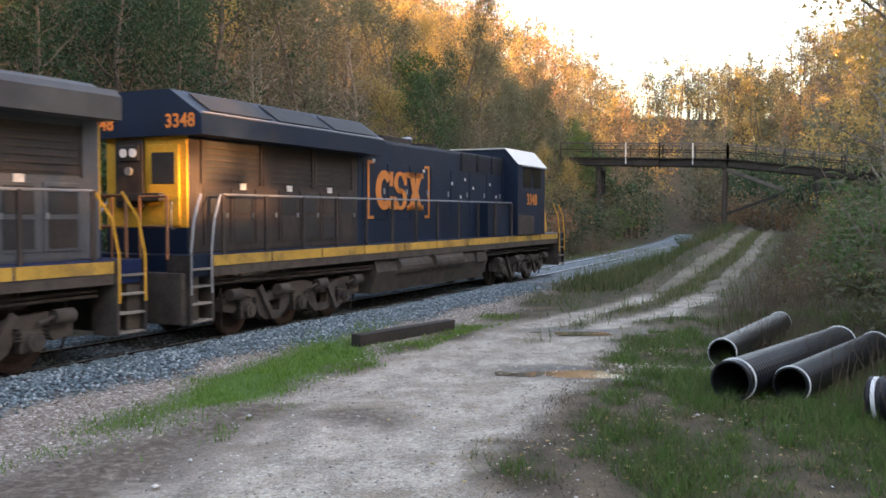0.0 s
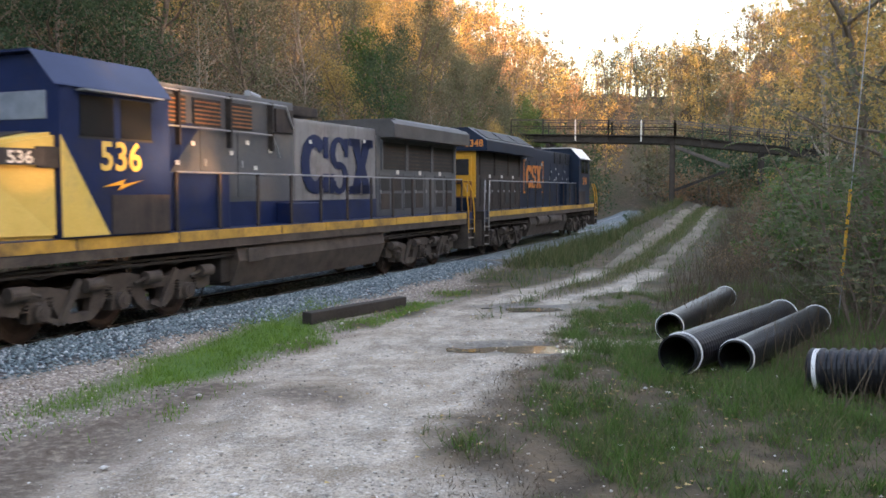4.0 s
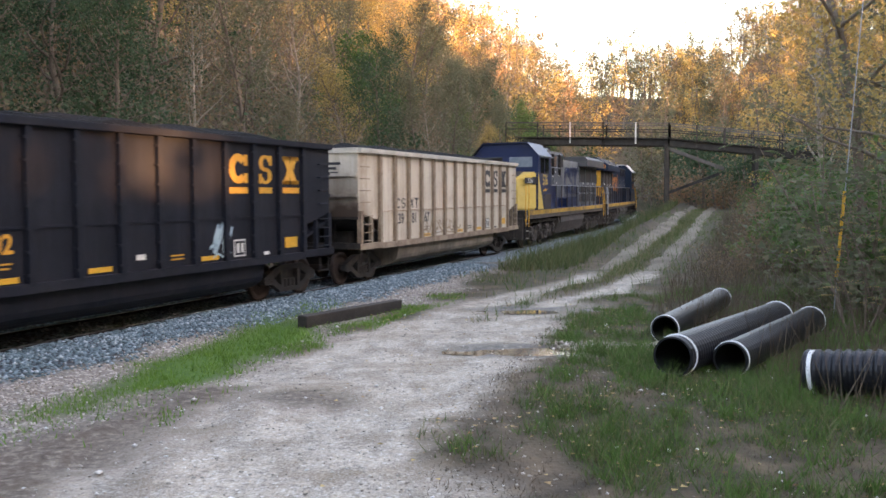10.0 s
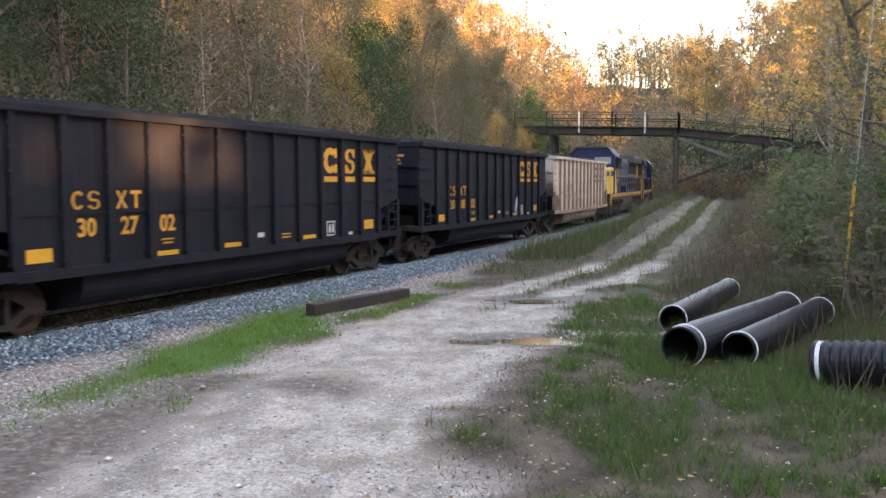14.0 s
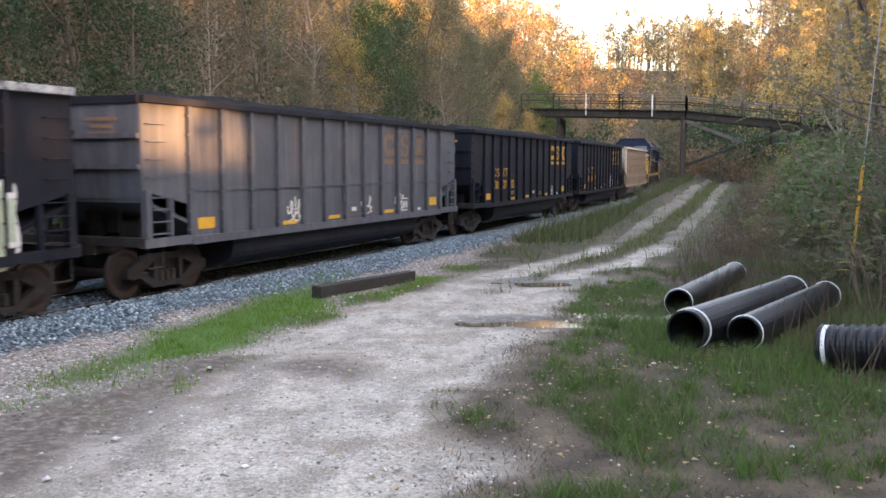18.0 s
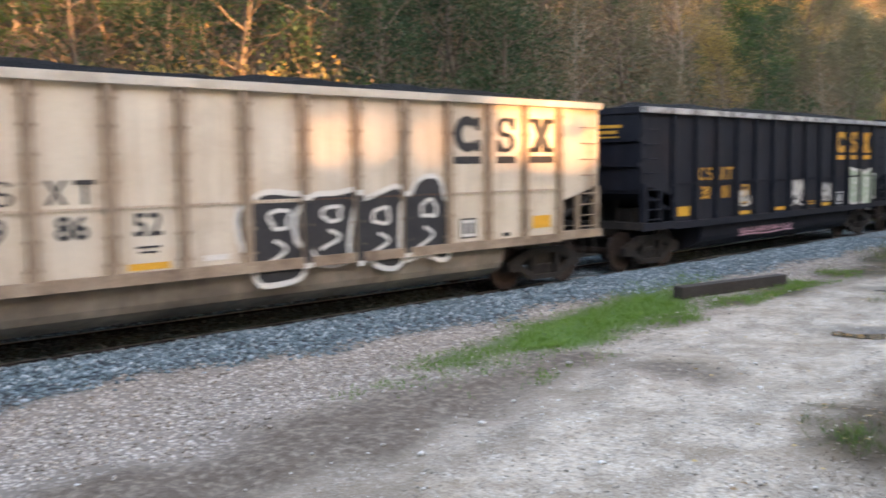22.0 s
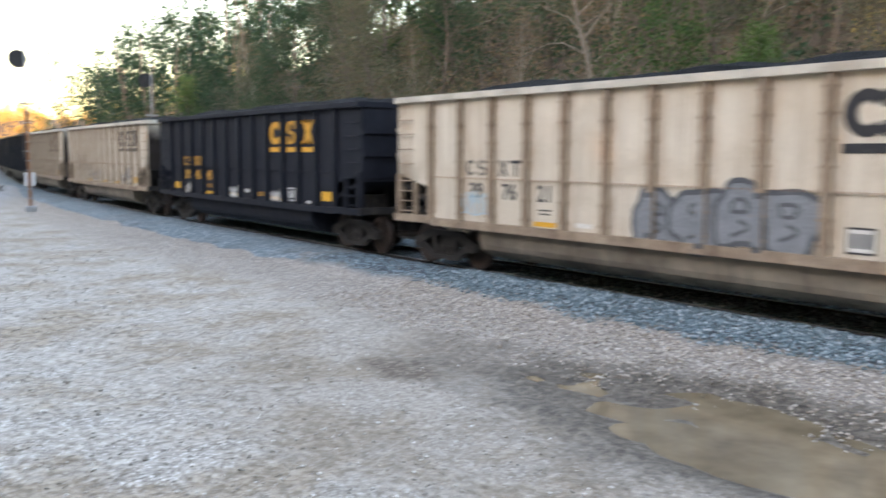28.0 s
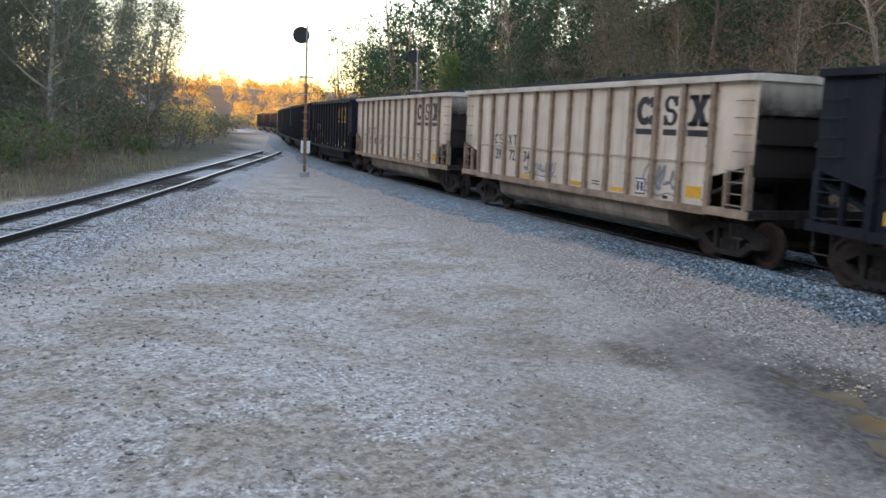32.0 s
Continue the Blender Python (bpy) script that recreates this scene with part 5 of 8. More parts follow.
def gondola(style, label, group):
    """A coal gondola with ribbed sides, open ends, a belly between the trucks and a heap of coal."""
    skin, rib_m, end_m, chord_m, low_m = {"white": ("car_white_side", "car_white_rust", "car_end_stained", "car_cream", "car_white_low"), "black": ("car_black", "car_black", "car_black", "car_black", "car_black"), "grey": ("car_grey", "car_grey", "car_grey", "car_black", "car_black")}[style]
    ob = tagged(new("coal_gondola"), label, "rail car", group)
    panels = PANELS[style]
    pitch = (CL - 2 * END) / panels
    hx = CL / 2
    zc = 1.92  # where the sloping end floor starts
    for sy in (-1, 1):
        # side sheet with the corner cut away over the trucks
        bm = bmn()
        poly = [(-hx, CZ1 - 0.1), (-hx, zc), (-hx + END, 1.62), (-hx + END, CZ0), (hx - END, CZ0), (hx - END, 1.62), (hx, zc), (hx, CZ1 - 0.1)]
        prism(bm, poly, "y", *sorted((sy * SHEET, sy * (SHEET - 0.03))))
        part("side_sheet", (bm, M[skin]), ob)
        bm = bmn()
        for sx in (-1, 1):  # sill across the open ends, and the long sill
            box(bm, sx * (hx - END) - 0.02, sx * (hx + 0.05), sy * (CW / 2 - 0.16), sy * CW / 2, CZ0 - 0.02, CZ0 + 0.14)
        box(bm, -hx + END, hx - END, sy * (CW / 2 - 0.12), sy * (CW / 2 - 0.005), CZ0 - 0.05, CZ0 + 0.11)
        part("side_sill", (bm, M[rib_m]), ob)
        bm = bmn()
        box(bm, -hx - 0.02, hx + 0.02, sy * (SHEET - 0.06), sy * (CW / 2 + 0.02), CZ1 - 0.13, CZ1, 0.015)
        part("top_chord", (bm, M[chord_m]), ob)
        bm = bmn()
        box(bm, -hx + END, hx - END, sy * SHEET, sy * (SHEET + 0.022), 1.86, 1.91)
        part("seam_strip", (bm, M[skin]), ob)
        vs, fs = [], []
        for k in range(panels):
            for q in range(9):
                cx, w = -hx + END + (k + (q + 0.5) / 9) * pitch, 0.014
                o = len(vs)
                vs += [(cx + dx * w, sy * (SHEET + dy), 1.885 + dz * w) for dy in (0.02, 0.034) for dx, dz in ((-1, -1), (1, -1), (1, 1), (-1, 1))]
                fs += [(o + 4, o + 5, o + 6, o + 7)] + [(o + i, o + (i + 1) % 4, o + 4 + (i + 1) % 4, o + 4 + i) for i in range(4)]
        tagged(part("rivet_seam", mesh_from("rivet_seam", vs, fs, M["rust" if style == "white" else rib_m]), ob), kind="stuff")
        for sx in (-1, 1):  # end posts and grab irons
            bm = bmn()
            box(bm, sx * (hx - 0.16), sx * (hx - 0.02), sy * (CW / 2 - 0.15), sy * (CW / 2 - 0.02), CZ0 + 0.12, zc)
            post = part("corner_post", (bm, M[rib_m]), ob)
            bm = bmn()
            box(bm, sx * (hx - 0.74), sx * (hx - 0.66), sy * (CW / 2 - 0.12), sy * (CW / 2 - 0.02), CZ0 + 0.12, 1.75)
            part("corner_post", (bm, M[rib_m]), ob)
            for k in range(4):
                bm = bmn()
                z = 1.12 + 0.22 * k
                rod(bm, (sx * (hx - 0.12), sy * (CW / 2 + 0.01), z), (sx * (hx - 0.68), sy * (CW / 2 + 0.01), z), 0.014, 6)
                part("rung", (bm, M[rib_m]), ob)
            for k in range(4):
                bm = bmn()
                z = 2.15 + 0.32 * k
                bent_rod(bm, [(sx * (hx - 0.1), sy * SHEET, z), (sx * (hx - 0.1), sy * (SHEET + 0.07), z), (sx * (hx - 0.55), sy * (SHEET + 0.07), z), (sx * (hx - 0.55), sy * SHEET, z)], 0.012)
                part("grab_iron", (bm, M[rib_m]), ob)
            bm = bmn()
            bent_rod(bm, [(sx * (hx - 0.1), sy * (CW / 2 - 0.08), CZ0), (sx * (hx - 0.1), sy * (CW / 2 - 0.08), 0.5), (sx * (hx - 0.5), sy * (CW / 2 - 0.08), 0.5), (sx * (hx - 0.5), sy * (CW / 2 - 0.08), CZ0)], 0.018)
            part("stirrup", (bm, M["iron"]), ob)
    bm = bmn()
    box(bm, -0.065, 0.065, -0.045, 0.045, CZ0 + 0.06, CZ1 - 0.12, 0.012)
    for k in range(7):
        for sx in (-1, 1):
            box(bm, sx * 0.065, sx * 0.10, -0.04, -0.01, 1.12 + 0.36 * k, 1.16 + 0.36 * k)
            box(bm, sx * 0.065, sx * 0.10, 0.01, 0.04, 1.12 + 0.36 * k, 1.16 + 0.36 * k)
    rib = bpy.data.meshes.new("rib")
    bm.to_mesh(rib)
    bm.free()
    rib.materials.append(M[rib_m])
    for sy in (-1, 1):
        for k in range(panels + 1):
            part("rib", rib, ob, "", pose(-hx + END + k * pitch, sy * (SHEET + 0.043), 0))
    for sx in (-1, 1):
        bm = bmn()
        box(bm, sx * hx - 0.02, sx * hx + 0.02, -SHEET + 0.01, SHEET - 0.01, zc - 0.15, CZ1 - 0.1)
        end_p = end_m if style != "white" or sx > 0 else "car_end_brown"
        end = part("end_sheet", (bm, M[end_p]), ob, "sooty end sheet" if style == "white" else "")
        bm = bmn()
        box(bm, sx * (hx + 0.03) - 0.05, sx * (hx + 0.03) + 0.05, -SHEET, SHEET, CZ1 - 0.14, CZ1 + 0.004, 0.015)
        part("end_chord", (bm, M[chord_m]), end)
        for z in (2.3, 2.85):
            bm = bmn()
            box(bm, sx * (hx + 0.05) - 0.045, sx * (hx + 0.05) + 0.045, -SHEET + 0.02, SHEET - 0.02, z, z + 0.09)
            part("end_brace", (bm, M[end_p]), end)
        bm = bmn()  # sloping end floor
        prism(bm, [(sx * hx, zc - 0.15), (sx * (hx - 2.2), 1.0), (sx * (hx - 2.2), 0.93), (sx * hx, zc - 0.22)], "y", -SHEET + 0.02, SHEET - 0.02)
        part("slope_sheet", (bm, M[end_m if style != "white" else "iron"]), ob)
        bm = bmn()
        box(bm, sx * (hx - 1.5), sx * (hx + 0.05), -0.4, 0.4, 0.72, 0.98, 0.02)
        box(bm, sx * (hx - 0.1), sx * (hx + 0.06), -CW / 2 + 0.02, CW / 2 - 0.02, CZ0, CZ0 + 0.16)
        part("draft_sill", (bm, M["iron"]), ob)
        part("brake_reservoir", (rod(bmn(), (sx * (hx - 0.75), 0.3, 1.0), (sx * (hx - 0.75), 0.3, 1.62), 0.2, 14), M["iron"]), ob)
        part("brake_rod", (rod(bmn(), (sx * (hx - 0.5), -0.5, 0.9), (sx * (hx - 0.5), -0.5, 1.8), 0.03), M["iron"]), ob)
        part("brake_cylinder", (box(bmn(), sx * (hx - 0.95), sx * (hx - 0.55), -0.9, -0.4, 0.95, 1.35, 0.02), M["iron"]), ob)
        truck(ob, sx * 6.17)
        coupler(ob, sx * (hx + 0.02), sx)
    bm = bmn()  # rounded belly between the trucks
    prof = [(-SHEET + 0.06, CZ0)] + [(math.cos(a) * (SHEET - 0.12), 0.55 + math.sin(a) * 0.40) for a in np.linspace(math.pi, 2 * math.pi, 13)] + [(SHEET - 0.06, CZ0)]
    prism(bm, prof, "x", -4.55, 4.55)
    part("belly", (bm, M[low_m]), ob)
    # heap of coal
    nx, ny = 40, 10
    vs, fs = [], []
    for i in range(nx + 1):
        for j in range(ny + 1):
            u, w = i / nx, j / ny
            x, y = (u - 0.5) * (CL - 0.1), (w - 0.5) * 2 * (SHEET - 0.04)
            edge = min(1, u * 9, (1 - u) * 9) * (math.sin(math.pi * w) ** 0.5 if 0 < w < 1 else 0)
            vs.append((x, y, CZ1 - 0.13 + 0.42 * edge * (0.85 + 0.5 * noise.noise((x * 0.8, y * 1.1, 3.1))) + 0.03 * noise.noise((x * 5, y * 5, 1))))
    for i in range(nx):
        for j in range(ny):
            a = i * (ny + 1) + j
            fs.append((a, a + ny + 1, a + ny + 2, a + 1))
    part("coal_load", mesh_from("coal_load", vs, fs, M["coal"]), ob, "heaped black coal")
    return ob


def panel_x(k, style="white"):
    """Middle of side panel k, counted from the rear end bay."""
    n = PANELS[style]
    if k > 6:
        k -= 12 - n
    return -CL / 2 + END + (k - 0.5) * (CL - 2 * END) / n


def car_marks(ob, style, digits, faded=False, first=10):
    """Lettering in plain shapes, fleet number, reflectors and data panels on both sides."""
    ink = {"white": M["black_paint"], "black": M["orange_paint"], "grey": M["car_grey_faded"]}[style]
    pale, dark = ("white_paint", "black_paint") if style != "white" else ("black_paint", "white_paint")
    for sy in (-1, 1):
        y = sy * (SHEET + 0.006)

        def px(k):
            return panel_x(k, style) * -sy

        for k, w in enumerate((0, 1, 2)):
            emblem(w, (0.66, 0.5, 0.72)[k], 0.64, ink, ob, on_side(px(first + k), 2.93, y, sy))
            plate("underline", (0.66, 0.5, 0.72)[k], 0.13, ink, ob, on_side(px(first + k), 2.47, y, sy))
        if not faded:
            for k, pr in enumerate(digits):
                part("fleet_number", text_mesh(pr, 0.31, ink), ob, "", on_side(px(2 + k), 1.50, y, sy))
                if k < 2:
                    for j, q in enumerate((-0.18, 0.18)):  # reporting marks as plain shapes
                        part("reporting_mark", emblem_mesh(4 + 2 * k + j, 0.27, 0.31, ink), ob, "", on_side(px(2 + k) - q * sy, 2.10, y, sy))
                else:
                    for q in range(2):
                        plate("data_line", 0.34 - 0.08 * (q % 2), 0.028, ink, ob, on_side(px(2 + k), 1.34 - 0.07 * q, y, sy))
        marks = [(4, 0.58, 0.09, 1.08, "yellow"), (9, 0.56, 0.09, 1.1, "yellow"), (12, 0.52, 0.24, 1.27, "yellow")]
        marks += [(1, 0.52, 0.22, 1.24, "yellow"), (6, 0.56, 0.09, 1.1, "yellow"), (7, 0.24, 0.1, 1.25, "white_paint")] if style != "white" else [(5, 0.4, 0.08, 1.12, "white_paint"), (7, 0.56, 0.09, 1.1, "yellow")]
        for p, w, h, z, mt in marks:
            plate("reflector", w, h, M[mt], ob, on_side(px(p), z, y, sy))
        pan = plate("data_panel", 0.40, 0.36, M[pale], ob, on_side(px(10), 1.25, y, sy))
        plate("panel_field", 0.34, 0.30, M["car_black" if style != "white" else dark], pan, Matrix.Translation((0, 0, 0.003)))
        for q in (-0.07, 0.08):
            plate("panel_mark", 0.09, 0.2, M[pale], pan, Matrix.Translation((q, 0, 0.006)))
        plate("data_panel", 0.2, 0.07, M["white_paint" if style != "white" else "black_paint"], ob, on_side(px(11), 1.08, y, sy))
        for q in range(2):
            plate("data_line", 0.36, 0.028, ink, ob, on_side(px(8), 1.22 - 0.07 * q, y, sy))
    for q, w in enumerate((0.75, 0.5, 0.6)):  # lines on the rear end sheet
        bm = bmn()
        box(bm, -0.006, 0.006, -w / 2, w / 2, -0.035, 0.035)
        part("data_line", (bm, ink), ob, "", pose(-CL / 2 - 0.026, -0.6, 3.2 - 0.13 * q))


def band(pts, width, closed=False):
    """A flat painted stroke along points: vertices and quads."""
    p = np.asarray(pts, float)
    d = (np.roll(p, -1, 0) - np.roll(p, 1, 0)) if closed else np.gradient(p, axis=0)
    d /= np.maximum(np.linalg.norm(d, axis=1), 1e-6)[:, None]
    nrm = np.stack([-d[:, 1], d[:, 0]], 1) * width / 2
    n = len(p)
    v = [(*q, 0.0) for q in (p + nrm)] + [(*q, 0.0) for q in (p - nrm)]
    return v, [(i, (i + 1) % n, n + (i + 1) % n, n + i) for i in range(n if closed else n - 1)]


def stroke(pts, width, ink, parent, m, label="", closed=False):
    v, f = band(pts, width, closed)
    return part("graffiti_stroke", mesh_from("graffiti_stroke", v, f, M[ink]), parent, label, m)


def scrawl(seed, w, h, n):
    """Sprayed tags: each a looping stroke that rises and falls."""
    rng = random.Random(seed)
    out = []
    for k in range(n):
        cx, ph, loops = (k + 0.5) / n * w - w / 2, rng.uniform(0, 6.28), rng.uniform(1.2, 2.4)
        sw, tilt, tall = w / n * rng.uniform(0.75, 1.1), rng.uniform(-0.3, 0.5), h * rng.uniform(0.6, 1.0)
        pts = []
        for i in range(34):
            u = i / 33
            a = ph + u * loops * 6.28
            y = tall / 2 * math.sin(a) * (0.75 + 0.25 * math.sin(2.3 * a))
            pts.append((cx + (u - 0.5) * sw * 0.8 + 0.22 * sw * math.cos(a) + tilt * y, y + 0.04 * h * math.sin(7 * u)))
        out.append(pts)
    return out


def graffiti(ob, x, z, w, h, n, seed, ink, fill=None, label="painted scrawl"):
    """A row of bubble shapes with an outline, or a tag of thin strokes."""
    y = -(SHEET + 0.012) if z > 0.8 else -(SHEET - 0.10)
    m = on_side(x, z, y, -1)
    if not fill:
        first = None
        for q in scrawl(seed, w * 0.95, h * 0.95, n):
            o = stroke(q, min(0.075, 0.03 + 0.045 * h), ink, first or ob, Matrix() if first else m, "" if first else label)
            first = first or o
        flick = [(-w / 2 + w * i / 11, -h * 0.46 + 0.05 * h * math.sin(i * 0.9 + seed)) for i in range(12)]
        stroke(flick, 0.035, ink, first, Matrix.Translation((0, 0, 0.001)))
        return
    rng = random.Random(seed + 5)

    def bubble(cx, cy, rx, ry, ph):
        pts = []
        for k in range(36):
            a = 2 * math.pi * k / 36
            r = 1 + 0.12 * math.sin(3 * a + ph) + 0.07 * math.sin(5 * a + 2 * ph)
            c, s = math.cos(a), math.sin(a)
            pts.append((cx + math.copysign(abs(c) ** 0.7, c) * rx * r, cy + math.copysign(abs(s) ** 0.7, s) * ry * r))
        return pts
    base = None
    step = w / n
    pitch = (CL - 2 * END) / PANELS["white"]
    for k in range(n):
        cx, cy, ph = (k + 0.5) * step - w / 2, rng.uniform(-0.07, 0.07) * h, rng.uniform(0, 6)
        rx, ry = step * 0.6, h * rng.uniform(0.42, 0.52)
        up = 0.003 + 0.004 * k
        body = poly_plate("graffiti", [bubble(cx, cy, rx, ry, ph)], M[fill], base or ob, Matrix.Translation((0, 0, up)) if base else m @ Matrix.Translation((0, 0, up)), "" if base else label, 0.001)
        lift = 0.0015 if body.parent is ob else 0.0
        base = base or body
        lay = Matrix.Translation((0, 0, (0.0 if body is base else up) + 0.002 + lift))
        stroke(bubble(cx, cy, rx, ry, ph), 0.085, ink, base, lay, "", True)
        stroke(bubble(cx + rx * rng.uniform(-0.1, 0.1), cy + ry * 0.35, rx * 0.28, ry * 0.2, ph), 0.06, ink, base, lay, "", True)
        stroke([(cx - rx * 0.1 + 0.35 * rx * math.sin(i * 0.5), cy - ry * 0.1 - ry * 0.065 * i) for i in range(9)], 0.06, ink, base, lay)
    for k in range(13):  # the paint runs on over the ribs
        xr = -CL / 2 + END + k * pitch - x
        if abs(xr) < w * 0.47:
            u = abs(xr) / (w * 0.5)
            top = h * (0.42 - 0.14 * u * u)
            poly_plate("graffiti", [[(xr - 0.066, -top), (xr + 0.066, -top), (xr + 0.066, top), (xr - 0.066, top)]], M[fill], base, Matrix.Translation((0, 0, 0.088)), "", 0.001)
            for e in (-top, top):
                stroke([(xr - 0.066, e), (xr, e), (xr + 0.066, e)], 0.085, ink, base, Matrix.Translation((0, 0, 0.0905)))


M["car_grey_faded"] = surface("car_grey_faded", (0.17, 0.10, 0.06), (0.2, 0.125, 0.075), 4, 0.6, 0, 25, 0)
M["spray_cream"] = surface("spray_cream", (0.36, 0.32, 0.23), (0.5, 0.45, 0.33), 2, 0.6, 0, 25, 0)
M["spray_green"] = surface("spray_green", (0.30, 0.37, 0.27), (0.40, 0.46, 0.34), 3, 0.6, 0, 25, 0)
M["spray_grey"] = surface("spray_grey", (0.16, 0.17, 0.18), (0.24, 0.25, 0.26), 3, 0.6, 0, 25, 0)
M["spray_dark"] = surface("spray_dark", (0.06, 0.065, 0.07), (0.11, 0.115, 0.12), 3, 0.6, 0, 25, 0)
M["spray_pink"] = surface("spray_pink", (0.42, 0.22, 0.28), (0.5, 0.3, 0.34), 3, 0.6, 0, 25, 0)
M["spray_blue"] = surface("spray_blue", (0.32, 0.45, 0.5), (0.4, 0.52, 0.58), 3, 0.6, 0, 25, 0)


# ---- locomotives; the cab end is +x ----
def loco_truck(parent, x):
    """Three-axle truck: a waved cast frame with journals, springs, brake gear and sand pipes."""
    t = part("truck", (box(bmn(), -1.6, 1.6, -0.9, 0.9, 0.62, 0.85, 0.03), M["iron"]), parent, "", pose(x, 0, -BODY))
    for sy in (-1, 1):
        bm = bmn()
        outer = [(-2.62, 0.80), (-2.62, 0.56), (-2.25, 0.50), (-2.12, 0.66), (-1.58, 0.66), (-1.42, 0.38), (-1.2, 0.26), (-0.68, 0.26), (-0.46, 0.42), (-0.28, 0.66), (0.28, 0.66), (0.46, 0.42), (0.68, 0.26), (1.2, 0.26), (1.42, 0.38), (1.58, 0.66), (2.12, 0.66), (2.25, 0.50), (2.62, 0.56), (2.62, 0.80), (2.2, 0.96), (1.6, 0.92), (1.1, 0.80), (0.6, 0.92), (0.25, 1.0), (-0.25, 1.0), (-0.6, 0.92), (-1.1, 0.80), (-1.6, 0.92), (-2.2, 0.96)]
        holes = [[(c - 0.2, 0.42), (c - 0.26, 0.66), (c + 0.26, 0.66), (c + 0.2, 0.42)] for c in (-0.93, 0.93)]
        frame_with_windows(bm, outer, holes, 0, 0.17)
        sf = part("sideframe", (bm, M["dusty_iron"]), t, "", pose(0, sy * 1.1 - 0.085, 0))
        out = 0.085 + sy * 0.085  # outer face of the frame

        def fit(name, b, mat="dusty_iron"):
            return part(name, (b, M[mat]), sf)
        for c in (-1.85, 0, 1.85):
            bm = bmn()
            box(bm, c - 0.2, c + 0.2, -0.02, 0.19, 0.36, 0.70, 0.03)
            rod(bm, (c, out - sy * 0.1, 0.53), (c, out + sy * 0.13, 0.53), 0.15, 14)
            rod(bm, (c, out + sy * 0.12, 0.53), (c, out + sy * 0.16, 0.53), 0.09, 10)
            fit("journal_box", bm)
            for q in (-0.26, 0.26):
                bm = bmn()
                for k in range(4):
                    rod(bm, (c + q, out - sy * 0.02, 0.56 + 0.055 * k), (c + q, out - sy * 0.02, 0.59 + 0.055 * k), 0.075, 10)
                fit("spring", bm, "iron")
        for c, d in ((-2.35, 1), (-0.75, 1), (0.75, -1), (2.35, -1)):
            bm = bmn()
            rod(bm, (c - 0.18, out + sy * 0.1, 0.88), (c + 0.18, out + sy * 0.1, 0.88), 0.12, 14)
            rod(bm, (c + d * 0.18, out + sy * 0.1, 0.88), (c + d * 0.46, out + sy * 0.1, 0.80), 0.035, 8)
            fit("brake_cylinder", bm)
        for c in (-1.25, 1.25):
            bm = bmn()
            beam(bm, (c - 0.25, out + sy * 0.06, 0.98), (c + 0.2, out + sy * 0.06, 0.3), 0.07, 0.12)
            beam(bm, (c + 0.2, out + sy * 0.06, 0.3), (c + 0.5, out + sy * 0.06, 0.42), 0.05, 0.09)
            fit("brake_lever", bm)
        for c in (-2.55, 2.55):
            bm = bmn()
            bent_rod(bm, [(c, out - sy * 0.1, 1.15), (c * 1.01, out - sy * 0.08, 0.6), (c * 0.96, out - sy * 0.16, 0.18)], 0.022)
            fit("sand_pipe", bm, "iron")
        bm = bmn()
        pts = [(-2.4 + 0.3 * k, out + sy * 0.02, 1.12 + 0.05 * math.sin(k * 1.7)) for k in range(17)]
        bent_rod(bm, pts, 0.022)
        fit("air_hose", bm, "rubber")
    for ax in (-1.85, 0, 1.85):
        w = part("wheelset", WHEEL, t, "", pose(ax, 0, 0.533))
        w.scale = (1.167, 1, 1.167)
    return t


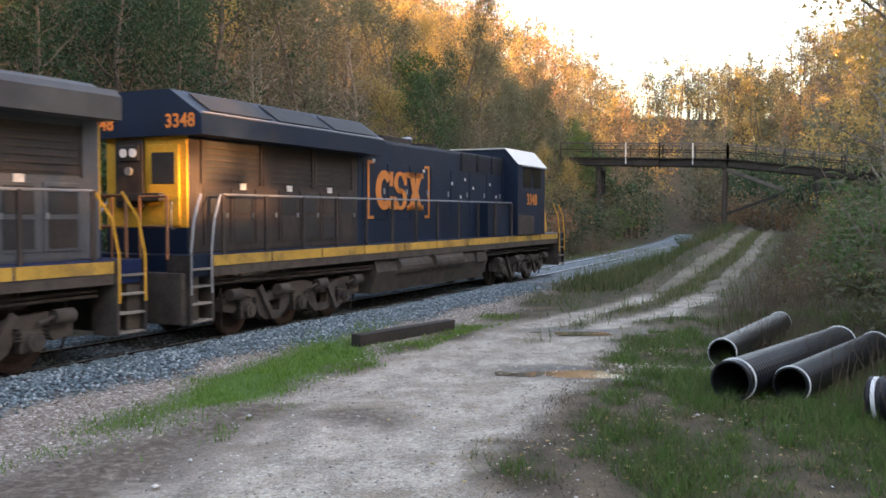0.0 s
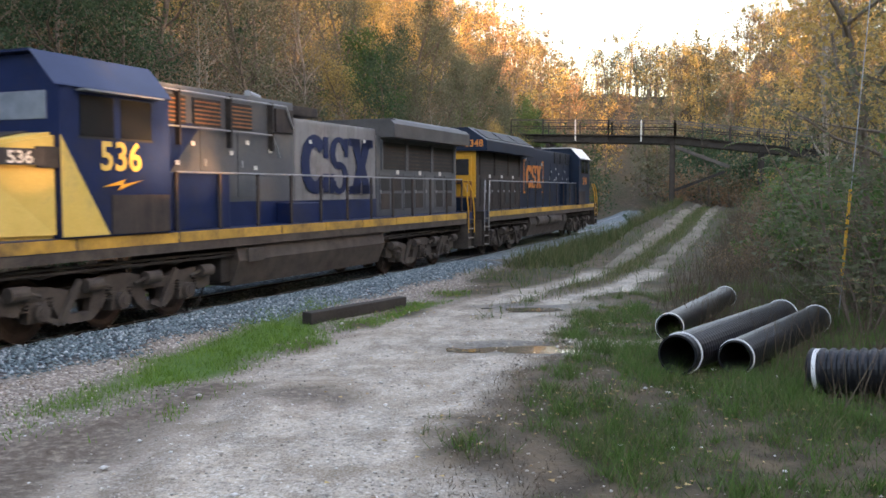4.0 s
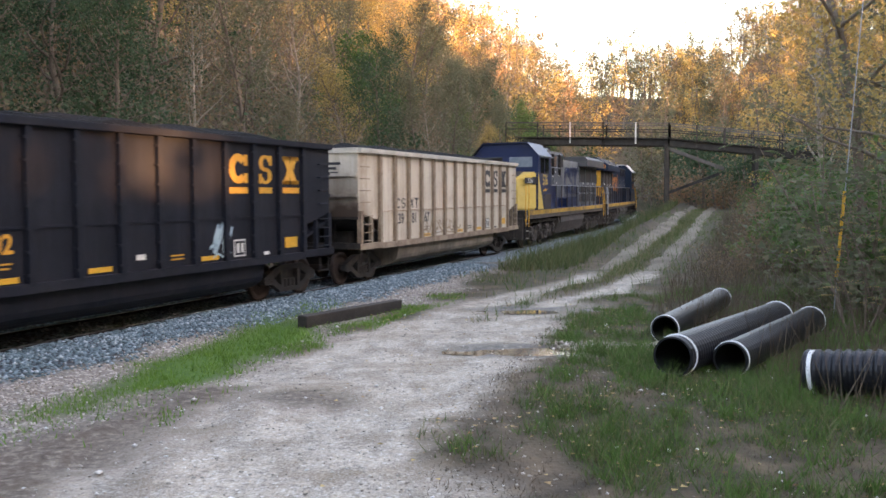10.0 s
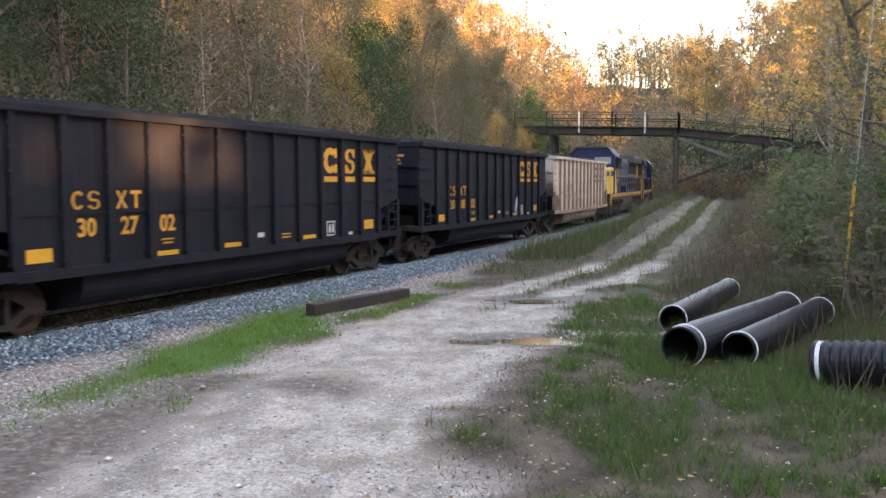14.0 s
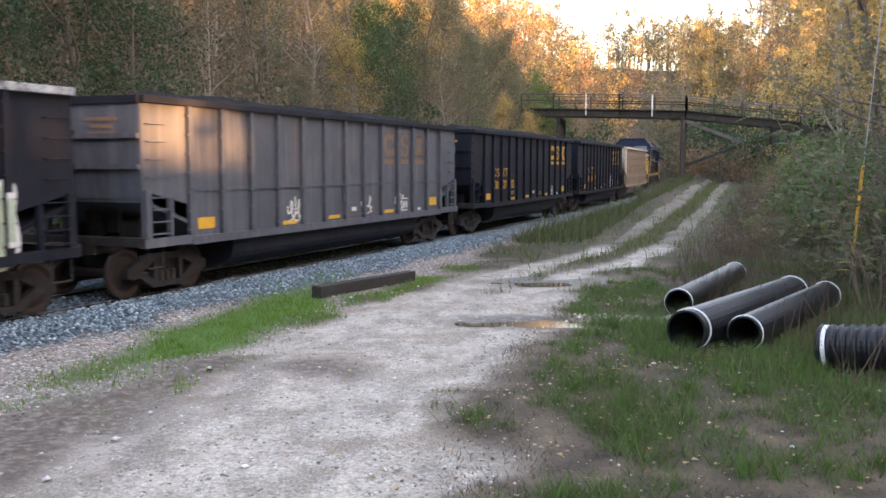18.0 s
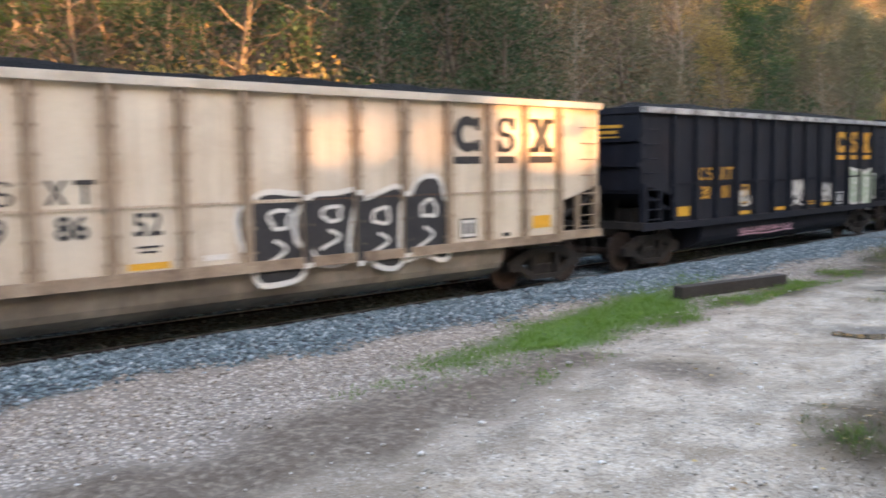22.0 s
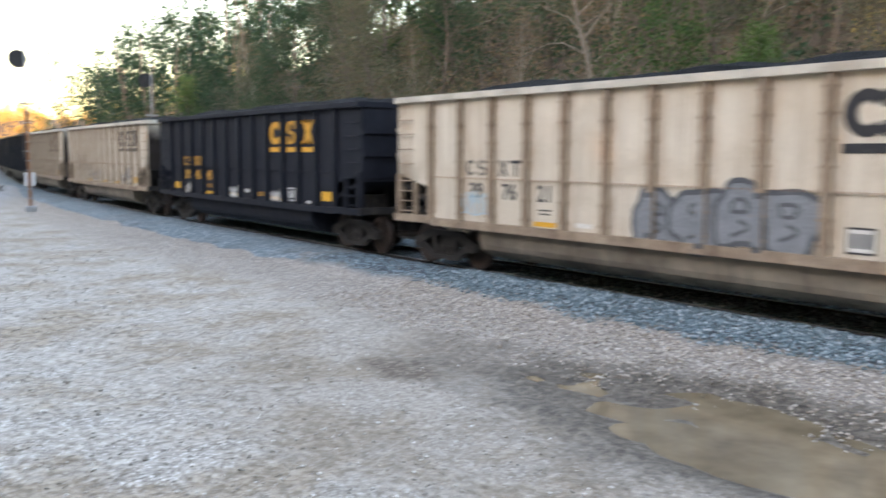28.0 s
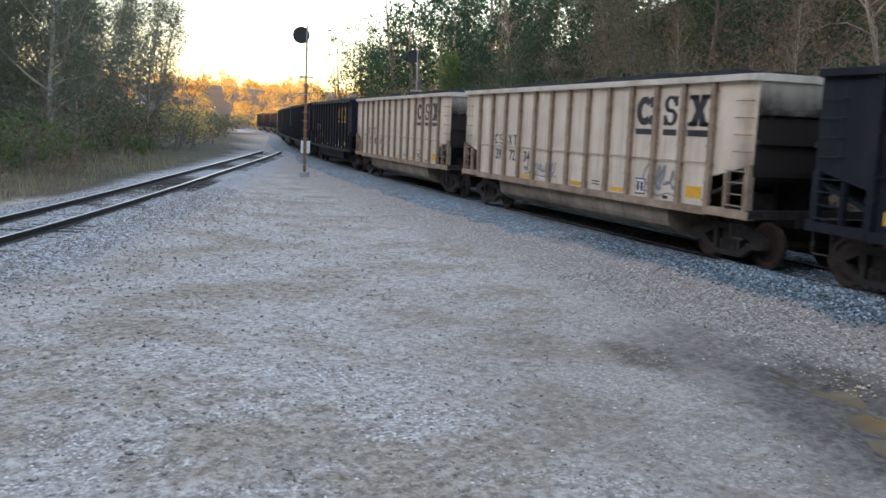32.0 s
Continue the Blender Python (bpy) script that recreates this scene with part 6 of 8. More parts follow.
def locomotive(name_label, low, band, high, nose, ink, digits, wings_flat):
    ob = tagged(new("locomotive"), name_label, "locomotive")
    DECK = 1.62

    def put(name, bm, mat, parent=ob, label=""):
        return part(name, (bm, M[mat]), parent, label)
    put("underframe", box(bmn(), -10.6, 10.6, -1.45, 1.45, 1.22, DECK, 0.02), low)
    for sy in (-1, 1):
        edges = [-10.0, -8.1, -6.2, -4.3, -2.2, -0.2, 1.8, 5.4, 8.0, 10.0]
        for a, b in zip(edges[:-1], edges[1:]):
            put("side_stripe", box(bmn(), a + 0.025, b - 0.025, sy * 1.445, sy * 1.468, 1.40, 1.60), "stripe_yellow", ob, "worn yellow stripe panel along the frame")
        put("side_skirt", box(bmn(), -10.0, 10.0, sy * 1.43, sy * 1.455, 1.22, 1.385), "dusty_iron")
        bm = bmn()
        for z in (1.12, 1.04):
            bent_rod(bm, [(-9.8, sy * 1.25, z), (-4.0, sy * 1.28, z - 0.05), (4.0, sy * 1.28, z - 0.02), (9.8, sy * 1.25, z)], 0.03)
        put("air_pipe", bm, "iron")
    # narrow hood
    if wings_flat:
        put("engine_hood", box(bmn(), -3.9, 0.5, -1.0, 1.0, DECK, 4.15, 0.07), "loco_grey_streaked")
        put("auxiliary_cab", box(bmn(), 0.5, 5.7, -1.0, 1.0, DECK, 4.5, 0.05), high)
    else:
        put("engine_hood", box(bmn(), -3.9, 5.7, -1.0, 1.0, DECK, 4.32, 0.09), high)
    hood_band = put("hood_band", box(bmn(), -10.0, 5.72, -1.012, 1.012, DECK, 2.15), band)
    put("radiator_cabinet", box(bmn(), -10.1, -3.88, -1.02, 1.02, DECK, 4.0, 0.05), "loco_grey" if wings_flat else "loco_soot")
    # overhanging radiator wings
    bm = bmn()
    if wings_flat:
        prism(bm, [(-1.5, 3.92), (1.5, 3.92), (1.5, 4.30), (1.38, 4.42), (-1.38, 4.42), (-1.5, 4.30)], "x", -10.15, -4.1)
        prism(bm, [(-1.35, 4.42), (1.35, 4.42), (1.2, 4.5), (-1.2, 4.5)], "x", -9.8, -4.6)
    else:
        prism(bm, [(-1.5, 3.85), (1.5, 3.85), (1.5, 4.22), (0.75, 4.72), (-0.75, 4.72), (-1.5, 4.22)], "x", -10.3, -3.3)
    wing = put("radiator_wing", bm, "loco_roof" if wings_flat else low)
    if not wings_flat:  # screens and rails on the sloping wing tops
        for sy in (-1, 1):
            for k in range(3):
                bm = bmn()
                x = -9.9 + 2.2 * k
                prism(bm, [(sy * 1.38, 4.31), (sy * 0.86, 4.66), (sy * 0.87, 4.68), (sy * 1.39, 4.33)], "x", x, x + 1.95)
                put("roof_screen", bm, "rubber", wing)
            put("roof_edge", bent_rod(bmn(), [(-10.25, sy * 1.47, 4.26), (-3.4, sy * 1.47, 4.26)], 0.02), "steel_grey", wing)
    for sy in (-1, 1):
        # long radiator screen under the overhang, in bays
        for k, (a, b) in enumerate(((-9.75, -7.9), (-7.8, -5.95), (-5.85, -4.2))):
            g = put("grille", box(bmn(), a, b, sy * 1.0, sy * 1.035, 3.0, 3.8), "rubber")
            for q in range(6):
                put("louvre", box(bmn(), a + 0.03, b - 0.03, sy * 1.03, sy * 1.055, 3.05 + 0.12 * q, 3.09 + 0.12 * q), "loco_soot", g)
            for x in (a, b):
                put("grille_frame", box(bmn(), x - 0.04, x + 0.04, sy * 1.0, sy * 1.075, 2.97, 3.84, 0.01), "loco_soot" if not wings_flat else "loco_grey", g)
        # doors under it: dark panels in pale or sooty frames
        for k in range(7):
            x = -9.7 + 0.82 * k
            d = put("hood_door", box(bmn(), x, x + 0.72, sy * 1.0, sy * 1.04, 1.78, 2.88, 0.012), "loco_grey" if wings_flat else "loco_soot")
            for za, zb in ((1.84, 2.3), (2.38, 2.82)):
                if k != 2:
                    put("door_screen", box(bmn(), x + 0.08, x + 0.64, sy * 1.03, sy * 1.052, za, zb, 0.008), "rubber" if (k + (za > 2)) % 3 else "loco_soot", d)
            put("latch", box(bmn(), x + 0.65, x + 0.70, sy * 1.04, sy * 1.07, 2.3, 2.4), "steel_grey", d)
            if k in (1, 3, 5):
                plate("notice", 0.2, 0.13, M["white_paint"], d, on_side(x + 0.36, 2.93, sy * 1.06, sy), "small white notice")
        for k in range(7):
            if wings_flat and k < 4:
                continue
            x = -3.6 + 1.3 * k
            d = put("hood_door", box(bmn(), x, x + 1.22, sy * 0.99, sy * 1.018, 2.25, 3.7, 0.008), high)
            put("latch", box(bmn(), x + 1.05, x + 1.12, sy * 1.015, sy * 1.04, 2.9, 3.05), "steel_grey", d)
        for k in range(3):
            x = 2.3 + 1.15 * k
            g = put("grille", box(bmn(), x, x + 0.9, sy * 1.0, sy * 1.04, 3.72, 4.28), "rubber")
            for q in range(6):
                put("louvre", box(bmn(), x + 0.03, x + 0.87, sy * 1.03, sy * 1.06, 3.76 + 0.085 * q, 3.795 + 0.085 * q), "rust" if wings_flat else "loco_blue", g)
        put("equipment_box", box(bmn(), 3.6, 5.6, sy * 0.98, sy * 1.35, DECK, 2.75, 0.03), band)
        if wings_flat:  # rails along the tall section behind the cab, air intake, lower box
            for z, a in ((4.36, 1.0), (3.66, 1.6)):
                put("grab_rail", bent_rod(bmn(), [(5.6, sy * 1.12, z), (a, sy * 1.12, z), (a - 0.35, sy * 1.08, z - 0.5)], 0.022), "steel_grey")
            for x in (4.9, 3.2, 1.6):
                put("rail_post", box(bmn(), x - 0.03, x + 0.03, sy * 1.0, sy * 1.14, 3.3, 4.4), "iron")
            put("air_intake", box(bmn(), 0.6, 1.35, sy * 1.0, sy * 1.06, 3.75, 4.3, 0.01), "loco_soot")
            put("side_locker", box(bmn(), -0.2, 1.3, sy * 1.0, sy * 1.4, DECK, 2.1, 0.03), band)
        for x, z in ((-3.1, 3.75), (-0.2, 3.6), (1.6, 3.3), (2.2, 2.9), (2.5, 3.45), (3.1, 3.2), (4.4, 3.35), (4.9, 2.95)):
            plate("notice", 0.13, 0.09, M["white_paint"], ob, on_side(x, z, sy * 1.05, sy), "small white notice")
    put("horn", rod(bmn(), (0.9, 0.3, 4.62), (1.4, 0.3, 4.66), 0.06, 10, 0.1), "steel_grey")
    put("exhaust_stack", box(bmn(), -1.6, 0.2, -0.45, 0.45, 4.3, 4.55, 0.04), "iron")
    put("roof_fan", rod(bmn(), (1.5, 0, 4.3), (1.5, 0, 4.5), 0.55, 20), "iron")
    # cab with windows, and the wide nose
    bm = bmn()
    prism(bm, [(-1.52, DECK), (1.52, DECK), (1.52, 4.1), (1.05, 4.62), (-1.05, 4.62), (-1.52, 4.1)], "x", 5.7, 8.35)
    cab = put("cab", bm, low, ob)
    bm = bmn()
    prism(bm, [(-1.54, 4.12), (-1.56, 4.09), (-1.07, 4.64), (1.07, 4.64), (1.56, 4.09), (1.54, 4.12), (1.04, 4.68), (-1.04, 4.68)], "x", 5.65, 8.5)
    put("cab_roof", bm, "white_paint" if not wings_flat else "loco_navy", cab)
    for sy in (-1, 1):
        for x in (6.2, 7.15):
            w = put("side_window", box(bmn(), x, x + 0.78, sy * 1.5, sy * 1.535, 3.3, 3.98, 0.01), "glass_dark", cab)
            put("window_frame", box(bmn(), x - 0.04, x + 0.82, sy * 1.5, sy * 1.528, 3.26, 3.3), "rubber", w)
        put("cab_grime", box(bmn(), 5.74, 7.25, sy * 1.515, sy * 1.535, 1.64, 2.32, 0.005), "loco_soot", cab)
        put("sunshade", box(bmn(), 6.1, 8.0, sy * 1.5, sy * 1.75, 4.03, 4.06), "steel_grey", cab)
        put("windscreen", box(bmn(), 8.33, 8.37, sy * 0.16, sy * 1.24, 3.56, 4.02, 0.02), "windscreen" if wings_flat and sy > 0 else "glass_dark", cab, "windscreen pane, sky reflection painted in where pale")
    bm = bmn()
    vs = [(8.36, -1.45, DECK), (8.36, 1.45, DECK), (8.36, 1.45, 3.35), (8.36, -1.45, 3.35), (10.1, -1.0, DECK), (10.1, 1.0, DECK), (9.75, 0.85, 3.05), (9.75, -0.85, 3.05)]
    bv = [bm.verts.new(v) for v in vs]
    for q in ((0, 1, 2, 3), (7, 6, 5, 4), (0, 4, 5, 1), (1, 5, 6, 2), (2, 6, 7, 3), (3, 7, 4, 0)):
        bm.faces.new([bv[i] for i in q])
    bmesh.ops.recalc_face_normals(bm, faces=bm.faces)
    bmesh.ops.bevel(bm, geom=list(bm.edges), offset=0.06, segments=2, affect="EDGES")
    ns = put("nose", bm, nose, ob, "yellow sloping nose")
    if wings_flat:
        prism(bm := bmn(), [(8.4, 3.352), (9.72, 3.062), (9.72, 3.078), (8.4, 3.37)], "y", -0.86, 0.86)
        put("nose_top", bm, "loco_soot", ns, "dark anti-glare nose top")
        put("nose_lamp_plate", box(bmn(), 9.88, 9.93, -0.3, 0.3, 2.72, 2.98, 0.01), "rubber", ns)
        for k, w in enumerate((0.34, 0.5)):
            put("nose_mark", box(bmn(), 9.97 + 0.02 * k, 10.02 + 0.02 * k, -w, w, 2.3 - 0.2 * k, 2.42 - 0.2 * k), "loco_navy", ns)
    put("nose_door", box(bmn(), 9.93, 10.06, 0.2, 0.75, 1.7, 2.9, 0.02), nose, ns)
    put("number_board", box(bmn(), 9.1, 9.2, -0.62, 0.62, 3.2, 3.4, 0.01), "black_paint", ns)
    for sy in (-1, 1):  # number boards on the slanted corners of the nose
        n = Vector((0.31, sy * 0.95, 0.0)).normalized()
        c = Vector((8.95, sy * 1.275, 2.93))
        m = Matrix((Vector((0, 0, 1)).cross(n), (0, 0, 1), n)).transposed().to_4x4()
        m.translation = c
        if wings_flat:
            board = plate("number_board", 0.8, 0.26, M["black_paint"], ns, m, "black number board", 0.02)
            part("fleet_number", text_mesh(digits, 0.2, M["white_paint"]), board, "", Matrix.Translation((0, -0.1, 0.024)))
            plate("nose_window", 0.5, 0.34, M["rubber"], ns, m @ Matrix.Translation((0.1 * -sy, 0.0, -0.012)) @ Matrix.Translation((0.62 * sy, 0.0, 0)), "", 0.03)
    for q in (-0.14, 0.14):
        put("headlight", rod(bmn(), (9.9, q, 2.85), (9.97, q, 2.85), 0.1, 14), "lamp_glass", ns)
    # rear end of the hood: yellow panel with a door and twin lamps
    rear = put("rear_panel", box(bmn(), -10.14, -10.08, -1.0, 1.0, 2.12, 3.86, 0.01), "yellow", ob, "yellow rear panel with a door")
    put("rear_door", box(bmn(), -10.19, -10.13, -0.85, -0.1, 2.16, 3.7, 0.02), "yellow", rear)
    put("rear_base", box(bmn(), -10.145, -10.085, -1.0, 1.0, DECK, 2.11, 0.01), low, rear)
    put("lamp_column", box(bmn(), -10.2, -10.13, 0.02, 0.72, 2.5, 3.82, 0.02), "loco_soot", rear)
    put("cable_box", box(bmn(), -10.34, -10.13, -0.5, 0.6, 2.62, 2.78, 0.03), "rubber", rear)
    bm = bmn()
    for y in (-1.0, -0.35, 0.35, 1.0):
        rod(bm, (-10.68, y, 1.55), (-10.68, y, 2.7), 0.03, 8)
    for a, b in ((-1.0, -0.35), (0.35, 1.0)):
        rod(bm, (-10.68, a, 2.7), (-10.68, b, 2.7), 0.025, 8)
        rod(bm, (-10.68, a, 2.15), (-10.68, b, 2.15), 0.02, 8)
    put("end_rail", bm, "rust")
    for y in (-0.55, -0.4, 0.4, 0.55):
        put("brake_hose", bent_rod(bmn(), [(-10.7, y, 1.2), (-10.95, y, 1.0), (-11.0, y, 0.7), (-10.85, y * 0.9, 0.5)], 0.025), "rubber")
    put("rear_door_window", box(bmn(), -10.2, -10.17, -0.75, -0.2, 2.95, 3.55, 0.01), "rubber", rear)
    put("lamp_housing", box(bmn(), -10.24, -10.13, 0.1, 0.6, 3.4, 3.7, 0.02), "rubber", rear)
    put("headlight", rod(bmn(), (-10.27, 0.34, 3.2), (-10.2, 0.34, 3.2), 0.08, 14), "steel_grey", rear)
    for q in (0.22, 0.46):
        put("headlight", rod(bmn(), (-10.27, q, 3.55), (-10.22, q, 3.55), 0.085, 14), "lamp_glass", rear)
    bm = bmn()
    bent_rod(bm, [(-10.15, -0.72, 2.1), (-10.25, -0.72, 2.1), (-10.25, -0.72, 2.6), (-10.15, -0.72, 2.6)], 0.015)
    put("door_handle", bm, "steel_grey", rear)
    # platforms, steps, rails
    for sx in (-1, 1):
        put("pilot", box(bmn(), sx * 10.3, sx * 10.75, -1.4, 1.4, 0.35, 1.3, 0.04), "dusty_iron")
        coupler(ob, sx * 10.6, sx)
        for sy in (-1, 1):
            st = put("step_frame", box(bmn(), sx * 10.02 - 0.03, sx * 10.02 + 0.03, sy * 0.95, sy * 1.5, 0.35, 1.62), "dusty_iron")
            put("step_side", box(bmn(), sx * 10.62 - 0.03, sx * 10.62 + 0.03, sy * 0.95, sy * 1.5, 0.35, 1.62), "iron", st)
            for k in range(4):
                put("step_tread", box(bmn(), sx * 10.05, sx * 10.6, sy * 1.1, sy * 1.5, 0.38 + 0.32 * k, 0.42 + 0.32 * k), "timber_pale", st)
            for x in (10.05, 10.62):
                bm = bmn()
                bent_rod(bm, [(sx * x, sy * 1.5, 0.9), (sx * x, sy * 1.5, 1.7), (sx * (x - 0.12), sy * 1.48, 2.3), (sx * (x - 0.4), sy * 1.4, 2.75)], 0.025)
                put("step_handrail", bm, "yellow" if wings_flat or sx > 0 else "steel_grey")
    for sy in (-1, 1):
        a, b = (-9.6, 5.4)
        put("handrail", bent_rod(bmn(), [(a, sy * 1.42, 2.75), (b, sy * 1.42, 2.75)], 0.022), "steel_grey")
        for k in range(12):
            x = a + (b - a) * k / 11
            put("stanchion", box(bmn(), x - 0.04, x + 0.04, sy * 1.4, sy * 1.44, 1.3, 2.75), "loco_soot")
    bm = bmn()
    prism(bm, [(-1.35, 1.2), (-1.42, 0.9), (-1.2, 0.35), (1.2, 0.35), (1.42, 0.9), (1.35, 1.2)], "x", -3.6, 3.4)
    put("fuel_tank", bm, "dusty_iron")
    put("tank_end", box(bmn(), 3.4, 3.75, -1.2, 1.2, 0.45, 1.1, 0.05), "iron")
    for sy in (-1, 1):
        put("filler_box", box(bmn(), 2.5, 3.1, sy * 1.3, sy * 1.46, 0.85, 1.15, 0.02), "dusty_iron")
    if not wings_flat:
        for sy in (-1, 1):
            for x in (-1.6, 0.6):
                put("air_tank", rod(bmn(), (x - 0.9, sy * 1.3, 1.0), (x + 0.9, sy * 1.3, 1.0), 0.24, 16), "dusty_iron")
    for sx in (-1, 1):
        loco_truck(ob, sx * 6.75)
    # marks
    for sy in (-1, 1):
        m_y = sy * 1.03
        if wings_flat:
            for k in range(3):
                emblem(k, (1.35, 1.0, 1.4)[k], 1.5, M[ink], ob, on_side(-1.7 + (k - 1) * 1.25 * (-sy), 3.05, m_y, sy))
            part("fleet_number", text_mesh(digits, 0.5, M["nose_yellow"]), cab, "", on_side(7.0, 2.75, sy * 1.54, sy))
            poly_plate("bolt_stripe", [[(-0.5, -0.05), (0.1, 0.1), (0.02, 0.0), (0.5, 0.08), (-0.1, -0.1), (0.0, 0.0)]], M["yellow"], cab, on_side(7.0, 2.5, sy * 1.54, sy))
            prism(bm := bmn(), [(5.72, 2.15), (4.1, 3.75), (5.72, 3.75)], "y", m_y - 0.004, m_y + 0.004)
            put("paint_slash", bm, "loco_navy")
            prism(bm := bmn(), [(8.36, 1.64), (7.3, 1.64), (8.36, 3.3)], "y", sy * 1.525 - 0.006, sy * 1.525 + 0.006)
            put("paint_slash", bm, "nose_yellow", cab, "yellow paint slash")
        else:
            for k in range(3):
                emblem(k, (0.95, 0.75, 1.0)[k], 1.05, M[ink], ob, on_side(-1.6 + (k - 1) * 0.9 * (-sy), 3.0, m_y, sy))
            for q in (-1, 1):
                poly_plate("bracket", [[(0, -0.75), (0.09 * q, -0.75), (0.09 * q, 0.75), (0, 0.75)] if q > 0 else [(0.09 * q, -0.75), (0, -0.75), (0, 0.75), (0.09 * q, 0.75)], [(-0.22 if q > 0 else 0, 0.67), (0 if q > 0 else 0.22, 0.67), (0 if q > 0 else 0.22, 0.75), (-0.22 if q > 0 else 0, 0.75)], [(-0.22 if q > 0 else 0, -0.75), (0 if q > 0 else 0.22, -0.75), (0 if q > 0 else 0.22, -0.67), (-0.22 if q > 0 else 0, -0.67)]], M[ink], ob, on_side(-1.6 + q * 1.7, 3.0, m_y, sy))
            part("fleet_number", text_mesh(digits, 0.4, M[ink]), cab, "", on_side(7.0, 2.7, sy * 1.54, sy))
    if not wings_flat:
        for q in (-1.0, 1.0):
            part("fleet_number", text_mesh(digits, 0.26, M[ink]), wing, "", Matrix.Translation((-10.31, q, 4.0)) @ pose(0, 0, 0, 90, 0, -90))
        for o in ob.children_recursive:  # a longer cab half
            up = [o.name, o.parent.name] + ([o.parent.parent.name] if o.parent.parent else [])
            if any(n.startswith("truck") for n in up[1:]):
                continue
            if o.location.length > 0:
                o.location.x *= 1.09 if o.location.x > 0 else 1
            elif o.location.length == 0 and o.data.users == 1:
                for v in o.data.vertices:
                    if v.co.x > 0:
                        v.co.x *= 1.09
    return ob


LEAD = locomotive("dark blue diesel locomotive with yellow end and orange markings", "loco_blue", "loco_blue", "loco_blue", "yellow", "loco_orange", "3348", False)
SECOND = locomotive("grey and blue diesel locomotive with a yellow nose", "loco_navy", "loco_navy", "loco_grey", "nose_yellow", "loco_navy", "536", True)
GROUP = "coal cars of the train"
PROTO = {"white": gondola("white", "dirty white steel coal gondola with brown ribs, loaded", GROUP), "black": gondola("black", "black steel coal gondola with yellow marks, loaded", GROUP), "grey": gondola("grey", "faded grey steel coal gondola, loaded", GROUP)}
CARS, used = [], set()
for style, digits in CONSIST:
    if style in used:
        car = copy_thing(CLEAN[style], Matrix())
    else:
        if not used:
            CLEAN = {k: copy_thing(v, Matrix()) for k, v in PROTO.items()}
        used.add(style)
        car = PROTO[style]
    car_marks(car, style, digits, style == "grey", 9 if style == "grey" or digits[1:] == ("45", "45") else 10)
    CARS.append(car)
for ob in CLEAN.values():  # the unmarked patterns are not part of the train
    for o in (*ob.children_recursive, ob):
        bpy.data.objects.remove(o)

slate = {}
for car in (CARS[6], CARS[7]):  # faded to slate grey
    tagged(car, "slate-grey faded steel coal gondola with yellow marks and graffiti", "rail car", GROUP)
    for o in car.children_recursive:
        if o.type == "MESH" and o.data.materials and o.data.materials[0] == M["car_black"]:
            if o.data.name not in slate:
                slate[o.data.name] = o.data.copy()
                slate[o.data.name].materials[0] = M["car_slate"]
            o.data = slate[o.data.name]
for car in (CARS[4], CARS[6]):  # pale worn top edges
    for o in car.children:
        if o.name.startswith("top_chord"):
            o.data = o.data.copy()
            o.data.materials[0] = M["chord_worn"]
graffiti(CARS[0], -1.2, 1.35, 3.6, 0.55, 5, 3, "car_white_rust")
graffiti(CARS[1], 2.9, 1.5, 0.6, 0.8, 2, 5, "spray_blue")
for k, x in enumerate((-2.3, 1.2, 3.2)):
    graffiti(CARS[3], x, 1.4, 0.6, 0.6, 2, 11 + k, "white_paint")
graffiti(CARS[4], 5.2, 1.55, 1.9, 1.2, 2, 21, "white_paint", "spray_green")
graffiti(CARS[4], 0.55, 1.6, 1.0, 0.9, 3, 22, "white_paint")
graffiti(CARS[4], -1.0, 0.62, 3.2, 0.3, 9, 25, "spray_pink")
graffiti(CARS[4], 2.55, 1.5, 0.75, 0.6, 2, 23, "white_paint")
graffiti(CARS[4], -2.6, 1.5, 0.7, 0.5, 2, 24, "white_paint")
graffiti(CARS[5], 1.0, 1.4, 4.0, 1.35, 4, 31, "white_paint", "black_paint", "black throw-up with white outlines")
graffiti(CARS[5], -5.9, 3.0, 0.9, 0.6, 3, 32, "black_paint")
graffiti(CARS[6], 2.1, 1.38, 2.3, 1.25, 2, 41, "car_white", "spray_cream", "cream sprayed piece")
graffiti(CARS[6], 5.2, 1.45, 1.8, 0.7, 4, 42, "spray_cream")
graffiti(CARS[6], -0.7, 1.6, 1.9, 0.8, 4, 43, "spray_cream")
graffiti(CARS[6], -5.5, 1.45, 0.9, 0.5, 3, 44, "spray_blue")
graffiti(CARS[6], -6.7, 3.2, 0.9, 0.35, 3, 45, "white_paint")
graffiti(CARS[7], -0.6, 1.5, 2.2, 0.4, 6, 51, "white_paint")
graffiti(CARS[7], 2.6, 1.4, 2.4, 0.6, 4, 52, "spray_pink")
graffiti(CARS[8], 1.3, 1.4, 3.2, 1.0, 4, 61, "spray_dark", "spray_grey", "grey sprayed piece")
graffiti(CARS[8], -4.6, 1.4, 0.9, 0.5, 3, 62, "spray_blue")
for k, x in enumerate((-4.4, -0.5, 2.5)):
    graffiti(CARS[9], x, 1.16, 0.62, 0.5, 2, 71 + k, "white_paint")
graffiti(CARS[10], -1.6, 1.4, 2.0, 0.5, 5, 81, "spray_grey")
graffiti(CARS[10], 4.3, 1.5, 1.4, 0.8, 3, 82, "spray_grey")
TRAIN = [(LEAD, 22.3, 6.75, 1), (SECOND, 22.3, 6.75, -1)] + [(c, 16.2, 6.17, 1) for c in CARS]
